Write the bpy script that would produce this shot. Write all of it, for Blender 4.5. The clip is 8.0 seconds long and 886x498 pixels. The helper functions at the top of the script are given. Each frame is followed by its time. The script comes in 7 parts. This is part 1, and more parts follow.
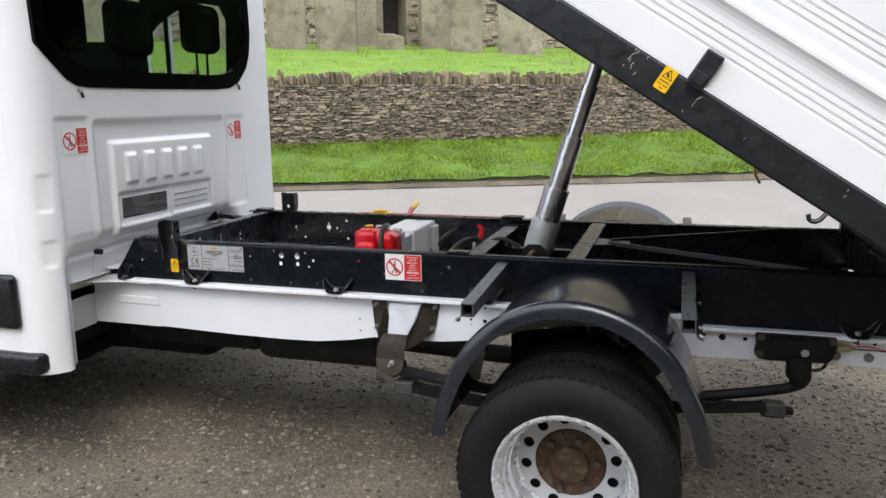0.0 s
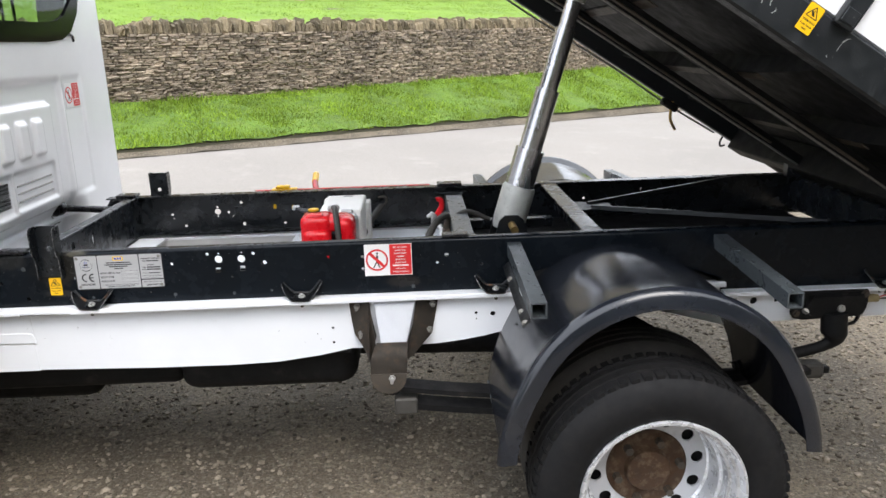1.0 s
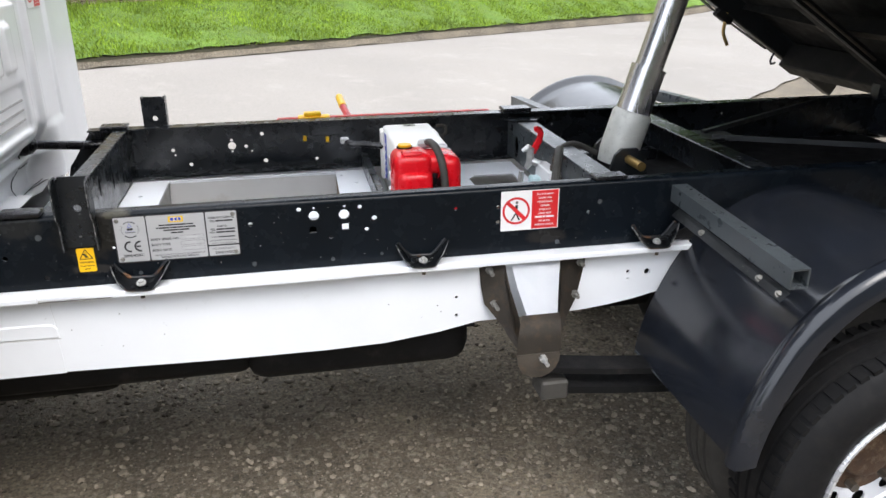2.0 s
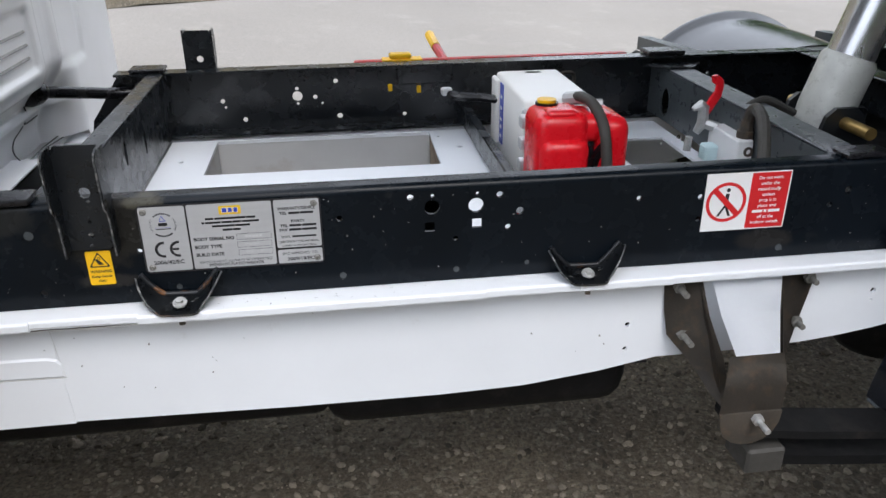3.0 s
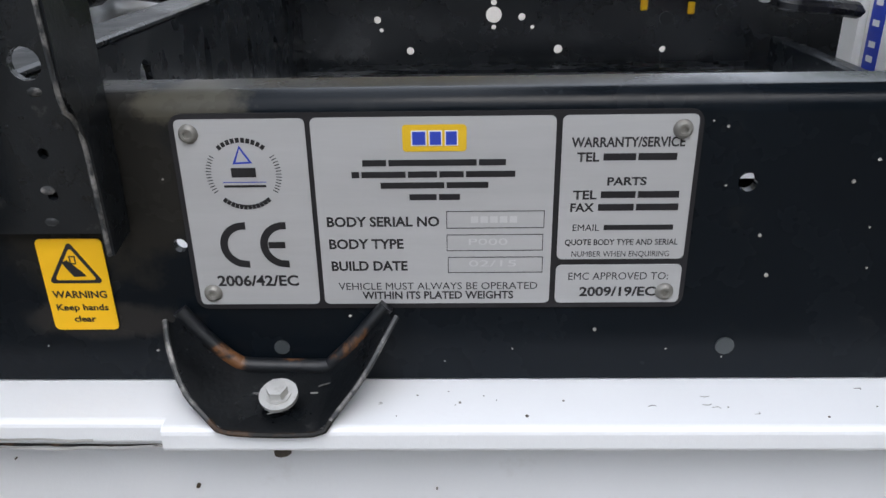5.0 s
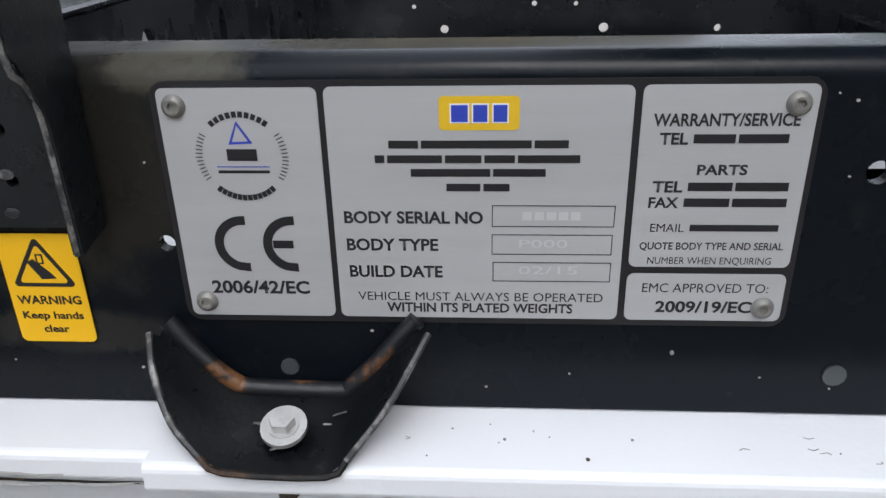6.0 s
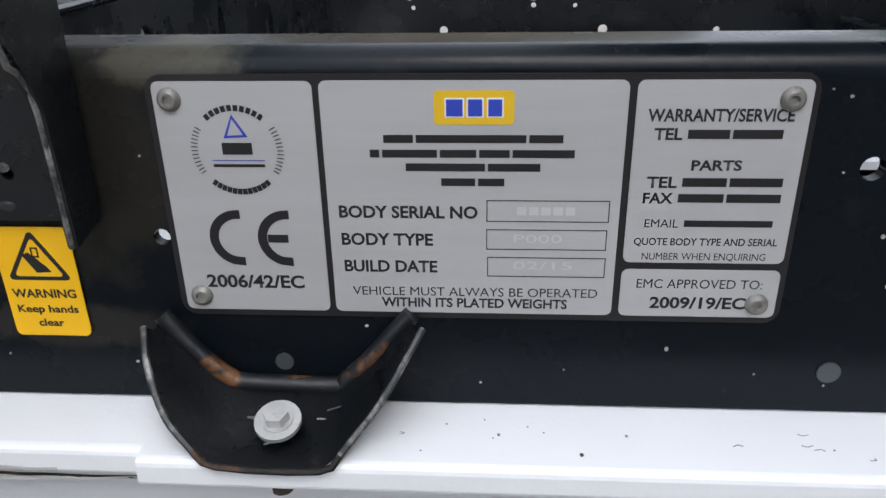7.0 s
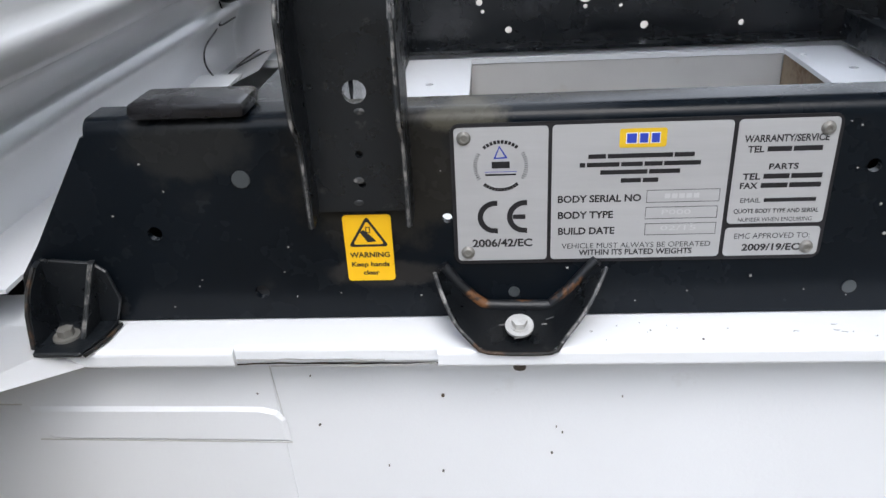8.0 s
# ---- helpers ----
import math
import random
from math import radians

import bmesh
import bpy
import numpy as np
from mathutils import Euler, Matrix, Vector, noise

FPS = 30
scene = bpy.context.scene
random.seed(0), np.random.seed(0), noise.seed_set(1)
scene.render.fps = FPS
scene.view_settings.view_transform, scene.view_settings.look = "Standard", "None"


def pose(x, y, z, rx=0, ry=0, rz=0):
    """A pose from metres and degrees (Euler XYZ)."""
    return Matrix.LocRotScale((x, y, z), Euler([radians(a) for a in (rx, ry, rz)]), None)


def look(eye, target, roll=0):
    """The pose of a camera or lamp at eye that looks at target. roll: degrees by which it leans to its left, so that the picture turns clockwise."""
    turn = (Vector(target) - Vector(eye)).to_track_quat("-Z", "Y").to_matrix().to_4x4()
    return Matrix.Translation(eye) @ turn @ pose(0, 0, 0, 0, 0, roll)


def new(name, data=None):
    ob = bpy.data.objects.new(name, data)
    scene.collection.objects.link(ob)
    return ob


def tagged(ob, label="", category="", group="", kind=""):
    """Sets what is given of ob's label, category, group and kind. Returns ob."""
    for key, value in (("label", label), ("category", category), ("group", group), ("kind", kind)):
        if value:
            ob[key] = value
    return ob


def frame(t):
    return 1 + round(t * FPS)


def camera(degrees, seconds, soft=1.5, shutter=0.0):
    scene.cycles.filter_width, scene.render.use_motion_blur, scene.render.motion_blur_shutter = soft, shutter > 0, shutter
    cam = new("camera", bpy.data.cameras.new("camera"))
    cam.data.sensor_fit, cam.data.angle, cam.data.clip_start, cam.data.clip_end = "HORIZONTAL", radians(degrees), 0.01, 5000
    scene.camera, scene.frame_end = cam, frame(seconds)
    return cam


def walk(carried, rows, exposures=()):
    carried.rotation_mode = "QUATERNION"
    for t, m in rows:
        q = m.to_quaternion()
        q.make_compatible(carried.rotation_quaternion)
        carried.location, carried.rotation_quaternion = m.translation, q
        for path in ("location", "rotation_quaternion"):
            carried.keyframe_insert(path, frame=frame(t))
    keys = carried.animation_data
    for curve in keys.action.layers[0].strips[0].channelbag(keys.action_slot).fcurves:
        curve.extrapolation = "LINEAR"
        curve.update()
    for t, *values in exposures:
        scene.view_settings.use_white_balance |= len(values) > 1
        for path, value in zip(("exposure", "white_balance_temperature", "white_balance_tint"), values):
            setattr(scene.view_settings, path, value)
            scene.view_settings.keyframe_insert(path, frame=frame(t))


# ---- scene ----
cam = camera(59.9, 8.0)
PATH = [
    (0, (1.991, -2.75, 1.429), (1.409, -0.875, 1.049), -0.7),
    (0.5, (1.517, -2.612, 1.442), (1.289, -0.675, 0.999), -3.1),
    (1, (1.083, -2.345, 1.449), (1.137, -0.414, 0.93), -1.8),
    (1.5, (0.667, -2.084, 1.444), (1.04, -0.22, 0.821), -2.6),
    (2, (0.404, -1.744, 1.396), (0.77, 0.084, 0.671), -0.3),
    (2.2, (0.347, -1.604, 1.393), (0.68, 0.248, 0.717), -0.1),
    (3.3, (0.292, -0.965, 1.204), (0.476, 0.81, 0.301), -0.7),
    (3.5, (0.276, -0.866, 1.167), (0.38, 0.911, 0.254), -0.7),
    (4, (0.218, -0.644, 1.073), (0.146, 1.128, 0.149), -0.9),
    (4.5, (0.169, -0.484, 0.996), (0.082, 1.32, 0.138), -2.9),
    (5, (0.146, -0.385, 0.938), (0.098, 1.44, 0.122), -1.0),
    (5.2, (0.137, -0.36, 0.922), (0.049, 1.464, 0.106), -0.8),
    (6.3, (0.139, -0.306, 0.909), (0.01, 1.5, 0.06), -1.4),
    (6.5, (0.143, -0.307, 0.907), (0.011, 1.505, 0.07), -1.5),
    (7, (0.14, -0.311, 0.908), (0.016, 1.502, 0.072), -1.0),
    (7.5, (0.126, -0.349, 0.932), (0.009, 1.466, 0.099), -1.8),
    (8, (0.026, -0.526, 1.015), (-0.107, 1.246, 0.098), -3.1),
]
walk(cam, [(t, look(eye, target, roll)) for t, eye, target, roll in PATH], exposures=[(0, 1.16, 6610, 11), (0.5, 1.34, 6640, 11), (1.5, 1.55, 6670, 11), (2.2, 1.52, 6620, 11), (3.3, 0.96, 6430, 11), (4, 0.88, 6420, 11), (5, 0.97, 6450, 11), (7, 0.95, 6450, 11), (8, 1.32, 6480, 11)])

# ---- world, sun, exposure ----
world = bpy.data.worlds.new("overcast_sky")
scene.world = world
world.use_nodes = True
wn = world.node_tree.nodes
sky = wn.new("ShaderNodeTexSky")
sky.sky_type = "NISHITA"
sky.sun_disc = False
sky.sun_elevation = radians(56)
sky.sun_rotation = radians(162)
sky.air_density, sky.dust_density, sky.ozone_density = 1.0, 4.0, 1.0
soften = wn.new("ShaderNodeMix")
soften.data_type = "RGBA"
soften.inputs[0].default_value = 0.85
soften.inputs[7].default_value = (7.35, 7.88, 8.75, 1)
world.node_tree.links.new(sky.outputs[0], soften.inputs[6])
# an overcast sky grows brighter towards the zenith
up = wn.new("ShaderNodeSeparateXYZ")
world.node_tree.links.new(wn.new("ShaderNodeTexCoord").outputs["Generated"], up.inputs[0])
rise = wn.new("ShaderNodeMapRange")
for i, v in zip((1, 2, 3, 4), (0.0, 1.0, 0.66, 1.15)):
    rise.inputs[i].default_value = v
world.node_tree.links.new(up.outputs["Z"], rise.inputs[0])
overcast = wn.new("ShaderNodeMix")
overcast.data_type, overcast.blend_type = "RGBA", "MULTIPLY"
overcast.inputs[0].default_value = 1.0
world.node_tree.links.new(soften.outputs[2], overcast.inputs[6])
world.node_tree.links.new(rise.outputs[0], overcast.inputs[7])
world.node_tree.links.new(overcast.outputs[2], wn["Background"].inputs[0])
wn["Background"].inputs[1].default_value = 0.15
sun = new("sun", bpy.data.lights.new("sun", "SUN"))
sun.data.energy, sun.data.angle, sun.data.color = 0.68, radians(30), (1.0, 0.98, 0.95)
SUN_AZ, SUN_EL = radians(-72), radians(56)
sun.matrix_world = look((0, 0, 30), (-math.cos(SUN_EL) * math.cos(SUN_AZ) * 10, -math.cos(SUN_EL) * math.sin(SUN_AZ) * 10, 30 - math.sin(SUN_EL) * 10))


# ---- materials ----
def material(name, base, rough=0.5, metal=0.0, var=0.12, scale=6.0, fine=0.0, fine_scale=180.0, bump=0.0, second=None,
             amount=0.0, edge=(0.55, 0.75), coat=0.0, spec=0.5, piece=0.0, stretch=(1, 1, 1), second_scale=None, rough_var=0.12, stains=()):
    """Base colour with large-scale drift, fine grain, a second colour in patches, and relief."""
    m = bpy.data.materials.new(name)
    m.use_nodes = True
    t = m.node_tree
    n, ln = t.nodes, t.links.new
    p = n["Principled BSDF"]
    p.inputs["Roughness"].default_value = rough
    p.inputs["Metallic"].default_value = metal
    p.inputs["Coat Weight"].default_value = coat
    p.inputs["Coat Roughness"].default_value = 0.08
    p.inputs["Specular IOR Level"].default_value = spec
    co = n.new("ShaderNodeTexCoord")
    mp = n.new("ShaderNodeMapping")
    mp.inputs["Scale"].default_value = stretch
    ln(co.outputs["Object"], mp.inputs[0])

    def noise_at(s, detail=5.0, r=0.6):
        k = n.new("ShaderNodeTexNoise")
        k.inputs["Scale"].default_value, k.inputs["Detail"].default_value, k.inputs["Roughness"].default_value = s, detail, r
        ln(mp.outputs[0], k.inputs["Vector"])
        return k.outputs["Fac"]

    def ramp(value, lo, hi, out_lo, out_hi):
        k = n.new("ShaderNodeMapRange")
        for i, v in zip((1, 2, 3, 4), (lo, hi, out_lo, out_hi)):
            k.inputs[i].default_value = v
        ln(value, k.inputs[0])
        return k.outputs[0]

    def mul(colour, value):
        k = n.new("ShaderNodeMix")
        k.data_type, k.blend_type = "RGBA", "MULTIPLY"
        k.inputs[0].default_value = 1.0
        ln(colour, k.inputs[6])
        ln(value, k.inputs[7])
        return k.outputs[2]

    rgb = n.new("ShaderNodeRGB")
    rgb.outputs[0].default_value = (*base, 1)
    colour = rgb.outputs[0]
    big = noise_at(scale)
    colour = mul(colour, ramp(big, 0.3, 0.7, 1 - var, 1 + var))
    if fine:
        colour = mul(colour, ramp(noise_at(fine_scale, 3.0, 0.7), 0.3, 0.7, 1 - fine, 1 + fine))
    if piece:
        info = n.new("ShaderNodeObjectInfo")
        geo = n.new("ShaderNodeNewGeometry")
        add = n.new("ShaderNodeMath")
        add.operation = "ADD"
        ln(info.outputs["Random"], add.inputs[0])
        ln(geo.outputs["Random Per Island"], add.inputs[1])
        fr = n.new("ShaderNodeMath")
        fr.operation = "FRACT"
        ln(add.outputs[0], fr.inputs[0])
        colour = mul(colour, ramp(fr.outputs[0], 0, 1, 1 - piece, 1 + piece))
    if second:
        mix = n.new("ShaderNodeMix")
        mix.data_type = "RGBA"
        mask = ramp(noise_at(second_scale or scale * 2.7, 8.0, 0.68), edge[0], edge[1], 0, amount)
        ln(mask, mix.inputs[0])
        ln(colour, mix.inputs[6])
        mix.inputs[7].default_value = (*second, 1)
        colour = mix.outputs[2]
    for centre, size, tone, strength in stains:
        # a soft-edged dirt patch with a ragged outline, at a place on the object
        st = n.new("ShaderNodeMapping")
        st.vector_type = "TEXTURE"
        st.inputs["Location"].default_value = centre
        st.inputs["Scale"].default_value = size
        ln(co.outputs["Object"], st.inputs[0])
        far = n.new("ShaderNodeVectorMath")
        far.operation = "LENGTH"
        ln(st.outputs[0], far.inputs[0])
        rag = n.new("ShaderNodeMath")
        rag.operation = "ADD"
        ln(far.outputs["Value"], rag.inputs[0])
        ln(ramp(noise_at(24, 6.0, 0.7), 0.3, 0.7, -0.35, 0.35), rag.inputs[1])
        mix = n.new("ShaderNodeMix")
        mix.data_type = "RGBA"
        ln(ramp(rag.outputs[0], 0.75, 1.1, strength, 0.0), mix.inputs[0])
        ln(colour, mix.inputs[6])
        mix.inputs[7].default_value = (*tone, 1)
        colour = mix.outputs[2]
    ln(colour, p.inputs["Base Color"])
    ln(ramp(noise_at(scale * 4, 4.0), 0.3, 0.7, max(0.02, rough - rough_var), min(1.0, rough + rough_var)), p.inputs["Roughness"])
    if bump:
        b = n.new("ShaderNodeBump")
        b.inputs["Strength"].default_value = 1.0
        b.inputs["Distance"].default_value = bump
        ln(noise_at(fine_scale, 6.0, 0.65), b.inputs["Height"])
        ln(b.outputs[0], p.inputs["Normal"])
    return m


WHITE = material("white_gloss_paint", (0.82, 0.83, 0.845), 0.25, var=0.03, scale=2.5, second=(0.55, 0.53, 0.49), amount=0.03, edge=(0.45, 0.95), coat=0.3, rough_var=0.015)
CHASSIS = material("white_chassis_paint", (0.78, 0.80, 0.83), 0.42, var=0.03, scale=3, second=(0.42, 0.38, 0.33), amount=0.35, edge=(0.66, 0.82), second_scale=14, bump=0.0002, fine_scale=260)
BLACK = material("dark_slate_gloss_paint", (0.0070, 0.0092, 0.0118), 0.27, var=0.25, scale=4, second=(0.05, 0.05, 0.048), amount=0.3, edge=(0.62, 0.8), second_scale=22, bump=0.0001, fine_scale=320, spec=0.65)
DUSTYBLACK = material("dusty_slate_gloss_paint", (0.0044, 0.0066, 0.0095), 0.25, var=0.25, scale=4, second=(0.05, 0.05, 0.048), amount=0.3, edge=(0.60, 0.78), second_scale=22, bump=0.0001, fine_scale=320, spec=0.15,
                      stains=[((-0.055, 0.0, 0.805), (0.075, 0.09, 0.062), (0.026, 0.024, 0.020), 0.65), ((0.010, 0.01, 0.846), (0.030, 0.05, 0.012), (0.085, 0.080, 0.062), 0.7), ((-0.06, 0.0, 0.722), (0.05, 0.05, 0.012), (0.05, 0.045, 0.04), 0.4),
                              ((-0.33, 0.0, 0.70), (0.045, 0.05, 0.035), (0.045, 0.042, 0.038), 0.5), ((-0.20, 0.0, 0.83), (0.05, 0.05, 0.03), (0.030, 0.030, 0.028), 0.5), ((1.02, 0.0, 0.715), (0.05, 0.05, 0.02), (0.04, 0.035, 0.03), 0.4)])
WORNEDGE = material("bare_worn_edge", (0.012, 0.012, 0.012), 0.65, 0.0, var=0.5, scale=40, second=(0.070, 0.040, 0.024), amount=0.9, edge=(0.52, 0.62), second_scale=70, bump=0.0004, spec=0.3)
FENDER = material("shiny_black_mudguard_plastic", (0.0120, 0.0142, 0.0195), 0.17, var=0.25, scale=5, second=(0.06, 0.058, 0.055), amount=0.30, edge=(0.50, 0.8), second_scale=8, bump=0.00008, fine_scale=300, spec=0.6, rough_var=0.06)
ARMSTEEL = material("grey_black_arm_paint", (0.050, 0.058, 0.063), 0.34, var=0.25, scale=8, second=(0.07, 0.07, 0.07), amount=0.4, edge=(0.6, 0.8), second_scale=30, bump=0.0003, spec=0.55)
BLACKWORN = material("worn_black_steel", (0.010, 0.012, 0.014), 0.40, var=0.3, scale=9, second=(0.20, 0.19, 0.18), amount=0.6, edge=(0.63, 0.72), second_scale=60, bump=0.0005, fine_scale=240)
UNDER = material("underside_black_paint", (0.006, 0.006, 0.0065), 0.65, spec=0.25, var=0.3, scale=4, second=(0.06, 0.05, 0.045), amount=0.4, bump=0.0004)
PLASTIC = material("black_plastic", (0.007, 0.007, 0.009), 0.26, var=0.2, scale=7, second=(0.05, 0.048, 0.046), amount=0.2, edge=(0.55, 0.8), second_scale=11, bump=0.0002, fine_scale=420, rough_var=0.1)
TREADDUST = material("dusty_tread_rubber", (0.042, 0.039, 0.035), 0.85, var=0.3, scale=12, second=(0.09, 0.08, 0.068), amount=0.5, edge=(0.5, 0.8), second_scale=40, bump=0.0006, spec=0.2)
RUBBER = material("tyre_rubber", (0.0065, 0.0065, 0.007), 0.72, var=0.2, scale=10, second=(0.04, 0.035, 0.03), amount=0.25, edge=(0.5, 0.8), second_scale=30, bump=0.0005, fine_scale=300, spec=0.22)
HOSE = material("dusty_rubber_hose", (0.045, 0.042, 0.037), 0.7, var=0.2, scale=20, bump=0.0003)
CHROME = material("ground_ram_steel", (0.62, 0.62, 0.65), 0.24, 0.9, var=0.05, scale=5, fine=0.05, fine_scale=60, stretch=(1, 1, 0.12), rough_var=0.05)
RAMGREY = material("pale_grey_ram_collar", (0.56, 0.56, 0.52), 0.45, 0.2, var=0.15, scale=15, second=(0.12, 0.10, 0.08), amount=0.5, bump=0.0004)
SILVER = material("silver_wheel_paint", (0.55, 0.56, 0.58), 0.40, 0.25, var=0.06, scale=7, second=(0.20, 0.17, 0.14), amount=0.45, edge=(0.6, 0.8), second_scale=18)
RIMSILVER = material("bright_rim_paint", (0.60, 0.61, 0.63), 0.28, 0.5, var=0.05, scale=7, second=(0.25, 0.22, 0.19), amount=0.3, edge=(0.64, 0.8), second_scale=26)
RUST = material("rusty_hub_steel", (0.060, 0.030, 0.013), 0.8, 0.1, var=0.35, scale=16, second=(0.25, 0.20, 0.14), amount=0.5, edge=(0.5, 0.75), second_scale=40, bump=0.001)
DULLSTEEL = material("dirty_brown_steel", (0.060, 0.050, 0.040), 0.6, 0.2, var=0.3, scale=14, second=(0.17, 0.11, 0.06), amount=0.55, edge=(0.5, 0.75), bump=0.0006)
RUSTYBLACK = material("rust_flecked_black_paint", (0.009, 0.0105, 0.013), 0.42, var=0.3, scale=9, second=(0.15, 0.066, 0.026), amount=0.95, edge=(0.56, 0.64), second_scale=34, bump=0.0005, fine_scale=200, spec=0.45)
BRACKET = material("scuffed_bracket_paint", (0.0085, 0.0105, 0.013), 0.30, var=0.3, scale=9, second=(0.10, 0.098, 0.095), amount=0.45, edge=(0.62, 0.72), second_scale=70, bump=0.0004, fine_scale=240, spec=0.45)
SCUFFEDGE = material("scuffed_steel_edge", (0.03, 0.033, 0.036), 0.5, 0.1, var=0.4, scale=30, second=(0.30, 0.29, 0.28), amount=0.9, edge=(0.48, 0.62), second_scale=60, bump=0.0005)
STAINEDWHITE = material("rust_stained_white_paint", (0.56, 0.555, 0.545), 0.6, var=0.08, scale=4, second=(0.30, 0.21, 0.13), amount=0.6, edge=(0.55, 0.75), second_scale=6, bump=0.0003)
SPECK = material("pale_dried_dirt", (0.36, 0.35, 0.33), 0.9, var=0.4, scale=30)
PALEBLUE = material("pale_blue_plastic", (0.55, 0.72, 0.74), 0.45, var=0.06, scale=20)
RUSTWALL = material("rust_browned_steel", (0.26, 0.20, 0.14), 0.75, var=0.3, scale=9, second=(0.12, 0.055, 0.025), amount=0.8, edge=(0.48, 0.68), second_scale=26, bump=0.0004)
RIVETMETAL = material("dull_rivet_metal", (0.22, 0.215, 0.20), 0.5, 0.4, var=0.25, scale=80, second=(0.14, 0.10, 0.06), amount=0.5)
FRIT = material("black_window_border", (0.002, 0.002, 0.0025), 0.10, var=0.1, scale=5, spec=0.06, rough_var=0.04)
ZINC = material("zinc_bolt", (0.50, 0.50, 0.49), 0.42, 0.6, var=0.15, scale=60, second=(0.18, 0.16, 0.14), amount=0.4, bump=0.0002)
BRASS = material("brass_pin", (0.42, 0.28, 0.10), 0.4, 0.8, var=0.2, scale=40)
ALUPLATE = material("brushed_aluminium_plate", (0.47, 0.475, 0.485), 0.50, 0.3, var=0.035, scale=16, fine=0.03, fine_scale=140, stretch=(0.08, 1, 1), second=(0.30, 0.27, 0.22), amount=0.22, edge=(0.68, 0.8), second_scale=60, rough_var=0.05)
INK = material("black_print", (0.012, 0.012, 0.015), 0.45, var=0.05)
ENGRAVE = material("pale_engraving", (0.57, 0.575, 0.585), 0.4, 0.2, var=0.05)
BLUEINK = material("blue_print", (0.03, 0.06, 0.42), 0.4, var=0.05)
YELLOW = material("yellow_vinyl", (0.88, 0.50, 0.008), 0.38, var=0.05, scale=20)
GOLD = material("gold_print", (0.72, 0.46, 0.02), 0.4, var=0.05)
REDVINYL = material("red_vinyl", (0.62, 0.018, 0.022), 0.4, var=0.05, scale=20)
WHITEVINYL = material("white_vinyl", (0.80, 0.80, 0.80), 0.4, var=0.03, scale=20)
REDPLASTIC = material("red_moulded_plastic", (0.68, 0.008, 0.016), 0.28, var=0.06, scale=6, second=(0.25, 0.01, 0.01), amount=0.35, edge=(0.6, 0.85), rough_var=0.08)
REDPAINT = material("red_painted_steel", (0.50, 0.02, 0.02), 0.4, var=0.12, scale=14, second=(0.12, 0.06, 0.05), amount=0.4)
PACKWHITE = material("aged_white_plastic", (0.89, 0.87, 0.83), 0.40, var=0.04, scale=5, second=(0.50, 0.44, 0.36), amount=0.28, edge=(0.58, 0.85), second_scale=7)
OLDPLASTIC = material("yellowed_plastic", (0.34, 0.27, 0.14), 0.6, var=0.2, scale=40, second=(0.18, 0.13, 0.07), amount=0.5)
ALU = material("cast_aluminium", (0.56, 0.56, 0.56), 0.45, 0.5, var=0.12, scale=30, bump=0.0002)
FABRIC = material("dark_seat_fabric", (0.007, 0.007, 0.008), 0.95, spec=0.03, var=0.2, scale=20, fine=0.2, fine_scale=300)
DASH = material("cab_trim_plastic", (0.012, 0.012, 0.013), 0.8, spec=0.1, var=0.2, scale=5)

GRAVEL = material("compacted_gravel", (0.110, 0.090, 0.063), 0.95, var=0.50, scale=1.6, fine=0.6, fine_scale=85, bump=0.008, second=(0.26, 0.232, 0.182), amount=0.75, edge=(0.52, 0.68), second_scale=52)
STONE_BIT = material("gravel_stone", (0.178, 0.152, 0.118), 0.95, var=0.3, scale=60, piece=0.65, spec=0.2)
TARMAC = material("pale_worn_tarmac", (0.222, 0.204, 0.183), 0.92, var=0.10, scale=0.5, fine=0.14, fine_scale=60, bump=0.003, second=(0.39, 0.36, 0.32), amount=0.4, edge=(0.55, 0.8), second_scale=2.2)
SOIL = material("damp_verge_soil", (0.032, 0.030, 0.014), 0.95, var=0.3, scale=5, bump=0.01, fine_scale=40)
TURF = material("verge_turf", (0.082, 0.152, 0.014), 0.9, var=0.35, scale=1.6, fine=0.4, fine_scale=35, bump=0.03, second=(0.16, 0.235, 0.022), amount=0.6, edge=(0.45, 0.7), second_scale=6)
LAWN = material("churchyard_lawn", (0.140, 0.245, 0.026), 0.9, var=0.2, scale=0.8, fine=0.25, fine_scale=25, bump=0.03, second=(0.24, 0.33, 0.035), amount=0.5, edge=(0.45, 0.75), second_scale=3)
BLADE = material("grass_blade", (0.148, 0.228, 0.020), 0.75, var=0.45, scale=1.1, piece=0.45, spec=0.25)
WALLSTONE = material("weathered_limestone", (0.225, 0.180, 0.132), 0.95, var=0.3, scale=1.6, fine=0.35, fine_scale=45, piece=0.5, second=(0.42, 0.39, 0.32), amount=0.75, edge=(0.55, 0.68), second_scale=22, bump=0.004)
COPING = material("lichened_coping_stone", (0.17, 0.135, 0.085), 0.95, var=0.3, scale=5, fine=0.2, fine_scale=60, piece=0.5, second=(0.40, 0.36, 0.22), amount=0.6, edge=(0.52, 0.7), second_scale=12, bump=0.005)
WALLCORE = material("dark_wall_hearting", (0.095, 0.077, 0.056), 1.0, var=0.3)
GRAVESTONE = material("lichened_gravestone", (0.255, 0.218, 0.160), 0.95, var=0.35, scale=1.2, fine=0.25, fine_scale=30, second=(0.115, 0.098, 0.070), amount=0.85, edge=(0.48, 0.66), second_scale=3.2, bump=0.006)
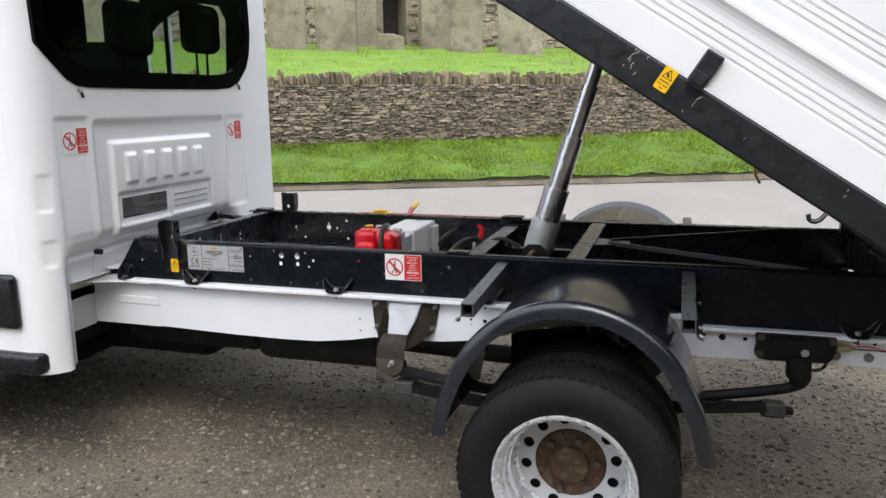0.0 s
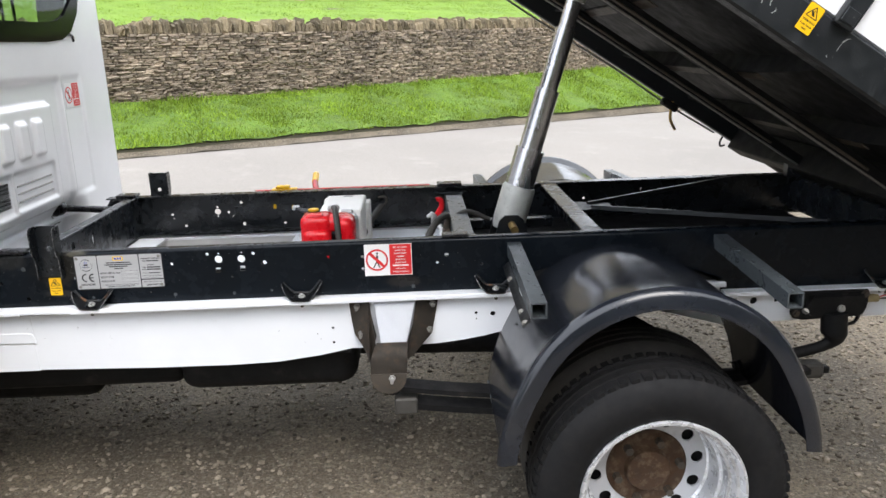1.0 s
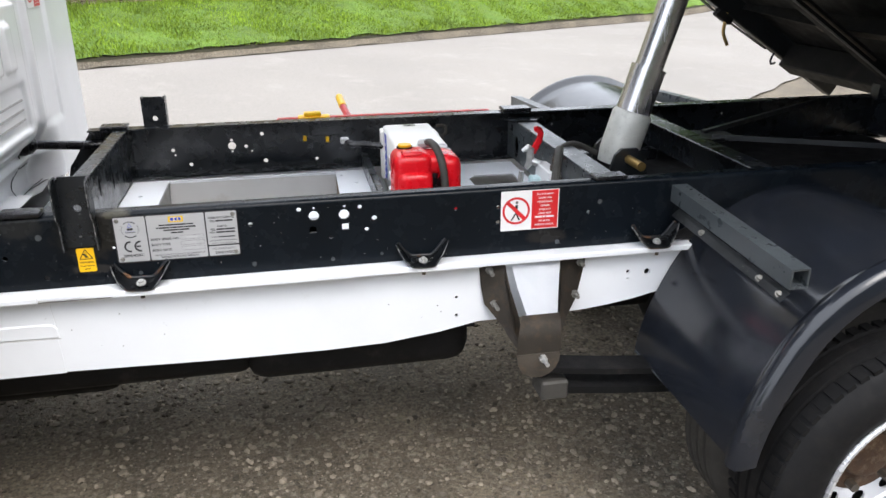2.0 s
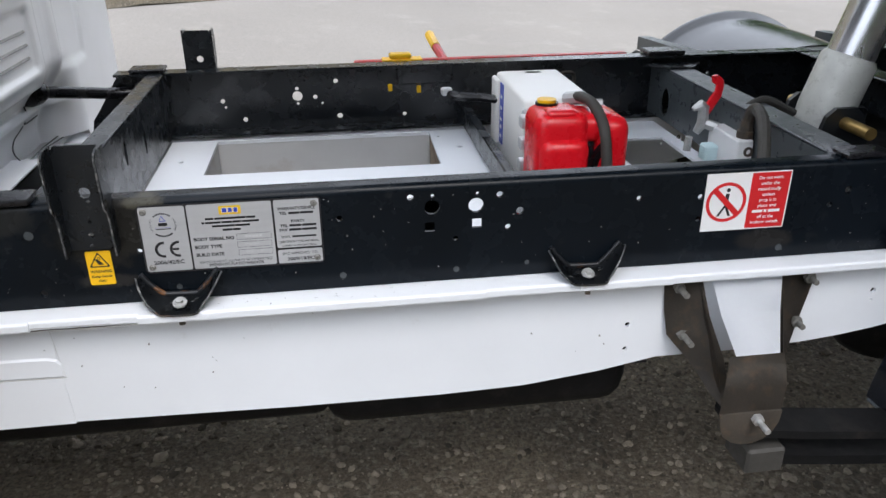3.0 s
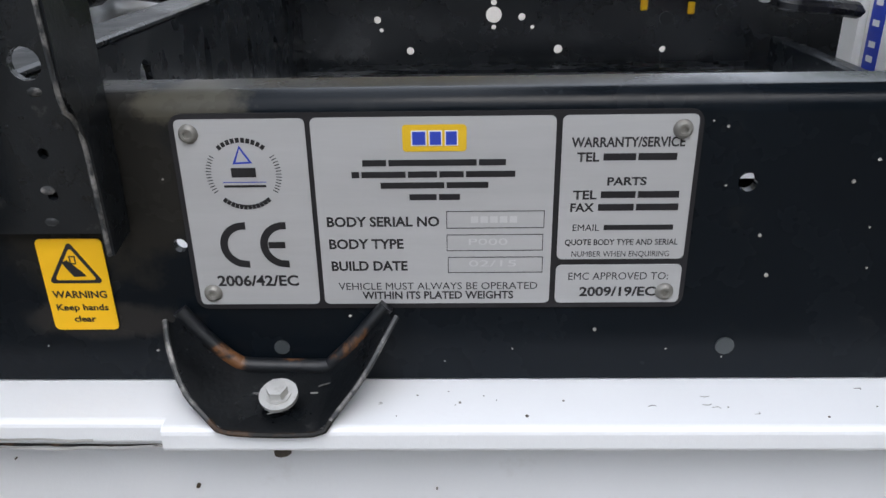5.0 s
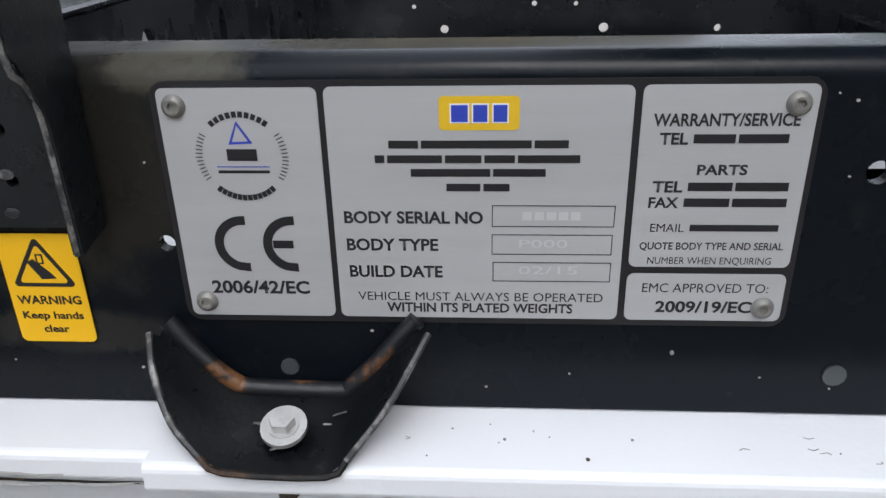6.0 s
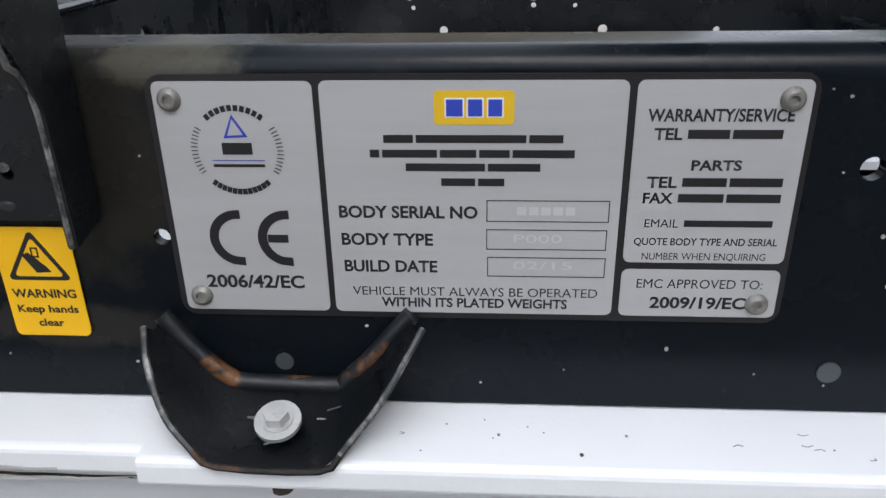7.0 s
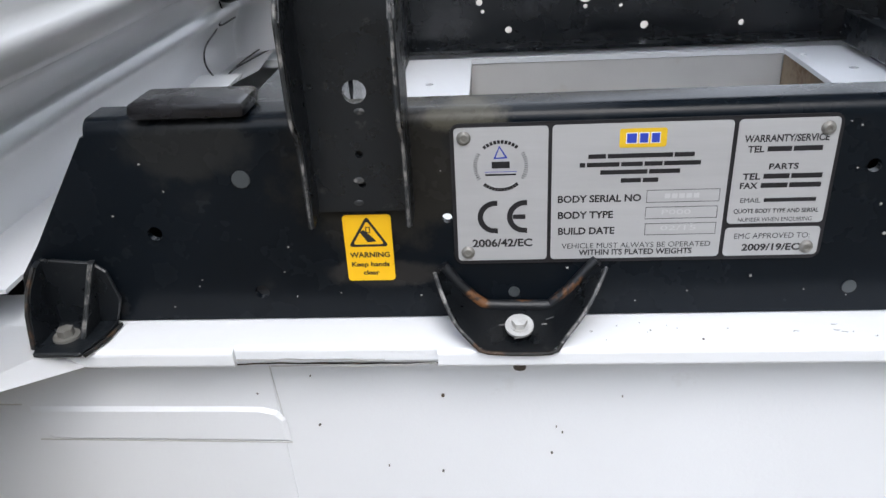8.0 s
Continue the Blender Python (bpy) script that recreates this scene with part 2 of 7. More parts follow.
CHURCH = material("church_rubble_stone", (0.29, 0.245, 0.185), 0.95, var=0.25, scale=1.5, fine=0.25, fine_scale=18, piece=0.3, second=(0.14, 0.12, 0.09), amount=0.6, edge=(0.5, 0.65), second_scale=8, bump=0.02)
DARKDOOR = material("dark_church_doorway", (0.03, 0.026, 0.022), 0.9, var=0.3)
LEAF = material("hedge_leaf", (0.055, 0.115, 0.02), 0.7, var=0.3, scale=2, piece=0.5)

GLASS = bpy.data.materials.new("tinted_window_glass")
GLASS.use_nodes = True
gp = GLASS.node_tree.nodes["Principled BSDF"]
gp.inputs["Base Color"].default_value = (0.42, 0.50, 0.46, 1)
gp.inputs["Roughness"].default_value = 0.02
gp.inputs["Transmission Weight"].default_value = 1.0
gp.inputs["IOR"].default_value = 1.18


# ---- mesh helpers ----
def mesh_from(name, bm, mat, smooth=False, angle=None):
    bmesh.ops.recalc_face_normals(bm, faces=bm.faces)
    me = bpy.data.meshes.new(name)
    bm.to_mesh(me)
    bm.free()
    me.materials.append(mat)
    if smooth:
        me.shade_smooth()
        if angle:
            me.set_sharp_from_angle(angle=radians(angle))
    return me


def part(name, bm, mat, parent=None, label="", smooth=False, angle=35):
    ob = new(name, mesh_from(name, bm, mat, smooth, angle))
    if parent:
        ob.parent = parent
    return tagged(ob, label)


def box(bm, x0, x1, y0, y1, z0, z1, bevel=0.0, seg=1):
    vs = [bm.verts.new(c) for c in ((x0, y0, z0), (x1, y0, z0), (x1, y1, z0), (x0, y1, z0), (x0, y0, z1), (x1, y0, z1), (x1, y1, z1), (x0, y1, z1))]
    fs = [bm.faces.new([vs[i] for i in q]) for q in ((3, 2, 1, 0), (4, 5, 6, 7), (0, 1, 5, 4), (1, 2, 6, 5), (2, 3, 7, 6), (3, 0, 4, 7))]
    if bevel:
        bmesh.ops.bevel(bm, geom=list({e for f in fs for e in f.edges}), offset=bevel, segments=seg, affect="EDGES", profile=0.5)
    return bm


def put(p, axis, d):
    a, b = p
    return {"y": (a, d, b), "x": (d, a, b), "z": (a, b, d)}[axis]


def circle(cx, cz, r, seg=16, squash=1.0):
    return [(cx + r * math.cos(2 * math.pi * i / seg), cz + squash * r * math.sin(2 * math.pi * i / seg)) for i in range(seg)]


def rrect(x0, x1, z0, z1, r, seg=4):
    out = []
    for cx, cz, a in ((x1 - r, z1 - r, 0), (x0 + r, z1 - r, 90), (x0 + r, z0 + r, 180), (x1 - r, z0 + r, 270)):
        out += [(cx + r * math.cos(radians(a + 90 * i / seg)), cz + r * math.sin(radians(a + 90 * i / seg))) for i in range(seg + 1)]
    return out


def plate(bm, outline, axis, d0, d1, holes=()):
    """A flat plate of any outline, with real holes, between two depths along an axis."""
    before = set(bm.faces)
    edges = []
    for loop in (outline, *holes):
        vs = [bm.verts.new(put(p, axis, d0)) for p in loop]
        edges += [bm.edges.new((vs[i], vs[(i + 1) % len(vs)])) for i in range(len(vs))]
    bmesh.ops.triangle_fill(bm, use_beauty=True, use_dissolve=False, edges=edges)
    fs = [f for f in bm.faces if f not in before]
    k = bmesh.ops.extrude_face_region(bm, geom=fs)
    shift = Vector(put((0, 0), axis, d1 - d0))
    bmesh.ops.translate(bm, vec=shift, verts=[v for v in k["geom"] if isinstance(v, bmesh.types.BMVert)])
    return bm


def tube(bm, pts, r, seg=10, caps=True):
    pts = [Vector(p) for p in pts]
    radii = r if isinstance(r, (list, tuple)) else [r] * len(pts)
    rings, ref = [], None
    for i, p in enumerate(pts):
        d = (pts[min(i + 1, len(pts) - 1)] - pts[max(i - 1, 0)]).normalized()
        if ref is None:
            ref = d.orthogonal().normalized()
        ref = (ref - d * ref.dot(d)).normalized()
        side = d.cross(ref)
        rings.append([bm.verts.new(p + radii[i] * (math.cos(a) * ref + math.sin(a) * side)) for a in (2 * math.pi * k / seg for k in range(seg))])
    for a, b in zip(rings, rings[1:]):
        for k in range(seg):
            bm.faces.new((a[k], a[(k + 1) % seg], b[(k + 1) % seg], b[k]))
    if caps:
        bm.faces.new(rings[0][::-1])
        bm.faces.new(rings[-1])
    return bm


def smooth_path(pts, n=6):
    """Points along a Catmull-Rom curve."""
    pts = [Vector(p) for p in pts]
    ext = [2 * pts[0] - pts[1], *pts, 2 * pts[-1] - pts[-2]]
    out = []
    for i in range(1, len(ext) - 2):
        a, b, c, d = ext[i - 1:i + 3]
        for k in range(n):
            t = k / n
            out.append(0.5 * ((2 * b) + (c - a) * t + (2 * a - 5 * b + 4 * c - d) * t * t + (3 * b - a - 3 * c + d) * t ** 3))
    return out + [pts[-1]]


def lathe(bm, profile, centre, seg=48, a0=0.0, a1=360.0):
    """Turns a profile of (y, r) about an axis along y through centre (x, z)."""
    full = abs(a1 - a0) >= 359.9
    count = seg if full else seg + 1
    rings = []
    for k in range(count):
        a = radians(a0 + (a1 - a0) * k / seg)
        rings.append([bm.verts.new((centre[0] + r * math.cos(a), y, centre[1] + r * math.sin(a))) for y, r in profile])
    for k in range(seg):
        p, q = rings[k], rings[(k + 1) % count]
        for i in range(len(profile) - 1):
            bm.faces.new((p[i], q[i], q[i + 1], p[i + 1]))
    return bm


def bolt(parent, x, y, z, r=0.009, length=0.008, washer=0.015, mat=None, name="bolt", axis="y"):
    """A hexagon head on a washer, facing -y."""
    bm = bmesh.new()
    plate(bm, circle(x, z, washer, 18), "y", y - 0.002, y)
    plate(bm, circle(x, z, r, 6), "y", y - 0.002 - length, y - 0.002)
    return part(name, bm, mat or ZINC, parent)


def lettering(text, x0, x1, z0, z1, y, mat, parent, name="lettering", weight=0.0, label=""):
    """Printed words between two ends, standing z0 to z1 (capital height), on a face looking to -y."""
    cu = bpy.data.curves.new("words", "FONT")
    cu.body = text
    cu.size = 1.0
    cu.offset = weight
    cu.resolution_u = 3
    tmp = bpy.data.objects.new("words", cu)
    scene.collection.objects.link(tmp)
    bpy.context.view_layer.update()
    me = bpy.data.meshes.new_from_object(tmp.evaluated_get(bpy.context.evaluated_depsgraph_get()))
    bpy.data.objects.remove(tmp)
    co = np.array([v.co[:] for v in me.vertices])
    lo, hi = co.min(axis=0), co.max(axis=0)
    # capital height of the built-in font is close to 0.73 of its size
    sx, sz = (x1 - x0) / (hi[0] - lo[0]), (z1 - z0) / 0.73
    for v in me.vertices:
        v.co = Vector((x0 + (v.co.x - lo[0]) * sx, y, z0 + v.co.y * sz))
    me.materials.append(mat)
    ob = new(name, me)
    ob.parent = parent
    return tagged(ob, label)


def bars(spans, y, mat, parent, name="printed_bar", label=""):
    for x0, x1, z0, z1 in spans:
        bm = bmesh.new()
        plate(bm, [(x0, z0), (x1, z0), (x1, z1), (x0, z1)], "y", y - 0.0001, y)
        part(name, bm, mat, parent, label)


def smoothstep(a, b, v):
    t = min(1.0, max(0.0, (v - a) / (b - a)))
    return t * t * (3 - 2 * t)


def patch(y, z, y0, y1, z0, z1, s=0.012):
    """1 inside a rectangle, 0 outside, with soft edges."""
    return smoothstep(y0 - s, y0 + s, y) * (1 - smoothstep(y1 - s, y1 + s, y)) * smoothstep(z0 - s, z0 + s, z) * (1 - smoothstep(z1 - s, z1 + s, z))


# ---- the ground: road and churchyard run at 40 degrees to the truck ----
ROAD = radians(40)
E = Vector((math.cos(ROAD), math.sin(ROAD)))
N = Vector((-math.sin(ROAD), math.cos(ROAD)))
GROUND_Z = -0.062
VERGE, WALL_N, WALL_BASE, WALL_TOP = 6.1, 7.7, 0.78, 1.66


def place(s, n, z):
    return Vector((E.x * s + N.x * n, E.y * s + N.y * n, z))


def road_z(s, n):
    rise = 0.43 - 0.032 * max(-12.0, min(18.0, s))
    return GROUND_Z + smoothstep(1.2, 7.5, n) * (0.017 + 1.18 * max(-0.1, rise))


def land_z(s, n):
    if n <= VERGE:
        return road_z(s, n)
    if n <= WALL_N:
        t = (n - VERGE) / (WALL_N - VERGE)
        base = road_z(s, VERGE)
        return base + (WALL_BASE - base) * min(1.0, 0.16 + 0.84 * t)
    if n <= WALL_N + 0.16:
        return WALL_BASE
    return 1.66 + min(n - WALL_N, 60) * 0.125


def sheet(bm, ss, ns, lift=0.0, rough=0.0, height=land_z):
    rows = [[bm.verts.new(place(s, n, height(s, n) + lift + (rough * (noise.noise((s * 2.3, n * 2.3, 0.3)) + 0.5 * noise.noise((s * 7, n * 7, 4))) if rough else 0))) for s in ss] for n in ns]
    for a, b in zip(rows, rows[1:]):
        for i in range(len(ss) - 1):
            bm.faces.new((a[i], a[i + 1], b[i + 1], b[i]))
    return bm


def span(a, b, step):
    k = max(1, round((b - a) / step))
    return [a + (b - a) * i / k for i in range(k + 1)]


def road_edge(s):
    """Where the gravel yard gives way to tarmac."""
    return min(3.2, max(0.92, 2.2 - 0.8 * s)) + 0.05 * noise.noise((s * 1.9, 0.0, 7.0))


def gravel_z(s, n):
    return land_z(s, n) - 0.04 * smoothstep(road_edge(s) - 0.02, road_edge(s) + 0.15, n)


FAR_S = [-900, -300, -100, -40, -20, -12]
FAR_S2 = [22, 30, 45, 100, 300, 900]
bm = bmesh.new()
sheet(bm, FAR_S + span(-11, 21, 0.5) + FAR_S2, [-900, -300, -100, -40, -20, -10] + span(-6, 2.0, 0.4) + span(2.5, 5.6, 0.6) + [5.8, 6.05, 6.12, 6.8, 7.3, 7.7, 7.85, 7.92, 10, 14, 18, 25, 40, 70, 150, 400, 900], lift=-0.012)
ground = part("ground", bm, GRAVEL, smooth=True, angle=60)
tagged(ground, "brown compacted gravel yard with loose stones", "ground", kind="structure")

bm = bmesh.new()
sheet(bm, span(-3.5, 5.0, 0.05), span(-2.6, 3.4, 0.05), rough=0.012, height=gravel_z)
gravel = part("gravel_surface", bm, GRAVEL, smooth=True, angle=60)
tagged(gravel, "brown uneven gravel under and beside the truck", "gravel", kind="structure")

bm = bmesh.new()
ss = FAR_S[2:] + span(-11, 21, 0.2) + FAR_S2[:4]
rows = [[bm.verts.new(place(s, n, land_z(s, n) + 0.008 + 0.004 * noise.noise((s * 2.3, n * 2.3, 0.3)))) for s in ss for n in [road_edge(s) + (VERGE - road_edge(s)) * k / 18]] for k in range(19)]
for a, b in zip(rows, rows[1:]):
    for i in range(len(ss) - 1):
        bm.faces.new((a[i], a[i + 1], b[i + 1], b[i]))
road = part("road", bm, TARMAC, smooth=True, angle=60)
tagged(road, "pale worn tarmac lane beside a grass verge", "road", kind="structure")

bm = bmesh.new()
sheet(bm, span(-12, 24, 0.12), span(VERGE - 0.05, VERGE + 0.21, 0.04), lift=0.016, rough=0.02)
tagged(part("verge_edge", bm, SOIL, smooth=True, angle=60), "dark broken soil edge where turf meets tarmac", "soil", kind="structure")
bm = bmesh.new()
sheet(bm, span(-12, 24, 0.14), span(VERGE + 0.02, WALL_N - 0.02, 0.1), lift=0.035, rough=0.04)
tagged(part("verge", bm, TURF, smooth=True, angle=70), "sloping green grass verge below the stone wall", "verge", kind="structure")
bm = bmesh.new()
sheet(bm, FAR_S[2:] + span(-11, 24, 0.5) + FAR_S2[1:4], [WALL_N + 0.3] + span(8.4, 24, 0.5) + [30, 45, 70, 150], lift=0.02, rough=0.05)
tagged(part("churchyard_lawn", bm, LAWN, smooth=True, angle=70), "bright mown churchyard grass behind the wall", "lawn", kind="structure")


def blades(name, count, s0, s1, n0, n1, h, mat, label, seed, lift=0.02, w=0.006):
    rng = np.random.RandomState(seed)
    verts, faces = [], []
    for i in range(count):
        s, n = rng.uniform(s0, s1), rng.uniform(n0, n1)
        s += 0.1 * math.sin(17 * n)
        hh = h * rng.uniform(0.4, 1.2) * (0.75 + 0.5 * noise.noise((s * 1.4, n * 1.4, 2)))
        a, lean, la = rng.uniform(0, 6.28), rng.uniform(0.1, 0.7) * hh, rng.uniform(0, 6.28)
        p = place(s, n, land_z(s, n) + lift)
        dx, dy = w * math.cos(a), w * math.sin(a)
        k = len(verts)
        verts += [(p.x - dx, p.y - dy, p.z), (p.x + dx, p.y + dy, p.z), (p.x + lean * math.cos(la), p.y + lean * math.sin(la), p.z + hh)]
        faces.append((k, k + 1, k + 2))
    me = bpy.data.meshes.new(name)
    me.from_pydata(verts, [], faces)
    me.materials.append(mat)
    return tagged(new(name, me), label, "grass", kind="stuff")


blades("verge_grass", 60000, -2, 19, VERGE + 0.01, WALL_N - 0.02, 0.06, BLADE, "short uneven grass blades on the verge", 3, 0.03, 0.008)
blades("wall_foot_grass", 5000, -2, 19, WALL_N - 0.22, WALL_N - 0.01, 0.12, BLADE, "longer grass tufts at the wall's foot", 4, 0.03)
blades("churchyard_grass", 30000, -4, 20, WALL_N + 0.3, 17, 0.035, BLADE, "mown grass blades on the churchyard lawn", 5, 0.02, 0.007)

# loose stones on the gravel
rng = np.random.RandomState(11)
verts, faces = [], []
base = bmesh.new()
bmesh.ops.create_icosphere(base, subdivisions=1, radius=1.0)
ico = [v.co.copy() for v in base.verts]
icf = [tuple(v.index for v in f.verts) for f in base.faces]
base.free()
for i in range(42000):
    x, y = rng.uniform(-1.6, 4.2), rng.uniform(-1.8, 2.2)
    s, n = E.x * x + E.y * y, N.x * x + N.y * y
    if not (-3.4 < s < 4.9 and -2.5 < n < road_edge(s) + 0.03):
        continue
    r = 0.0028 + 0.010 * rng.rand() ** 3.2 + (0.008 if rng.rand() < 0.008 else 0)
    sc = r * np.array([rng.uniform(0.8, 1.5), rng.uniform(0.7, 1.2), rng.uniform(0.45, 0.8)])
    a = rng.uniform(0, 6.28)
    z = land_z(s, n) + 0.012 * (noise.noise((s * 2.3, n * 2.3, 0.3)) + 0.5 * noise.noise((s * 7, n * 7, 4))) + 0.3 * sc[2]
    k = len(verts)
    for v in ico:
        w = 1 + 0.55 * noise.noise((v.x * 1.6 + i, v.y * 1.6, v.z * 1.6))
        px, py, pz = v.x * sc[0] * w, v.y * sc[1] * w, v.z * sc[2] * w
        verts.append((x + px * math.cos(a) - py * math.sin(a), y + px * math.sin(a) + py * math.cos(a), z + pz))
    faces += [tuple(k + j for j in f) for f in icf]
me = bpy.data.meshes.new("loose_stones")
me.from_pydata(verts, [], faces)
me.materials.append(STONE_BIT)
tagged(new("loose_stones", me), "small loose stones scattered over the gravel", "stones", kind="stuff")

# ---- the tipper truck: x runs towards its tail, y = 0 is the outer face of the near subframe rail ----
truck = tagged(new("tipper_truck"), "white and black tipper truck with raised tipping body, parked on gravel", "truck")
MID = 0.48                       # centre line of the truck
RAIL_TOP, RAIL_BOT = 0.853, 0.682
NEAR_HOLES = [(0.409, 0.831, 0.0055), (0.443, 0.813, 0.0125), (0.514, 0.812, 0.0125), (0.2965, 0.803, 0.0052), (0.586, 0.798, 0.0065), (0.552, 0.828, 0.0055), (0.444, 0.832, 0.003), (0.516, 0.832, 0.003),
              (0.567, 0.771, 0.005), (0.786, 0.807, 0.0045), (0.893, 0.764, 0.005), (0.481, 0.757, 0.0045), (-0.238, 0.761, 0.006),
              (-0.161, 0.707, 0.006), (-0.009, 0.769, 0.004), (1.16, 0.80, 0.007), (1.13, 0.775, 0.005), (1.27, 0.765, 0.005), (0.893, 0.803, 0.005),
              (1.72, 0.80, 0.006), (2.15, 0.83, 0.006)]
FAR_HOLES = [(0.007, 0.763, 0.006), (0.013, 0.746, 0.0035), (0.203, 0.769, 0.0135), (0.203, 0.789, 0.005), (0.203, 0.749, 0.004), (0.25, 0.765, 0.006),
             (0.268, 0.748, 0.0035), (0.307, 0.806, 0.0065), (0.061, 0.711, 0.0065), (0.313, 0.711, 0.0075), (0.49, 0.709, 0.0055), (-0.139, 0.708, 0.007),
             (1.36, 0.79, 0.005), (1.80, 0.77, 0.006), (2.05, 0.80, 0.005)]


def subframe_rail(name, y_out, y_in, holes, squares=(), front=0.0):
    """A pressed C-section rail: pierced web, rounded top bend, top and bottom flanges turned inwards."""
    sgn = 1 if y_in > y_out else -1
    bm = bmesh.new()
    outline = [(-0.366 + front, RAIL_BOT), (2.78, RAIL_BOT), (2.78, 0.841), (-0.277 + front, 0.841), (-0.335 + front, 0.754), (-0.356 + front, 0.726)]
    loops = [circle(x, z, r, 14) for x, z, r in holes]
    loops += [[(x - r, z - r), (x + r, z - r), (x + r, z + r), (x - r, z + r)] for x, z, r in squares]
    plate(bm, outline, "y", y_out, y_out + sgn * 0.006, loops)
    prof = [(y_out + sgn * (0.012 - 0.012 * math.cos(a)), 0.841 + 0.012 * math.sin(a)) for a in (radians(15 * k) for k in range(7))]
    prof += [(y_in, RAIL_TOP), (y_in, 0.847), (y_out + sgn * 0.012, 0.847), (y_out + sgn * 0.006, 0.841)]
    plate(bm, prof, "x", -0.274 + front, 2.78)
    box(bm, -0.35 + front, 2.78, min(y_out + sgn * 0.0065, y_in), max(y_out + sgn * 0.0065, y_in), RAIL_BOT, RAIL_BOT + 0.006)
    return part(name, bm, DUSTYBLACK if sgn > 0 else BLACK, truck, "dark slate painted pressed-steel subframe rail with drilled holes", smooth=True, angle=30)


near_rail = subframe_rail("subframe_rail", 0.0, 0.036, NEAR_HOLES, [(0.516, 0.781, 0.008), (0.439, 0.779, 0.008)])
far_rail = subframe_rail("subframe_rail", 0.96, 0.900, FAR_HOLES, front=0.03)
for y in (0.0008, 0.9532):
    bm = bmesh.new()
    box(bm, 2.045, 2.72, y, y + 0.006, 0.6475, RAIL_BOT - 0.0005)
    part("spacer_strip", bm, DUSTYBLACK, truck, "dark steel spacer under the subframe rail")
# grey filler spots, blind plugs and screws on the rail faces
for x, z, r in ((0.297, 0.704, 0.0055), (0.482, 0.701, 0.005), (-0.162, 0.805, 0.007), (0.041, 0.704, 0.0045), (0.601, 0.705, 0.004), (1.05, 0.70, 0.006)):
    bm = bmesh.new()
    plate(bm, circle(x, z, r, 12), "y", -0.0012, 0.0)
    part("blanking_plug", bm, ARMSTEEL, near_rail)
for x, z in ((0.452, 0.783), (0.53, 0.776)):
    bm = bmesh.new()
    box(bm, x - 0.006, x + 0.006, 0.948, 0.954, z - 0.010, z + 0.010, 0.002)
    part("yellow_tag", bm, YELLOW, far_rail, "small yellow plastic tag")
for x, z, r in ((0.49, 0.76, 0.011), (0.58, 0.772, 0.009)):
    bm = bmesh.new()
    plate(bm, circle(x, z, r, 12), "y", 0.950, 0.954)
    part("blanking_plug", bm, BLACKWORN, far_rail)
bm = bmesh.new()
box(bm, 0.47, 0.62, 0.947, 0.954, 0.79, 0.846, 0.003)
part("bracket_plate", bm, BLACK, far_rail)


def crossmember(x0, x1, holes=(), depth=0.165, web_right=True, top=RAIL_TOP - 0.002, mat=None):
    bm = bmesh.new()
    box(bm, x0, x1, 0.038, 0.898, top - 0.006, top, 0.002)
    xw = x1 - 0.006 if web_right else x0
    plate(bm, [(0.008, top - depth), (0.952, top - depth), (0.952, top - 0.0065), (0.008, top - 0.0065)], "x", xw, xw + 0.006, [circle(y, z, r, 16, q) for y, z, r, q in holes])
    return part("crossmember", bm, mat or BLACK, truck, "dark painted steel crossmember", smooth=True, angle=30)


crossmember(-0.164, -0.122, [(0.27, 0.803, 0.0135, 1.5), (0.44, 0.790, 0.010, 2.6), (0.61, 0.766, 0.010, 3.2), (0.75, 0.76, 0.012, 1.0)])
# lighter arm paint stands in for the white cab mirrored in this member
crossmember(1.190, 1.258, [(0.842, 0.740, 0.029, 1.34), (0.47, 0.765, 0.006, 1.0), (0.60, 0.742, 0.004, 1.0)], web_right=False, depth=0.140, top=0.830, mat=ARMSTEEL)
bm = bmesh.new()
plate(bm, [(1.140, 0.886), (1.300, 0.886), (1.258, 0.83), (1.190, 0.83)], "z", 0.8305, 0.836)
part("gusset", bm, BLACK, truck)
bm = bmesh.new()
plate(bm, [(1.140, 0.038), (1.300, 0.038), (1.258, 0.12), (1.190, 0.12)], "z", 0.8305, 0.836)
part("gusset", bm, BLACK, truck)
crossmember(1.60, 1.665, depth=0.11)
for x, w in ((1.147, 0.084), (-0.208, 0.086)):
    bm = bmesh.new()
    box(bm, x, x + w, 0.002 if x > 0 else 0.905, 0.05 if x > 0 else 0.965, RAIL_TOP, RAIL_TOP + 0.010, 0.003)
    part("rubber_rest", bm, PLASTIC, truck, "black rubber rest pad")
bm = bmesh.new()
box(bm, -0.236, -0.149, -0.006, 0.040, RAIL_TOP, RAIL_TOP + 0.013, 0.005, 2)
part("rubber_rest", bm, PLASTIC, truck, "thick black rubber rest pad", smooth=True)
bm = bmesh.new()
box(bm, 1.157, 1.262, 0.90, 0.968, RAIL_TOP, RAIL_TOP + 0.012, 0.003)
part("rubber_rest", bm, PLASTIC, truck, "black rubber rest pad")

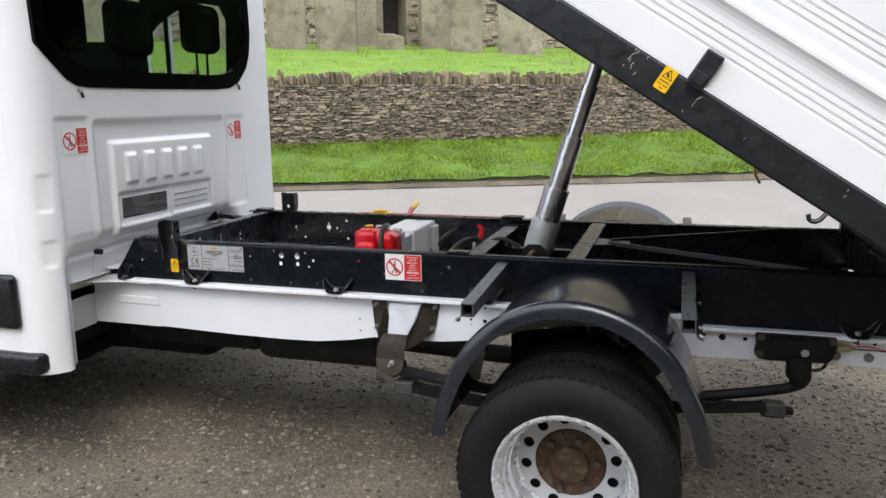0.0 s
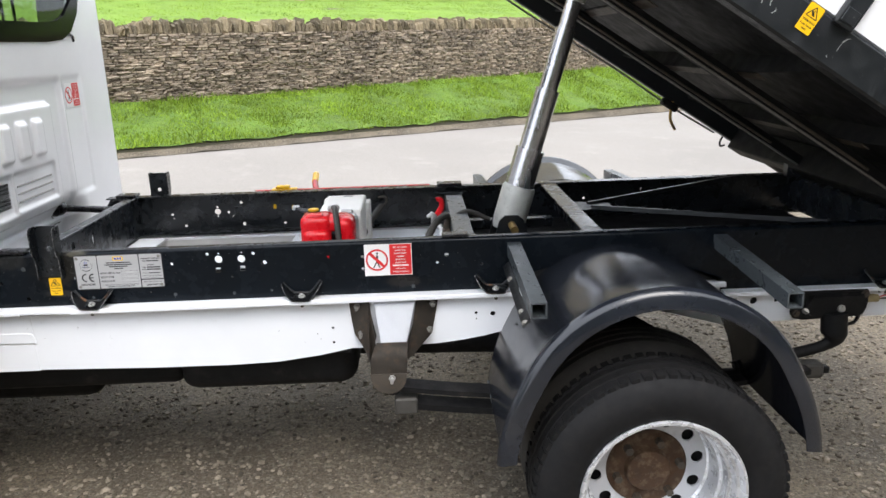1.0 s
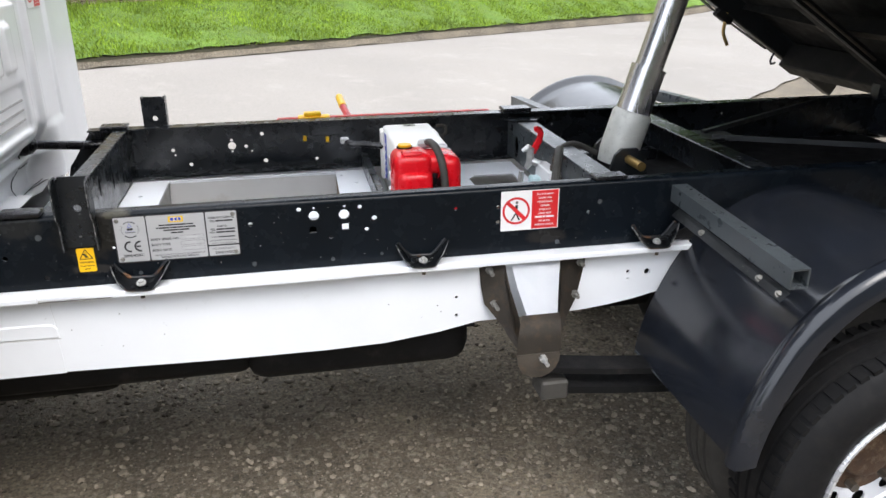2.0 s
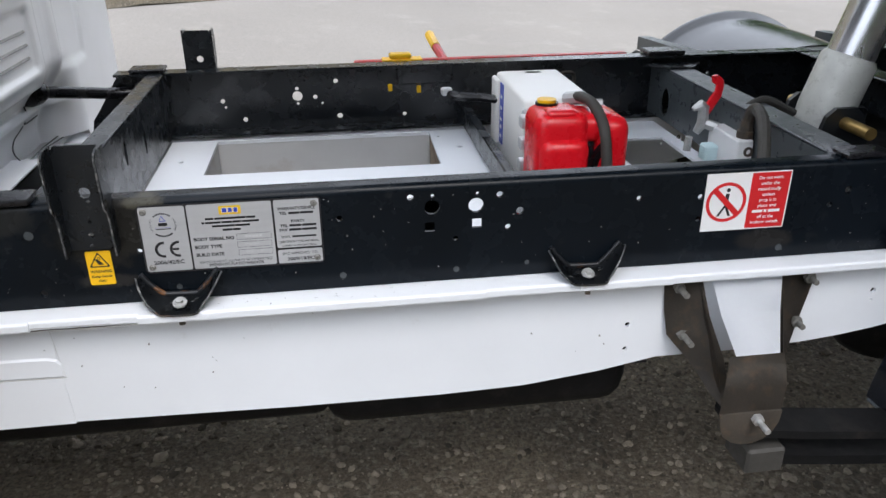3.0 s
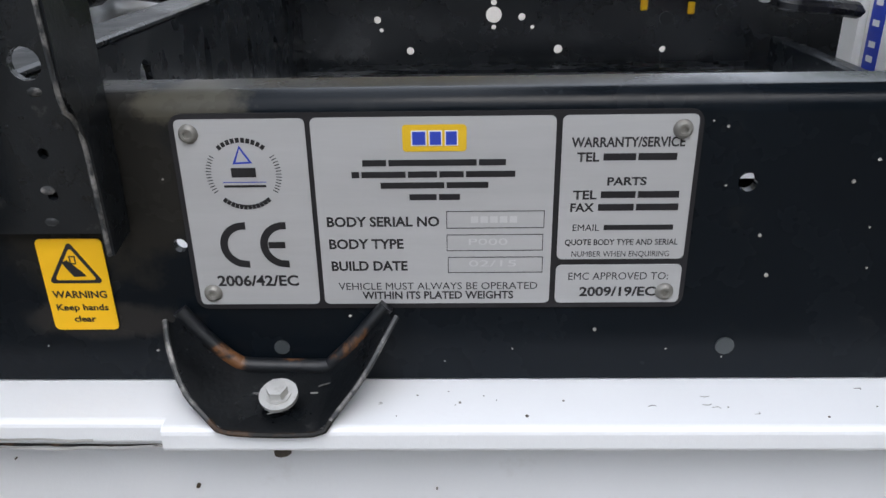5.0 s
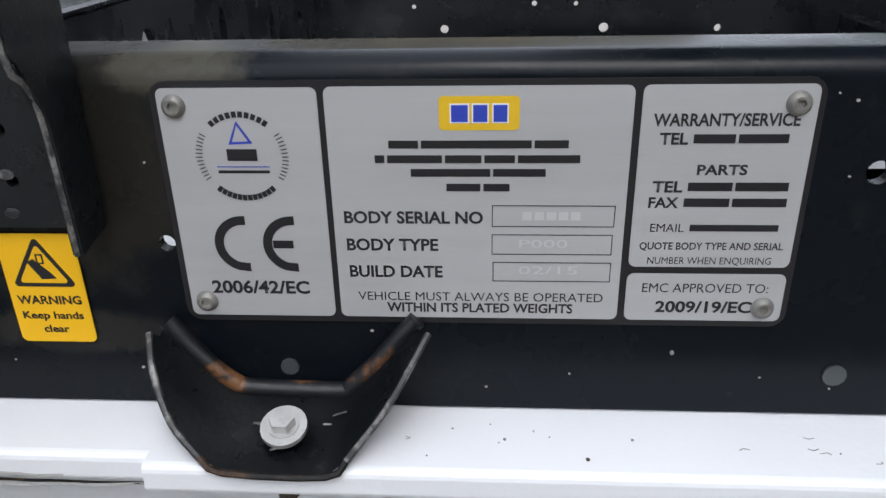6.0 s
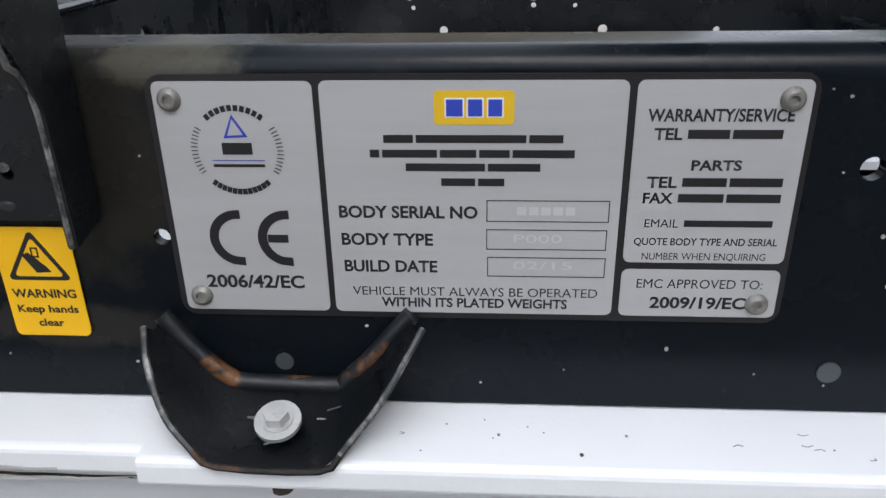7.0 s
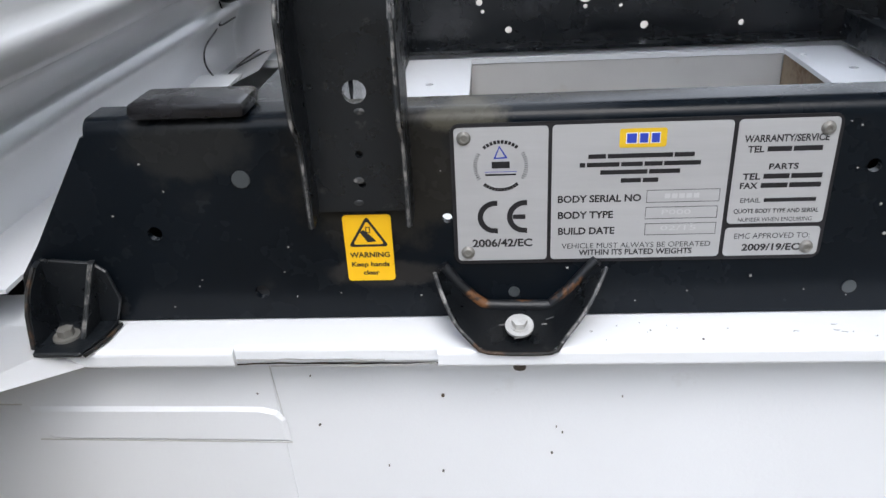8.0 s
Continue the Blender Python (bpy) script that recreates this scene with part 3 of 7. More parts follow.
# diagonal bracing behind the ram
for y in (0.06, 0.90):
    bm = bmesh.new()
    tube(bm, [(1.72, 0.48 + (0.03 if y > 0.5 else -0.03), 0.838), (2.42, y, 0.845)], 0.011, 4)
    part("diagonal_brace", bm, BLACKWORN, truck, "flat steel diagonal brace")
bm = bmesh.new()
plate(bm, [(1.665, 0.40), (1.80, 0.44), (1.80, 0.52), (1.665, 0.56)], "z", 0.832, 0.838)
part("gusset", bm, BLACKWORN, truck)
bm = bmesh.new()
plate(bm, rrect(1.26, 2.675, 0.02, 0.94, 0.03), "z", 0.686, 0.690)
part("subframe_floor", bm, UNDER, truck, "black sheet between the subframe rails")
bm = bmesh.new()
box(bm, 2.70, 2.78, 0.008, 0.952, 0.70, 0.845, 0.006)
part("crossmember", bm, BLACK, truck, "dark painted steel rear crossmember")
for y0 in (0.03, 0.85):
    bm = bmesh.new()
    tube(bm, [(2.70, y0, 0.885), (2.70, y0 + 0.08, 0.885)], 0.03, 16)
    box(bm, 2.66, 2.74, y0 + 0.02, y0 + 0.06, 0.845, 0.90)
    part("hinge", bm, BLACKWORN, truck, "body hinge pivot")

# white van chassis under the subframe
FLANGE = [(-0.50, -0.1775, 0.045), (-0.1775, -0.0185, 0.040), (-0.0185, 0.5245, 0.047), (0.5245, 0.6825, 0.0435), (0.6825, 0.8425, 0.046), (0.8425, 1.42, 0.043), (1.42, 2.05, 0.034), (2.05, 2.72, 0.038)]
LOW = [(0.20, 0.461), (0.45, 0.459), (0.60, 0.463), (0.74, 0.480), (0.845, 0.500), (1.00, 0.500), (1.125, 0.505), (1.20, 0.513), (1.27, 0.524), (1.364, 0.545), (1.45, 0.575), (1.60, 0.605), (1.75, 0.612), (2.05, 0.530), (2.72, 0.541)]
CH_HOLES = [(-0.402, 0.513, 0.0055), (0.786, 0.572, 0.0048), (0.786, 0.522, 0.0048), (1.249, 0.603, 0.0055), (1.250, 0.583, 0.003), (1.303, 0.599, 0.0085), (1.383, 0.612, 0.010), (2.155, 0.606, 0.0125), (2.23, 0.605, 0.008), (2.095, 0.611, 0.006), (2.51, 0.620, 0.005), (2.57, 0.620, 0.005), (2.63, 0.619, 0.006)]


def chassis_rail(y_out, sgn):
    bm = bmesh.new()
    ends = []
    outline = [(-1.2, 0.474), (-0.145, 0.470)] + LOW + [(2.72, 0.628), (2.04, 0.628), (2.04, 0.6645), (-1.2, 0.6645)]
    plate(bm, outline, "y", y_out, y_out + sgn * 0.006, [circle(x, z, r, 12) for x, z, r in CH_HOLES])
    for x0, x1, out in FLANGE:
        a, b = y_out - sgn * (out - 0.008), y_out + sgn * 0.055
        ends.append((x0, x1, min(a, b), max(a, b)))
    rail = part("chassis_rail", bm, CHASSIS, truck, "white painted pressed-steel chassis rail", smooth=True, angle=30)
    for x0, x1, a, b in ends:
        bm = bmesh.new()
        lip, back = (a, b) if sgn > 0 else (b, a)
        prof = [(back, 0.6650), (back, 0.6805)] + [(lip + sgn * (0.004 - 0.004 * math.sin(radians(q))), 0.6765 + 0.004 * math.cos(radians(q))) for q in range(0, 91, 30)]
        prof += [(lip + sgn * (0.003 - 0.003 * math.cos(radians(q))), 0.668 - 0.003 * math.sin(radians(q))) for q in range(0, 91, 30)]
        if x0 > 2.0:
            prof = [(y, z - 0.0335) for y, z in prof]
        plate(bm, prof, "x", x0, x1)
        part("flange", bm, CHASSIS, rail, "white chassis top flange")
    bm = bmesh.new()
    plate(bm, [(-1.1, 0.470), (-0.158, 0.468), (-0.164, 0.662), (-1.1, 0.662)], "y", y_out - sgn * 0.0016, y_out - sgn * 0.0002)
    part("overlap_plate", bm, CHASSIS, rail, "overlapping white chassis sheet")
    bm = bmesh.new()
    low = [(-0.384, 0.6005), (-0.380, 0.572), (-0.370, 0.564), (-0.155, 0.5598), (-0.157, 0.585), (-0.163, 0.594), (-0.176, 0.598), (-0.20, 0.599)]
    y1, y2 = y_out - sgn * 0.0016, y_out - sgn * 0.0046
    ring0 = [bm.verts.new((x, y1, z)) for x, z in low]
    ring1 = [bm.verts.new((-0.27 + (x + 0.27) * 0.975, y2, 0.582 + (z - 0.582) * 0.80)) for x, z in low]
    for i in range(len(low)):
        bm.faces.new((ring0[i], ring0[(i + 1) % len(low)], ring1[(i + 1) % len(low)], ring1[i]))
    bm.faces.new(ring1)
    part("joint_plate", bm, CHASSIS, rail, "shallow raised white joint plate")
    for x0, z0, x1, z1, r in ((-0.384, 0.5632, -0.155, 0.5588, 0.0008), (-1.1, 0.610, -0.39, 0.6025, 0.0008), (-0.1565, 0.560, -0.1645, 0.655, 0.0003)):
        bm = bmesh.new()
        tube(bm, [(x0, y_out - sgn * 0.0014, z0), (x1, y_out - sgn * 0.0014, z1)], r, 6)
        part("dirty_seam", bm, STAINEDWHITE, rail, "thin dirty seam")
    return rail


near_chassis = chassis_rail(-0.008, 1)
far_chassis = chassis_rail(0.968, -1)
bm = bmesh.new()
plate(bm, [(-0.122, 0.064), (0.652, 0.064), (0.660, 0.892), (-0.124, 0.892)], "z", 0.667, 0.675,
      [[(-0.009, 0.617), (-0.008, 0.880), (0.548, 0.880), (0.543, 0.612)], [(0.02, 0.09), (0.02, 0.40), (0.525, 0.40), (0.525, 0.09)], circle(-0.075, 0.722, 0.007, 12), circle(0.609, 0.738, 0.008, 12), circle(0.565, 0.835, 0.006, 12)])
part("chassis_top_plate", bm, CHASSIS, truck, "white chassis top plate with rectangular openings")
for x0, x1, y0, y1 in ((-0.009, 0.548, 0.8815, 0.888), (-0.020, -0.010, 0.60, 0.880), (0.549, 0.559, 0.60, 0.880)):
    bm = bmesh.new()
    box(bm, x0, x1, y0, y1, 0.47, 0.666)
    part("chassis_box_wall", bm, RUSTWALL if x0 > 0.5 else STAINEDWHITE, truck, "rust-stained white inner wall seen through the opening")
bm = bmesh.new()
box(bm, -0.009, 0.548, 0.60, 0.88, 0.462, 0.469)
part("chassis_box_floor", bm, STAINEDWHITE, truck)
bm = bmesh.new()
box(bm, -0.12, 0.62, 0.592, 0.599, 0.44, 0.666)
part("chassis_box_front", bm, UNDER, truck)
bm = bmesh.new()
plate(bm, [(0.86, 0.30), (1.185, 0.30), (1.185, 0.89), (0.86, 0.89)], "z", 0.667, 0.674, [[(0.99, 0.36), (1.15, 0.36), (1.15, 0.74), (1.01, 0.74), (0.985, 0.70)]])
part("chassis_top_plate", bm, CHASSIS, truck, "white chassis plate behind the tank")
bm = bmesh.new()
box(bm, 0.640, 0.662, 0.066, 0.882, 0.686, 0.740, 0.003)
part("angle_bar", bm, BLACK, truck, "dark steel angle bar across the subframe")

# side brackets bolted down to the chassis
def side_bracket(cx, name="body_bracket"):
    """A pressed bracket like a wide V: rolled ridge against the web, a flat tongue with a bolt."""
    bm = bmesh.new()
    front = [(-0.066, -0.012, 0.729), (-0.060, -0.027, 0.718), (-0.050, -0.040, 0.700), (-0.037, -0.047, 0.687), (-0.026, -0.050, 0.681), (0.020, -0.050, 0.680), (0.029, -0.046, 0.686), (0.046, -0.036, 0.706), (0.058, -0.024, 0.724), (0.064, -0.014, 0.732)]
    back = [(-0.060, -0.006, 0.730), (-0.050, -0.007, 0.716), (-0.039, -0.008, 0.704), (-0.031, -0.008, 0.697), (-0.023, -0.008, 0.6945), (0.020, -0.008, 0.6935), (0.026, -0.008, 0.697), (0.038, -0.008, 0.709), (0.049, -0.007, 0.722), (0.058, -0.006, 0.732)]
    ring_f = [bm.verts.new((cx + p[0], p[1], p[2])) for p in front]
    ring_t = [bm.verts.new((cx + p[0], p[1], p[2])) for p in back]
    ring_m = [bm.verts.new((cx + 0.42 * a[0] + 0.58 * b[0], 0.42 * a[1] + 0.58 * b[1] - 0.001, 0.42 * a[2] + 0.58 * b[2] - 0.004)) for a, b in zip(front, back)]
    for a, b in ((ring_f, ring_m), (ring_m, ring_t)):
        for i in range(len(a) - 1):
            bm.faces.new((a[i], a[i + 1], b[i + 1], b[i]))
    bmesh.ops.solidify(bm, geom=list(bm.faces), thickness=0.005)
    ob = part(name, bm, BRACKET, truck, "worn black pressed bracket with rusty edges", smooth=True, angle=50)
    bm = bmesh.new()
    tube(bm, smooth_path([(cx + p[0], p[1] + 0.002, p[2] + 0.001) for p in back], 5), 0.0045, 12)
    part("rolled_ridge", bm, RUSTYBLACK, ob, "black ridge with rusty patches", smooth=True)
    bm = bmesh.new()
    tube(bm, smooth_path([(cx + p[0], p[1], p[2] - 0.0004) for p in front[3:7]], 3), 0.0016, 6)
    part("worn_edge", bm, WORNEDGE, ob, "bare rusty plate edge", smooth=True)
    for arm in (front[:4], front[6:]):
        bm = bmesh.new()
        tube(bm, smooth_path([(cx + p[0], p[1], p[2] - 0.0004) for p in arm], 4), 0.0016, 6)
        part("worn_edge", bm, SCUFFEDGE, ob, "edge chipped to pale metal", smooth=True)
    for k in range(7):
        # pale chips and scrapes on the tongue
        u, v = random.uniform(-0.034, 0.024), random.uniform(0.10, 0.75)
        y, z = -0.046 + 0.034 * v, 0.6845 + 0.0085 * v
        bm = bmesh.new()
        tube(bm, [(cx + u, y, z), (cx + u + random.uniform(0.002, 0.007), y + random.uniform(-0.002, 0.003), z + 0.0006)], 0.0005, 5)
        part("scuff", bm, SCUFFEDGE, ob)
    b2 = bmesh.new()
    tilt = Matrix.Translation((cx - 0.002, -0.030, 0.690)) @ Matrix.Rotation(radians(-71), 4, "X")
    for loop, y0, y1 in ((circle(0, 0, 0.0108, 20), -0.0025, 0.0), (circle(0, 0, 0.0072, 20), -0.0035, -0.0025), (circle(0, 0, 0.0060, 6), -0.009, -0.0035)):
        plate(b2, loop, "y", y0, y1)
    b2.transform(tilt)
    part("bolt", b2, ZINC, ob, "galvanised hexagon bolt on a washer", smooth=True, angle=30)
    b3 = bmesh.new()
    tube(b3, [(cx - 0.002, -0.034, 0.672), (cx - 0.002, -0.036, 0.656)], 0.005, 8)
    part("bolt_end", b3, DULLSTEEL, ob)
    return ob


for cx in (0.046, 0.700, 1.313):
    side_bracket(cx)
rear_bracket = side_bracket(2.575)
for piece in (rear_bracket, *rear_bracket.children):
    piece.data.transform(Matrix.Translation((0, 0, -0.0335)))
# a folded foot: back against the web, two standing cheeks, a flat tread with the bolt
bm = bmesh.new()
plate(bm, [(-0.340, 0.684), (-0.284, 0.684), (-0.276, 0.706), (-0.282, 0.732), (-0.292, 0.740), (-0.334, 0.744), (-0.341, 0.734)], "y", -0.007, -0.003)
plate(bm, [(-0.332, -0.053), (-0.294, -0.053), (-0.286, -0.030), (-0.283, -0.006), (-0.338, -0.006), (-0.337, -0.034)], "z", 0.6815, 0.6860)
bmesh.ops.bevel(bm, geom=[e for e in bm.edges if e.calc_face_angle(0) > 0.8], offset=0.0012, segments=1, affect="EDGES")
front_bracket = part("front_bracket", bm, BRACKET, truck, "black folded front bracket")
for x0, lean, prof in ((-0.336, -0.04, [(-0.005, 0.742), (-0.014, 0.740), (-0.030, 0.728), (-0.040, 0.712), (-0.047, 0.686), (-0.005, 0.686)]), (-0.303, 0.16, [(-0.005, 0.742), (-0.009, 0.740), (-0.016, 0.724), (-0.024, 0.704), (-0.033, 0.686), (-0.005, 0.686)])):
    bm = bmesh.new()
    plate(bm, prof, "x", x0, x0 + 0.005)
    for v in bm.verts:
        v.co.x += lean * (v.co.z - 0.686)
    part("cheek", bm, BRACKET, front_bracket)
    bm = bmesh.new()
    tube(bm, smooth_path([(x0 + 0.0025 + lean * (z - 0.686), y, z) for y, z in prof[1:-1]], 3), 0.0019, 6)
    part("worn_edge", bm, WORNEDGE if lean < 0 else SCUFFEDGE, front_bracket, "scuffed cheek edge", smooth=True)
bm = bmesh.new()
tube(bm, [(-0.281, -0.007, 0.683), (-0.283, -0.030, 0.683), (-0.291, -0.052, 0.683)], 0.0018, 6)
part("worn_edge", bm, WORNEDGE, front_bracket, "rusty edge")
bm = bmesh.new()
tube(bm, [(-0.315, -0.030, 0.685), (-0.315, -0.030, 0.688)], 0.0105, 18)
tube(bm, [(-0.315, -0.030, 0.688), (-0.315, -0.030, 0.694)], 0.0066, 6)
part("bolt", bm, RIVETMETAL, front_bracket, "dull hexagon bolt on a washer")

# body rest posts, near and far
def rest_post(y_face, sgn):
    """A channel standing on the rail, open outwards: pierced back, two notched sides with worn edges."""
    bm = bmesh.new()
    plate(bm, [(-0.104, 0.779), (-0.036, 0.779), (-0.036, 0.934), (-0.041, 0.942), (-0.099, 0.942), (-0.104, 0.934)], "y", y_face, y_face + sgn * 0.005,
          [circle(-0.069, 0.870, 0.0085, 16), circle(-0.070, 0.824, 0.0030, 10), circle(-0.070, 0.801, 0.0030, 10)])
    edges = []
    for x in (-0.1085, -0.0370):
        prof = [(y_face + sgn * 0.0005, 0.780), (y_face - sgn * 0.022, 0.776), (y_face - sgn * 0.024, 0.835), (y_face - sgn * 0.030, 0.850), (y_face - sgn * 0.038, 0.862), (y_face - sgn * 0.040, 0.926), (y_face - sgn * 0.034, 0.938), (y_face - sgn * 0.024, 0.942), (y_face + sgn * 0.0045, 0.942)]
        plate(bm, prof, "x", x, x + 0.0045)
        edges.append([(x + 0.0022, y - sgn * 0.0004, z) for y, z in prof[1:-1]])
    ob = part("rest_post", bm, BRACKET, truck, "worn black folded-steel rest post with a round hole")
    for pts in edges:
        b2 = bmesh.new()
        tube(b2, smooth_path(pts, 3), 0.0013, 6)
        part("worn_edge", b2, SCUFFEDGE, ob, "scuffed pale edge", smooth=True)
    for z in (0.872, 0.820, 0.802):
        b2 = bmesh.new()
        bmesh.ops.create_uvsphere(b2, u_segments=10, v_segments=5, radius=1.0, matrix=Matrix.Translation((-0.072 + 0.1 * (z - 0.82), y_face - sgn * 0.0002, z - 0.016)) @ Matrix.Diagonal((0.004, 0.0008, 0.0025, 1)))
        part("scuff", b2, SCUFFEDGE, ob, "pale scuff mark", smooth=True)
    return ob


rest_post(-0.006, 1)
far_post = rest_post(0.966, -1)
for piece in (far_post, *far_post.children):
    piece.data.transform(Matrix.Translation((0.032, 0, 0.004)))

# ---- rating plate with its panels and print ----
bm = bmesh.new()
plate(bm, rrect(-0.0045, 0.2695, 0.7300, 0.8428, 0.007), "y", -0.0012, 0.0)
rating = part("rating_plate", bm, INK, truck, "riveted aluminium rating plate with black print")
FACE = -0.0018
for x0, x1, z0, z1 in ((-0.0015, 0.0660, 0.7332, 0.8400), (0.0688, 0.1948, 0.7332, 0.8402), (0.1980, 0.2668, 0.7600, 0.8402), (0.1980, 0.2668, 0.7332, 0.7565)):
    bm = bmesh.new()
    plate(bm, rrect(x0, x1, z0, z1, 0.0030), "y", FACE, -0.0012)
    part("plate_panel", bm, ALUPLATE, rating, "brushed aluminium panel")
PRINT = FACE - 0.00012
WORDS = [("2006/42/EC", 0.0095, 0.0550, 0.7450, 0.7515, 0.030), ("BODY SERIAL NO", 0.0735, 0.1342, 0.7803, 0.7860, 0.030),
         ("BODY TYPE", 0.0738, 0.1145, 0.7672, 0.7730, 0.030), ("BUILD DATE", 0.0742, 0.1162, 0.7540, 0.7598, 0.030),
         ("VEHICLE MUST ALWAYS BE OPERATED", 0.0772, 0.1880, 0.7420, 0.7466, 0.0), ("WITHIN ITS PLATED WEIGHTS", 0.0902, 0.1748, 0.7362, 0.7410, 0.026),
         ("WARRANTY/SERVICE", 0.2028, 0.2608, 0.8235, 0.8288, 0.026), ("TEL", 0.2060, 0.2175, 0.8158, 0.8208, 0.030), ("PARTS", 0.2225, 0.2430, 0.8027, 0.8072, 0.030),
         ("TEL", 0.2050, 0.2175, 0.7950, 0.8000, 0.030), ("FAX", 0.2040, 0.2165, 0.7880, 0.7928, 0.030), ("EMAIL", 0.2058, 0.2200, 0.7768, 0.7808, 0.0),
         ("QUOTE BODY TYPE AND SERIAL", 0.2020, 0.2628, 0.7685, 0.7720, 0.016), ("NUMBER WHEN ENQUIRING", 0.2060, 0.2588, 0.7615, 0.7650, 0.0),
         ("EMC APPROVED TO:", 0.2050, 0.2598, 0.7475, 0.7522, 0.0), ("2009/19/EC", 0.2115, 0.2538, 0.7375, 0.7432, 0.030)]
for text, x0, x1, z0, z1, w in WORDS:
    lettering(text, x0, x1, z0, z1, PRINT, INK, rating, weight=w)


def word_bars(x0, x1, z0, z1, cuts):
    """Bars of a line's size, broken where its words part."""
    edges = [0.0, *cuts, 1.0]
    return [(x0 + (x1 - x0) * a + 0.0006, x0 + (x1 - x0) * b - 0.0006, z0, z1) for a, b in zip(edges, edges[1:])]


lines = word_bars(0.0940, 0.1700, 0.8142, 0.8176, [0.18, 0.80]) + word_bars(0.0880, 0.1750, 0.8078, 0.8112, [0.06, 0.34, 0.53, 0.69])
lines += word_bars(0.1030, 0.1610, 0.8018, 0.8052, [0.60]) + word_bars(0.1180, 0.1460, 0.7952, 0.7986, [0.56])
lines += word_bars(0.2190, 0.2580, 0.8162, 0.8200, [0.46]) + word_bars(0.2190, 0.2612, 0.7955, 0.7993, [0.46]) + word_bars(0.2180, 0.2615, 0.7884, 0.7922, [0.46]) + word_bars(0.2218, 0.2600, 0.7772, 0.7802, [])
bars(lines, PRINT, INK, rating)
# stamped value boxes
for x0, x1, z0, z1 in ((0.1380, 0.1905, 0.7788, 0.7888), (0.1380, 0.1902, 0.7655, 0.7752), (0.1385, 0.1905, 0.7522, 0.7618)):
    bm = bmesh.new()
    t = 0.00035
    plate(bm, [(x0, z0), (x1, z0), (x1, z1), (x0, z1)], "y", PRINT - 0.0001, PRINT, [[(x0 + t, z0 + t), (x1 - t, z0 + t), (x1 - t, z1 - t), (x0 + t, z1 - t)]])
    part("value_box", bm, INK, rating)
bars(word_bars(0.1505, 0.1765, 0.7820, 0.7858, [0.2, 0.4, 0.6, 0.8]), PRINT, ENGRAVE, rating, label="faint stamped digits")
lettering("P000", 0.1500, 0.1710, 0.7690, 0.7730, PRINT, ENGRAVE, rating)
lettering("02/15", 0.1500, 0.1760, 0.7560, 0.7600, PRINT, ENGRAVE, rating)
# conformity mark: two open rings, the second with a tongue
bm = bmesh.new()
for cx, tongue in ((0.0275, False), (0.0495, True)):
    cz, r0, r1 = 0.7697, 0.0094, 0.0136
    arc = [radians(a) for a in range(98, 263, 11)]
    tip = 0.0015
    outer = [(cx + tip, cz + r1)] + [(cx + r1 * math.cos(a), cz + r1 * math.sin(a)) for a in arc] + [(cx + tip, cz - r1)]
    inner = [(cx + tip, cz + r0)] + [(cx + r0 * math.cos(a), cz + r0 * math.sin(a)) for a in arc] + [(cx + tip, cz - r0)]
    plate(bm, outer + inner[::-1], "y", PRINT - 0.0001, PRINT)
    if tongue:
        plate(bm, [(cx - r0 + 0.0004, cz - 0.0019), (cx + 0.0002, cz - 0.0019), (cx + 0.0002, cz + 0.0019), (cx - r0 + 0.0004, cz + 0.0019)], "y", PRINT - 0.0001, PRINT)
part("conformity_mark", bm, INK, rating, "large black conformity mark")
# approval ring: ticks at both sides, bars for its words, a blue triangle
bm = bmesh.new()
cx, cz = 0.0318, 0.8105
for k in list(range(-6, 7)):
    for side in (0, 180):
        a = radians(side + k * 5.2)
        d = Vector((math.cos(a), math.sin(a)))
        q = Vector((-d.y, d.x)) * 0.00022
        p0, p1 = Vector((cx, cz)) + d * 0.0172, Vector((cx, cz)) + d * 0.0200
        plate(bm, [(p0 + q)[:], (p0 - q)[:], (p1 - q)[:], (p1 + q)[:]], "y", PRINT - 0.0001, PRINT)
for a0, a1, steps in ((48, 132, 10), (228, 312, 12)):
    for k in range(steps):
        a = radians(a0 + (a1 - a0) * (k + 0.5) / steps)
        d = Vector((math.cos(a), math.sin(a)))
        q = Vector((-d.y, d.x)) * 0.0010
        p0, p1 = Vector((cx, cz)) + d * 0.0172, Vector((cx, cz)) + d * 0.0198
        plate(bm, [(p0 + q)[:], (p0 - q)[:], (p1 - q)[:], (p1 + q)[:]], "y", PRINT - 0.0001, PRINT)
box_z = 0.8088
plate(bm, [(cx - 0.0065, box_z), (cx + 0.0065, box_z), (cx + 0.0065, box_z + 0.0052), (cx - 0.0065, box_z + 0.0052)], "y", PRINT - 0.0001, PRINT)
tagged(part("approval_ring", bm, INK, rating, "ring of ticks and bars"), "ring of ticks and bars", kind="stuff")
bm = bmesh.new()
plate(bm, [(cx - 0.0052, 0.8160), (cx + 0.0052, 0.8165), (cx - 0.0008, 0.8262)], "y", PRINT - 0.0001, PRINT, [[(cx - 0.0036, 0.8171), (cx + 0.0034, 0.8174), (cx - 0.0008, 0.8244)]])
plate(bm, [(cx - 0.0115, 0.8059), (cx + 0.0115, 0.8059), (cx + 0.0115, 0.8063), (cx - 0.0115, 0.8063)], "y", PRINT - 0.0001, PRINT)
part("approval_triangle", bm, BLUEINK, rating, "blue outlined triangle")
bars([(cx - 0.0112, cx + 0.0112, 0.8032, 0.8045)], PRINT, INK, rating)
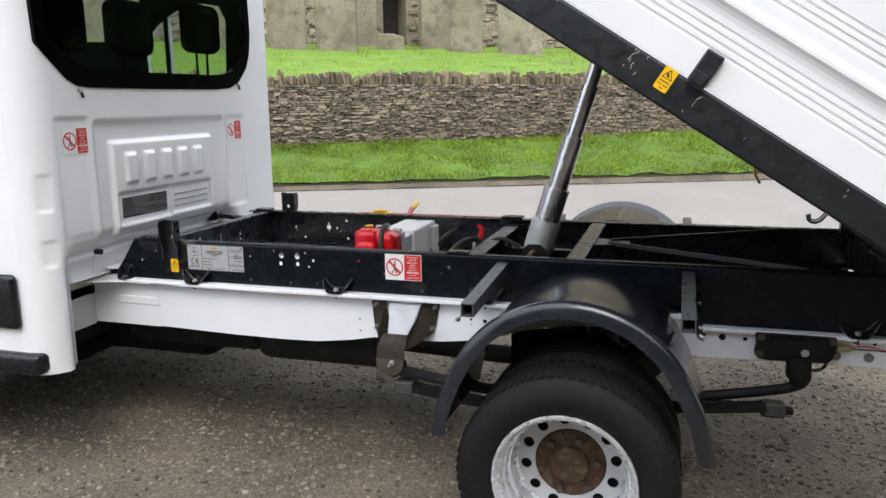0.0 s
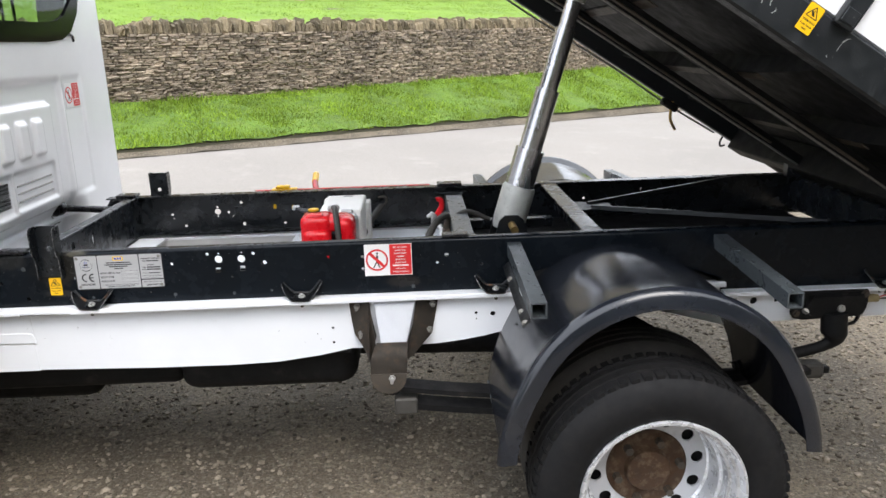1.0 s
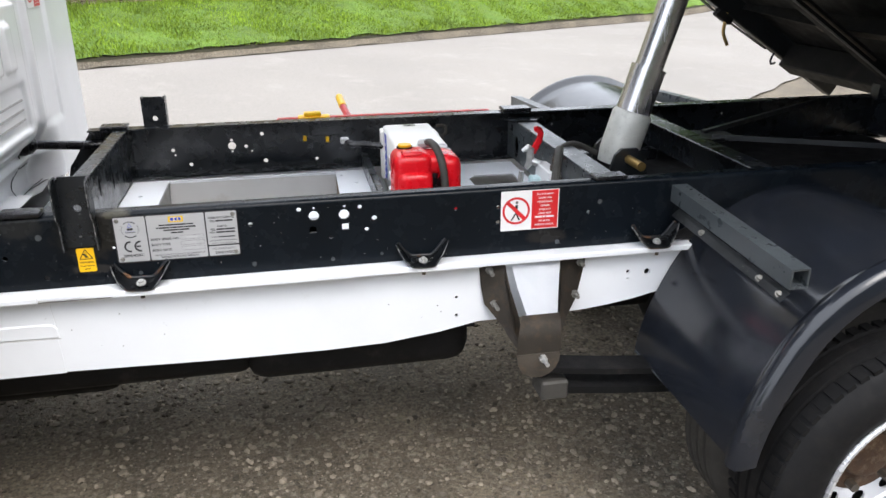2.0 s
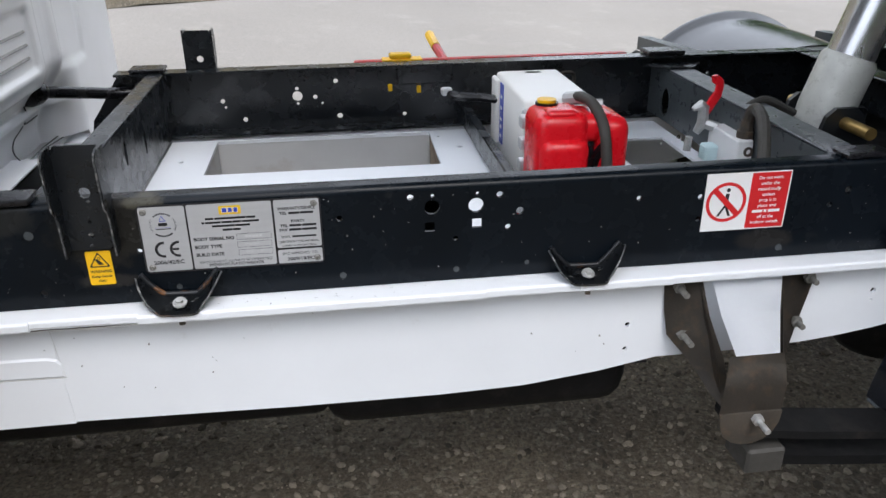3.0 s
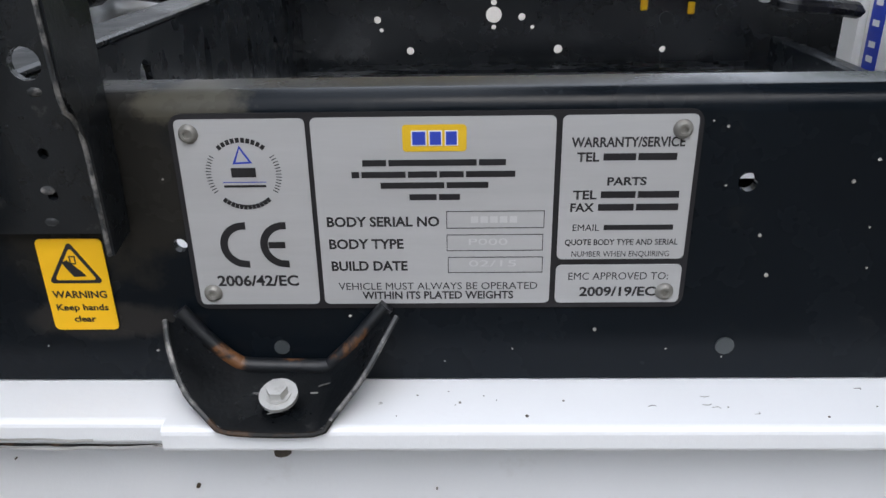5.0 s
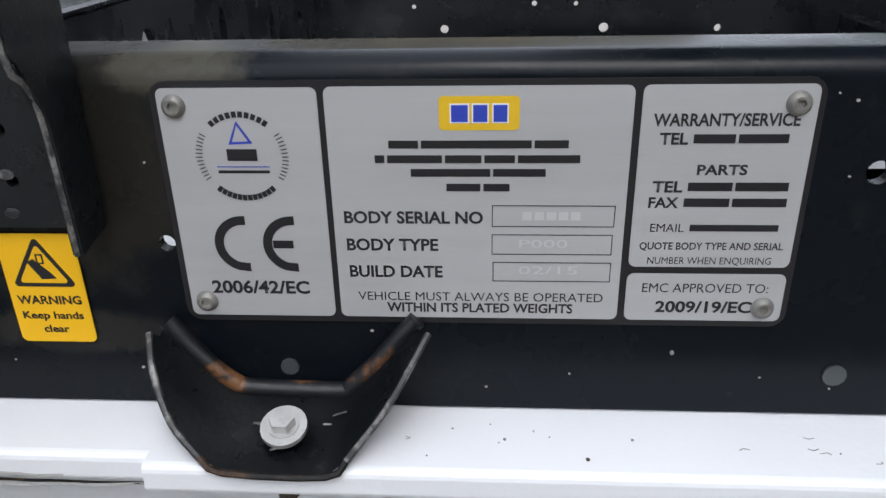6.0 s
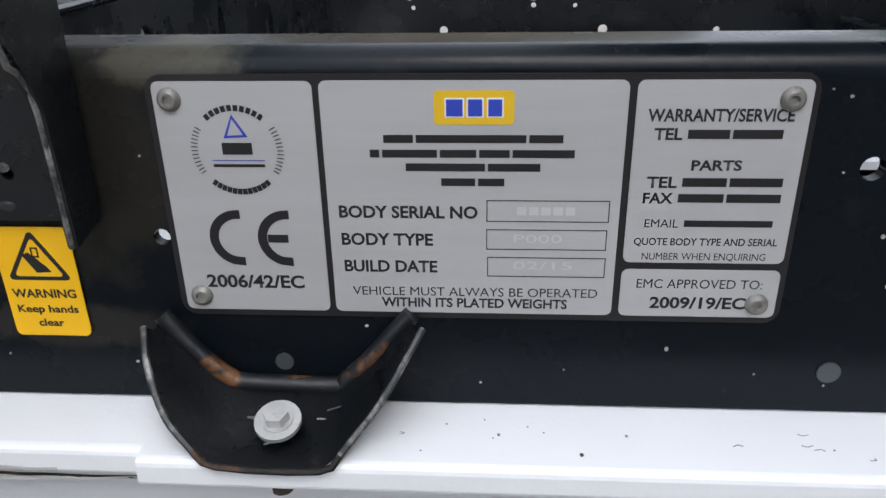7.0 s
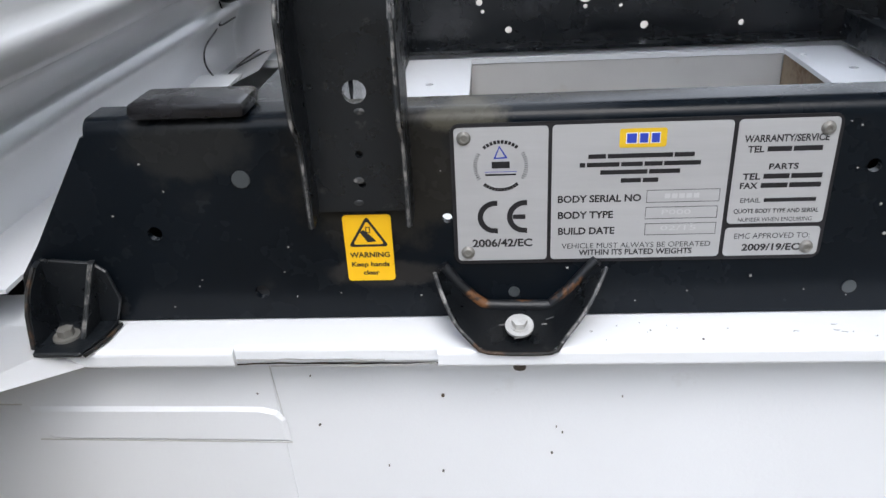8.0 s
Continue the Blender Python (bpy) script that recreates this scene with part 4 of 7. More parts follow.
# maker's badge, drawn as plain shapes
bm = bmesh.new()
plate(bm, rrect(0.1160, 0.1490, 0.8220, 0.8362, 0.0018), "y", PRINT - 0.0001, PRINT)
badge = part("maker_badge", bm, GOLD, rating, "gold badge with blue bars")
bars([(0.1205, 0.1285, 0.8250, 0.8332), (0.1295, 0.1365, 0.8250, 0.8332), (0.1378, 0.1446, 0.8250, 0.8332)], PRINT - 0.0002, WHITEVINYL, rating)
bars([(0.1211, 0.1279, 0.8256, 0.8326), (0.1301, 0.1359, 0.8256, 0.8326), (0.1384, 0.1440, 0.8256, 0.8326)], PRINT - 0.0004, BLUEINK, rating)
for x, z in ((0.0055, 0.8325), (0.2590, 0.8325), (0.0060, 0.7405), (0.2585, 0.7400)):
    bm = bmesh.new()
    lathe(bm, [(FACE, 0.0052), (FACE - 0.0016, 0.0046), (FACE - 0.0026, 0.0032), (FACE - 0.0026, 0.0020), (FACE - 0.0014, 0.0018), (FACE - 0.0014, 0.0001)], (x, z), 20)
    part("rivet", bm, RIVETMETAL, rating, "pop rivet", smooth=True)


# ---- stickers ----
def hand_sticker(parent, m, w, h):
    """A yellow warning label: black triangle with a crushed-fingers mark, words below. Built upright at the origin, then posed by m."""
    bm = bmesh.new()
    plate(bm, rrect(-w / 2, w / 2, -h / 2, h / 2, 0.003), "y", -0.0006, 0.0)
    bm.transform(m)
    st = part("warning_sticker", bm, YELLOW, parent, "yellow warning sticker with black triangle")
    b = bmesh.new()
    r = w * 0.40

    def triangle(k):
        """A triangle with rounded corners, scaled about its middle."""
        out, mid = [], 0.03 * h + 0.55 * r
        for px, pz, a0 in ((-0.86 * r, 0.03 * h + 0.10 * r, 150), (0.86 * r, 0.03 * h + 0.10 * r, 270), (0.0, 0.03 * h + 1.52 * r, 30)):
            out += [(k * (px + 0.11 * r * math.cos(radians(a0 + 30 * q))), mid + k * (pz + 0.11 * r * math.sin(radians(a0 + 30 * q)) - mid)) for q in range(5)]
        return out

    plate(b, triangle(1.0), "y", -0.0008, -0.0006, [triangle(0.78)])
    plate(b, [(-0.42 * r, 0.16 * h + 0.35 * r), (-0.20 * r, 0.16 * h + 0.45 * r), (0.30 * r, 0.16 * h - 0.05 * r), (0.42 * r, 0.16 * h - 0.22 * r), (-0.05 * r, 0.16 * h - 0.25 * r)], "y", -0.0008, -0.0006)
    plate(b, [(-0.10 * r, 0.16 * h + 0.62 * r), (0.14 * r, 0.16 * h + 0.62 * r), (0.14 * r, 0.16 * h + 0.28 * r), (-0.10 * r, 0.16 * h + 0.28 * r)], "y", -0.0008, -0.0006, [[(-0.05 * r, 0.16 * h + 0.57 * r), (0.09 * r, 0.16 * h + 0.57 * r), (0.09 * r, 0.16 * h + 0.33 * r), (-0.05 * r, 0.16 * h + 0.33 * r)]])
    b.transform(m)
    part("warning_triangle", b, INK, st)
    for text, half, z0, z1 in (("WARNING", 0.42, -0.135, -0.055), ("Keep hands", 0.40, -0.275, -0.205), ("clear", 0.17, -0.405, -0.335)):
        t = lettering(text, -half * w, half * w, z0 * h, z1 * h, -0.0008, INK, st, weight=0.028)
        t.data.transform(m)
    return st


hand_sticker(truck, pose(-0.0705, -0.001, 0.7455, 0, 0, 0), 0.0372, 0.0570)


def walk_sticker(parent, m, w=0.150, h=0.103):
    """A white and red notice: a barred ring with a plain mark in it, and white words on red."""
    bm = bmesh.new()
    plate(bm, rrect(0, w, 0, h, 0.002), "y", -0.0006, 0.0)
    bm.transform(m)
    st = part("prohibition_sticker", bm, WHITEVINYL, parent, "white and red prohibition sticker")
    b = bmesh.new()
    plate(b, [(0.53 * w, 0.02 * h), (0.985 * w, 0.02 * h), (0.985 * w, 0.98 * h), (0.53 * w, 0.98 * h)], "y", -0.0009, -0.0006)
    c, r = (0.262 * w, 0.50 * h), 0.345 * h
    plate(b, circle(*c, r, 32), "y", -0.0009, -0.0006, [circle(*c, r * 0.84, 32)])
    d, q = Vector((0.707, -0.707)), Vector((0.707, 0.707)) * 0.032 * w
    p0, p1 = Vector(c) - d * r * 0.9, Vector(c) + d * r * 0.9
    plate(b, [(p0 + q)[:], (p0 - q)[:], (p1 - q)[:], (p1 + q)[:]], "y", -0.0012, -0.0009)
    b.transform(m)
    part("red_print", b, REDVINYL, st, "red ring and panel")
    b = bmesh.new()
    plate(b, circle(c[0] + 0.01 * w, c[1] + 0.21 * h, 0.035 * h, 10), "y", -0.0009, -0.0006)
    plate(b, [(c[0] - 0.015 * w, c[1] + 0.15 * h), (c[0] + 0.03 * w, c[1] + 0.15 * h), (c[0] + 0.02 * w, c[1] - 0.04 * h), (c[0] - 0.02 * w, c[1] - 0.04 * h)], "y", -0.0009, -0.0006)
    for dx in (-0.085, 0.05):
        plate(b, [(c[0] - 0.015 * w, c[1] - 0.05 * h), (c[0] + 0.015 * w, c[1] - 0.05 * h), (c[0] + dx * w + 0.02 * w, c[1] - 0.24 * h), (c[0] + dx * w - 0.01 * w, c[1] - 0.24 * h)], "y", -0.0009, -0.0006)
    b.transform(m)
    part("plain_mark", b, INK, st, "plain dark mark")
    words = (("Do not work", 0.145), ("under the", 0.11), ("raised body", 0.135), ("unless", 0.075), ("prop is in", 0.10), ("place and", 0.11), ("", 0.165), ("off at the", 0.10), ("isolator switch", 0.165))
    for k, (text, half) in enumerate(words):
        z = (0.895 - 0.097 * k) * h
        if text:
            ob = lettering(text, (0.757 - half) * w, (0.757 + half) * w, z - 0.026 * h, z + 0.030 * h, -0.0012, WHITEVINYL, st, weight=0.016)
            ob.data.transform(m)
            continue
        for a, e in ((-1.0, -0.25), (-0.15, 0.05), (0.15, 1.0)):
            b = bmesh.new()
            plate(b, [((0.757 + a * half) * w, z - 0.026 * h), ((0.757 + e * half) * w, z - 0.026 * h), ((0.757 + e * half) * w, z + 0.022 * h), ((0.757 + a * half) * w, z + 0.022 * h)], "y", -0.0012, -0.0009)
            b.transform(m)
            part("printed_bar", b, WHITEVINYL, st)
    return st


walk_sticker(truck, pose(0.8995, -0.0005, 0.7395))


# ---- hydraulic power pack ----
before_pack = set(truck.children)
def rounded(bm, x0, x1, y0, y1, z0, z1, r, seg=3):
    return box(bm, x0, x1, y0, y1, z0, z1, r, seg)


bm = bmesh.new()
rounded(bm, 0.704, 0.862, 0.510, 0.812, 0.665, 0.862, 0.010)
pack = part("power_pack_cover", bm, PACKWHITE, truck, "grubby white plastic power pack cover", smooth=True)
bm = bmesh.new()
rounded(bm, 0.694, 0.706, 0.760, 0.814, 0.69, 0.852, 0.004, 1)
part("end_flange", bm, PACKWHITE, pack)
bm = bmesh.new()
rounded(bm, 0.860, 0.880, 0.735, 0.812, 0.685, 0.842, 0.005, 2)
part("end_flange", bm, PACKWHITE, pack)
bm = bmesh.new()
plate(bm, [(0.715, 0.70), (0.750, 0.70), (0.750, 0.848), (0.715, 0.848)], "x", 0.7025, 0.704)
part("blue_label", bm, BLUEINK, pack, "narrow blue label")
bm = bmesh.new()
for z in (0.70, 0.745, 0.79, 0.835):
    rounded(bm, 0.667, 0.690, 0.382, 0.412, z, z + 0.026, 0.006, 2)
rounded(bm, 0.690, 0.850, 0.380, 0.420, 0.67, 0.872, 0.006, 2)
for z in (0.70, 0.76, 0.82):
    rounded(bm, 0.697, 0.712, 0.420, 0.508, z, z + 0.024, 0.005, 2)
rounded(bm, 0.712, 0.850, 0.415, 0.512, 0.67, 0.845, 0.008, 2)
part("pump_flange", bm, ALU, pack, "cast aluminium pump flange", smooth=True)
bm = bmesh.new()
# one moulding: stepped large lobe, lower second lobe, a bridge over the hose slot
rounded(bm, 0.668, 0.774, 0.266, 0.378, 0.700, 0.894, 0.024, 4)
rounded(bm, 0.676, 0.772, 0.252, 0.330, 0.700, 0.848, 0.022, 4)
rounded(bm, 0.790, 0.852, 0.262, 0.378, 0.700, 0.884, 0.026, 4)
rounded(bm, 0.745, 0.838, 0.276, 0.378, 0.832, 0.886, 0.020, 4)
rounded(bm, 0.690, 0.748, 0.275, 0.320, 0.880, 0.899, 0.008, 3)
tank = part("oil_tank", bm, REDPLASTIC, truck, "glossy red moulded oil tank", smooth=True, angle=50)
# black plate added as the shade inside the slot behind the hoses
bm = bmesh.new()
plate(bm, rrect(0.768, 0.798, 0.700, 0.842, 0.004), "y", 0.318, 0.322)
part("slot_shadow_gap", bm, PLASTIC, tank, "black plate standing for the shaded slot behind the hoses")
bm = bmesh.new()
lathe(bm, [(0.0, 0.0001), (0.0, 0.016), (-0.003, 0.0185), (-0.008, 0.0185), (-0.010, 0.0001)], (0, 0), 24)
bm.transform(Matrix.Translation((0.708, 0.352, 0.896)) @ Matrix.Rotation(radians(-90), 4, "X"))
part("filler_cap", bm, YELLOW, tank, "yellow filler cap", smooth=True)
bm = bmesh.new()
tube(bm, [(0.708, 0.352, 0.880), (0.708, 0.352, 0.898)], 0.022, 20)
part("cap_collar", bm, PLASTIC, tank)
bm = bmesh.new()
tube(bm, smooth_path([(0.772, 0.395, 0.892), (0.780, 0.360, 0.903), (0.788, 0.310, 0.900), (0.796, 0.265, 0.868), (0.801, 0.246, 0.800), (0.802, 0.240, 0.700)], 6), 0.0105, 12)
hose = part("hydraulic_hose", bm, HOSE, truck, "dusty black hydraulic hose", smooth=True)
bm = bmesh.new()
tube(bm, [(0.768, 0.405, 0.868), (0.769, 0.402, 0.892)], 0.011, 10)
tube(bm, [(0.762, 0.402, 0.890), (0.786, 0.366, 0.900)], 0.0135, 8)
tube(bm, [(0.800, 0.410, 0.878), (0.838, 0.400, 0.878)], 0.009, 8)
part("hose_fitting", bm, ALU, hose, "dull metal hose fitting", smooth=True)
bm = bmesh.new()
rounded(bm, 0.770, 0.812, 0.770, 0.795, 0.858, 0.862, 0.0015, 1)
part("data_label", bm, RIVETMETAL, pack, "small grey label")
for z in (0.715, 0.738, 0.757, 0.785, 0.812):
    bm = bmesh.new()
    plate(bm, [(0.724, z), (0.741, z), (0.741, z + 0.008), (0.724, z + 0.008)], "x", 0.7018, 0.7024)
    part("printed_bar", bm, WHITEVINYL, pack)
for k, pts in enumerate(([(0.776, 0.296, 0.700), (0.778, 0.290, 0.80), (0.780, 0.300, 0.850)], [(0.786, 0.290, 0.700), (0.788, 0.284, 0.79), (0.805, 0.268, 0.835)])):
    bm = bmesh.new()
    tube(bm, smooth_path(pts, 6), 0.0105, 10)
    part("hydraulic_hose", bm, PLASTIC, truck, "black corrugated hose beside the tank", smooth=True)
bm = bmesh.new()
tube(bm, smooth_path([(0.700, 0.770, 0.80), (0.655, 0.775, 0.806), (0.60, 0.770, 0.812), (0.575, 0.79, 0.82)], 5), 0.011, 8)
cable = part("battery_cable", bm, PLASTIC, truck, "black cable with a grey plug", smooth=True)
bm = bmesh.new()
rounded(bm, 0.562, 0.590, 0.775, 0.800, 0.812, 0.830, 0.004, 1)
part("plug", bm, ALU, cable, "grey plug")
for ob in [o for o in truck.children if o not in before_pack]:
    for piece in (ob, *ob.children_recursive):
        piece.data.transform(Matrix.Translation((0.0, -0.045, -0.004)))
# control valve with its red lever and hoses
bm = bmesh.new()
rounded(bm, 1.150, 1.187, 0.360, 0.497, 0.700, 0.777, 0.003, 1)
valve = part("control_valve", bm, WHITEVINYL, truck, "pale aluminium control valve block")
for z in (0.752, 0.722):
    bm = bmesh.new()
    lathe(bm, [(0.361, 0.011), (0.357, 0.011), (0.357, 0.006), (0.361, 0.005), (0.361, 0.0001)], (1.176, z), 16)
    part("port_plug", bm, DULLSTEEL, valve, "dark port plug", smooth=True)
bm = bmesh.new()
outer = smooth_path([(1.138, 0.5, 0.806), (1.150, 0.5, 0.826), (1.162, 0.5, 0.850), (1.162, 0.5, 0.872), (1.150, 0.5, 0.880), (1.148, 0.5, 0.888)], 4)
tube(bm, outer, [0.012] * 8 + [0.010] * 9 + [0.008] * (len(outer) - 17), 8)
bm.transform(Matrix.Translation((0, 0.5, 0)) @ Matrix.Diagonal((1, 0.6, 1, 1)) @ Matrix.Translation((0, -0.5, 0)))
part("lever", bm, REDPLASTIC, valve, "red curved lever handle", smooth=True)
bm = bmesh.new()
tube(bm, [(1.106, 0.50, 0.812), (1.124, 0.50, 0.822), (1.140, 0.50, 0.812)], [0.006, 0.012, 0.010], 8)
tube(bm, [(1.132, 0.50, 0.815), (1.134, 0.50, 0.778), (1.120, 0.50, 0.756)], [0.012, 0.014, 0.008], 8)
tube(bm, [(1.134, 0.50, 0.780), (1.162, 0.48, 0.772)], 0.012, 8)
tube(bm, [(1.106, 0.50, 0.748), (1.104, 0.50, 0.715)], 0.009, 8)
part("lever_pivot", bm, ZINC, valve, "worn metal pivot", smooth=True)
bm = bmesh.new()
rounded(bm, 1.120, 1.152, 0.44, 0.475, 0.705, 0.742, 0.004, 1)
part("solenoid", bm, PALEBLUE, valve, "pale blue solenoid plug")
bm = bmesh.new()
tube(bm, [(1.177, 0.385, 0.774), (1.177, 0.385, 0.792), (1.177, 0.385, 0.794), (1.177, 0.385, 0.815)], [0.018, 0.018, 0.014, 0.013], 10)
tube(bm, smooth_path([(1.178, 0.385, 0.81), (1.178, 0.375, 0.838), (1.174, 0.350, 0.850), (1.160, 0.315, 0.852)], 4), 0.012, 10)
elbow = part("hose_elbow", bm, DULLSTEEL, valve, "dull steel hose elbow", smooth=True)
bm = bmesh.new()
tube(bm, smooth_path([(1.165, 0.330, 0.852), (1.140, 0.265, 0.850), (1.112, 0.200, 0.822), (1.090, 0.150, 0.765), (1.080, 0.120, 0.700)], 6), 0.0125, 10)
part("hydraulic_hose", bm, HOSE, truck, "dusty rubber valve hose", smooth=True)
bm = bmesh.new()
tube(bm, smooth_path([(1.200, 0.46, 0.815), (1.26, 0.47, 0.835), (1.34, 0.475, 0.80)], 6), 0.009, 10)
part("hydraulic_hose", bm, HOSE, truck, "thin rubber valve hose", smooth=True)
for pts, r, mat in (([(0.845, 0.62, 0.690), (0.850, 0.68, 0.715), (0.872, 0.76, 0.745), (0.898, 0.82, 0.768), (0.918, 0.858, 0.786)], 0.0145, HOSE), ([(0.915, 0.855, 0.785), (0.938, 0.866, 0.800), (0.935, 0.870, 0.822), (0.905, 0.868, 0.824)], 0.005, DULLSTEEL)):
    bm = bmesh.new()
    tube(bm, smooth_path(pts, 6), r, 10)
    part("hydraulic_hose" if r > 0.01 else "cable_loop", bm, mat, truck, "dusty black hose rising behind the pack" if r > 0.01 else "thin cable loop", smooth=True)

# ---- three-stage tipping ram ----
RAM0 = Vector((1.415, MID, 0.790))
RAMD = Vector((0.288, 0, 0.957)).normalized()


def ram_at(z):
    return RAM0 + RAMD * ((z - RAM0.z) / RAMD.z)


STAGES = [(0.90, 1.058, 0.0535), (1.050, 1.272, 0.0430), (1.262, 1.480, 0.0345), (1.47, 1.585, 0.0285)]
bm = bmesh.new()
tube(bm, [ram_at(0.76), ram_at(0.80), ram_at(0.915), ram_at(0.925)], [0.055, 0.062, 0.062, 0.056], 28)
ram = part("hydraulic_ram", bm, RAMGREY, truck, "telescopic steel tipping ram", smooth=True)
for z0, z1, r in STAGES:
    bm = bmesh.new()
    tube(bm, [ram_at(z0), ram_at(z1)], r, 40)
    part("ram_stage", bm, CHROME, ram, "polished ram stage", smooth=True, angle=30)
    bm = bmesh.new()
    tube(bm, [ram_at(z1 - 0.006), ram_at(z1 + 0.001)], r + 0.0012, 40)
    part("gland_ring", bm, CHROME, ram, smooth=True)
bm = bmesh.new()
tube(bm, [ram_at(1.575), ram_at(1.62)], 0.040, 24)
part("top_eye", bm, RAMGREY, ram, "pale ram top eye", smooth=True)
bm = bmesh.new()
tube(bm, [(1.415, 0.305, 0.795), (1.415, 0.61, 0.795)], 0.014, 14)
part("pivot_pin", bm, BRASS, ram, "brass-coloured pivot pin", smooth=True)
for y in (0.395, 0.545):
    bm = bmesh.new()
    plate(bm, [(1.335, 0.690), (1.495, 0.690), (1.460, 0.81), (1.440, 0.828), (1.390, 0.828), (1.370, 0.81)], "y", y, y + 0.012)
    part("ram_bracket", bm, BLACKWORN, truck, "black ram pivot bracket")
bm = bmesh.new()
box(bm, 1.20, 1.60, 0.57, 0.62, 0.74, 0.775, 0.004)
part("cross_tube", bm, BLACK, truck)

# ---- red body prop and its handle along the far rail ----
bm = bmesh.new()
box(bm, 0.36, 1.13, 0.985, 1.015, 0.815, 0.848, 0.004)
prop = part("body_prop", bm, REDPAINT, truck, "red painted safety prop")
bm = bmesh.new()
box(bm, 0.435, 0.545, 0.975, 1.02, 0.846, 0.852, 0.002)
box(bm, 0.455, 0.515, 0.98, 1.015, 0.852, 0.866, 0.004)
part("prop_clip", bm, YELLOW, prop, "yellow prop clip")
bm = bmesh.new()
tube(bm, [(0.625, 1.03, 0.815), (0.605, 1.15, 0.850)], 0.013, 10)
part("prop_handle", bm, REDPAINT, prop, "red handle", smooth=True)
bm = bmesh.new()
tube(bm, [(0.605, 1.15, 0.850), (0.599, 1.255, 0.868)], 0.0145, 10)
part("handle_grip", bm, YELLOW, prop, "yellow grip", smooth=True)

# dried specks and chips on the near rail
rng = np.random.RandomState(31)
bm = bmesh.new()
for k in range(85):
    x, z = rng.uniform(-0.28, 1.35), rng.uniform(0.69, 0.84)
    if 0 < x < 0.27 and z > 0.73:
        continue
    r = 0.0005 + 0.0008 * rng.rand() ** 2
    plate(bm, circle(x, z, r, 6, rng.uniform(0.6, 1.3)), "y", -0.0005, 0.0)
tagged(part("dried_specks", bm, SPECK, near_rail, "tiny pale dried specks"), kind="stuff")
bm = bmesh.new()
for k in range(20):
    x, z = rng.uniform(-0.5, 0.84), rng.uniform(0.50, 0.66)
    plate(bm, circle(x, z, 0.0005 + 0.0010 * rng.rand() ** 3, 6, rng.uniform(0.5, 1.2)), "y", -0.0100, -0.0078)
tagged(part("paint_wear", bm, DULLSTEEL, near_chassis, "small dark chips in the white paint"), kind="stuff")
# hair scratches and grime flecks on the white flange
for k in range(26):
    x, y = rng.uniform(-0.02, 0.45), rng.uniform(-0.037, -0.004)
    bm = bmesh.new()
    if k % 3:
        plate(bm, circle(x, y, 0.0004 + 0.0007 * rng.rand() ** 2, 6, rng.uniform(0.6, 1.4)), "z", 0.6804, 0.6808)
    else:
        a = rng.uniform(0, 6.28)
        tube(bm, smooth_path([(x, y, 0.6805), (x + 0.003 * math.cos(a), y + 0.0015 * math.sin(a), 0.6806), (x + 0.005 * math.cos(a + 0.8), y + 0.002 * math.sin(a + 0.8), 0.6805)], 3), 0.0002, 4)
    part("grime_fleck", bm, DULLSTEEL if k % 2 else RIVETMETAL, near_chassis)
# layered torn edge of the short chassis flange: curled sheet ends with dark gaps between them
for k, (z0, y0, x0, x1, mat) in enumerate(((0.6655, -0.0408, -0.1770, -0.0190, WORNEDGE), (0.6690, -0.0406, -0.1770, -0.060, STAINEDWHITE), (0.6640, -0.0410, -0.150, -0.0200, STAINEDWHITE))):
    bm = bmesh.new()
    n = 26
    rows = [[], []]
    for i in range(n + 1):
        x = x0 + (x1 - x0) * i / n
        dz = 0.0010 * noise.noise((x * 60, k * 3.1, 0.5)) + 0.0006 * math.sin(40 * x + k)
        rows[0].append((x, y0 + 0.0005 * noise.noise((x * 45, k * 7.7, 2.5)), z0 + dz + 0.0007))
        rows[1].append((x, y0 - 0.0003 + 0.0007 * noise.noise((x * 52, k * 5.3, 9.5)), z0 + dz - 0.0007))
    grid_rows = [[bm.verts.new(p) for p in r] for r in rows]
    for i in range(n):
        bm.faces.new((grid_rows[0][i], grid_rows[0][i + 1], grid_rows[1][i + 1], grid_rows[1][i]))
    bmesh.ops.solidify(bm, geom=list(bm.faces), thickness=0.0007)
    part("torn_edge", bm, mat, near_chassis, "layered torn flange edge", smooth=True)

# ---- wheels ----
HUB = (1.692, 0.275)
TYRE_R = 0.341


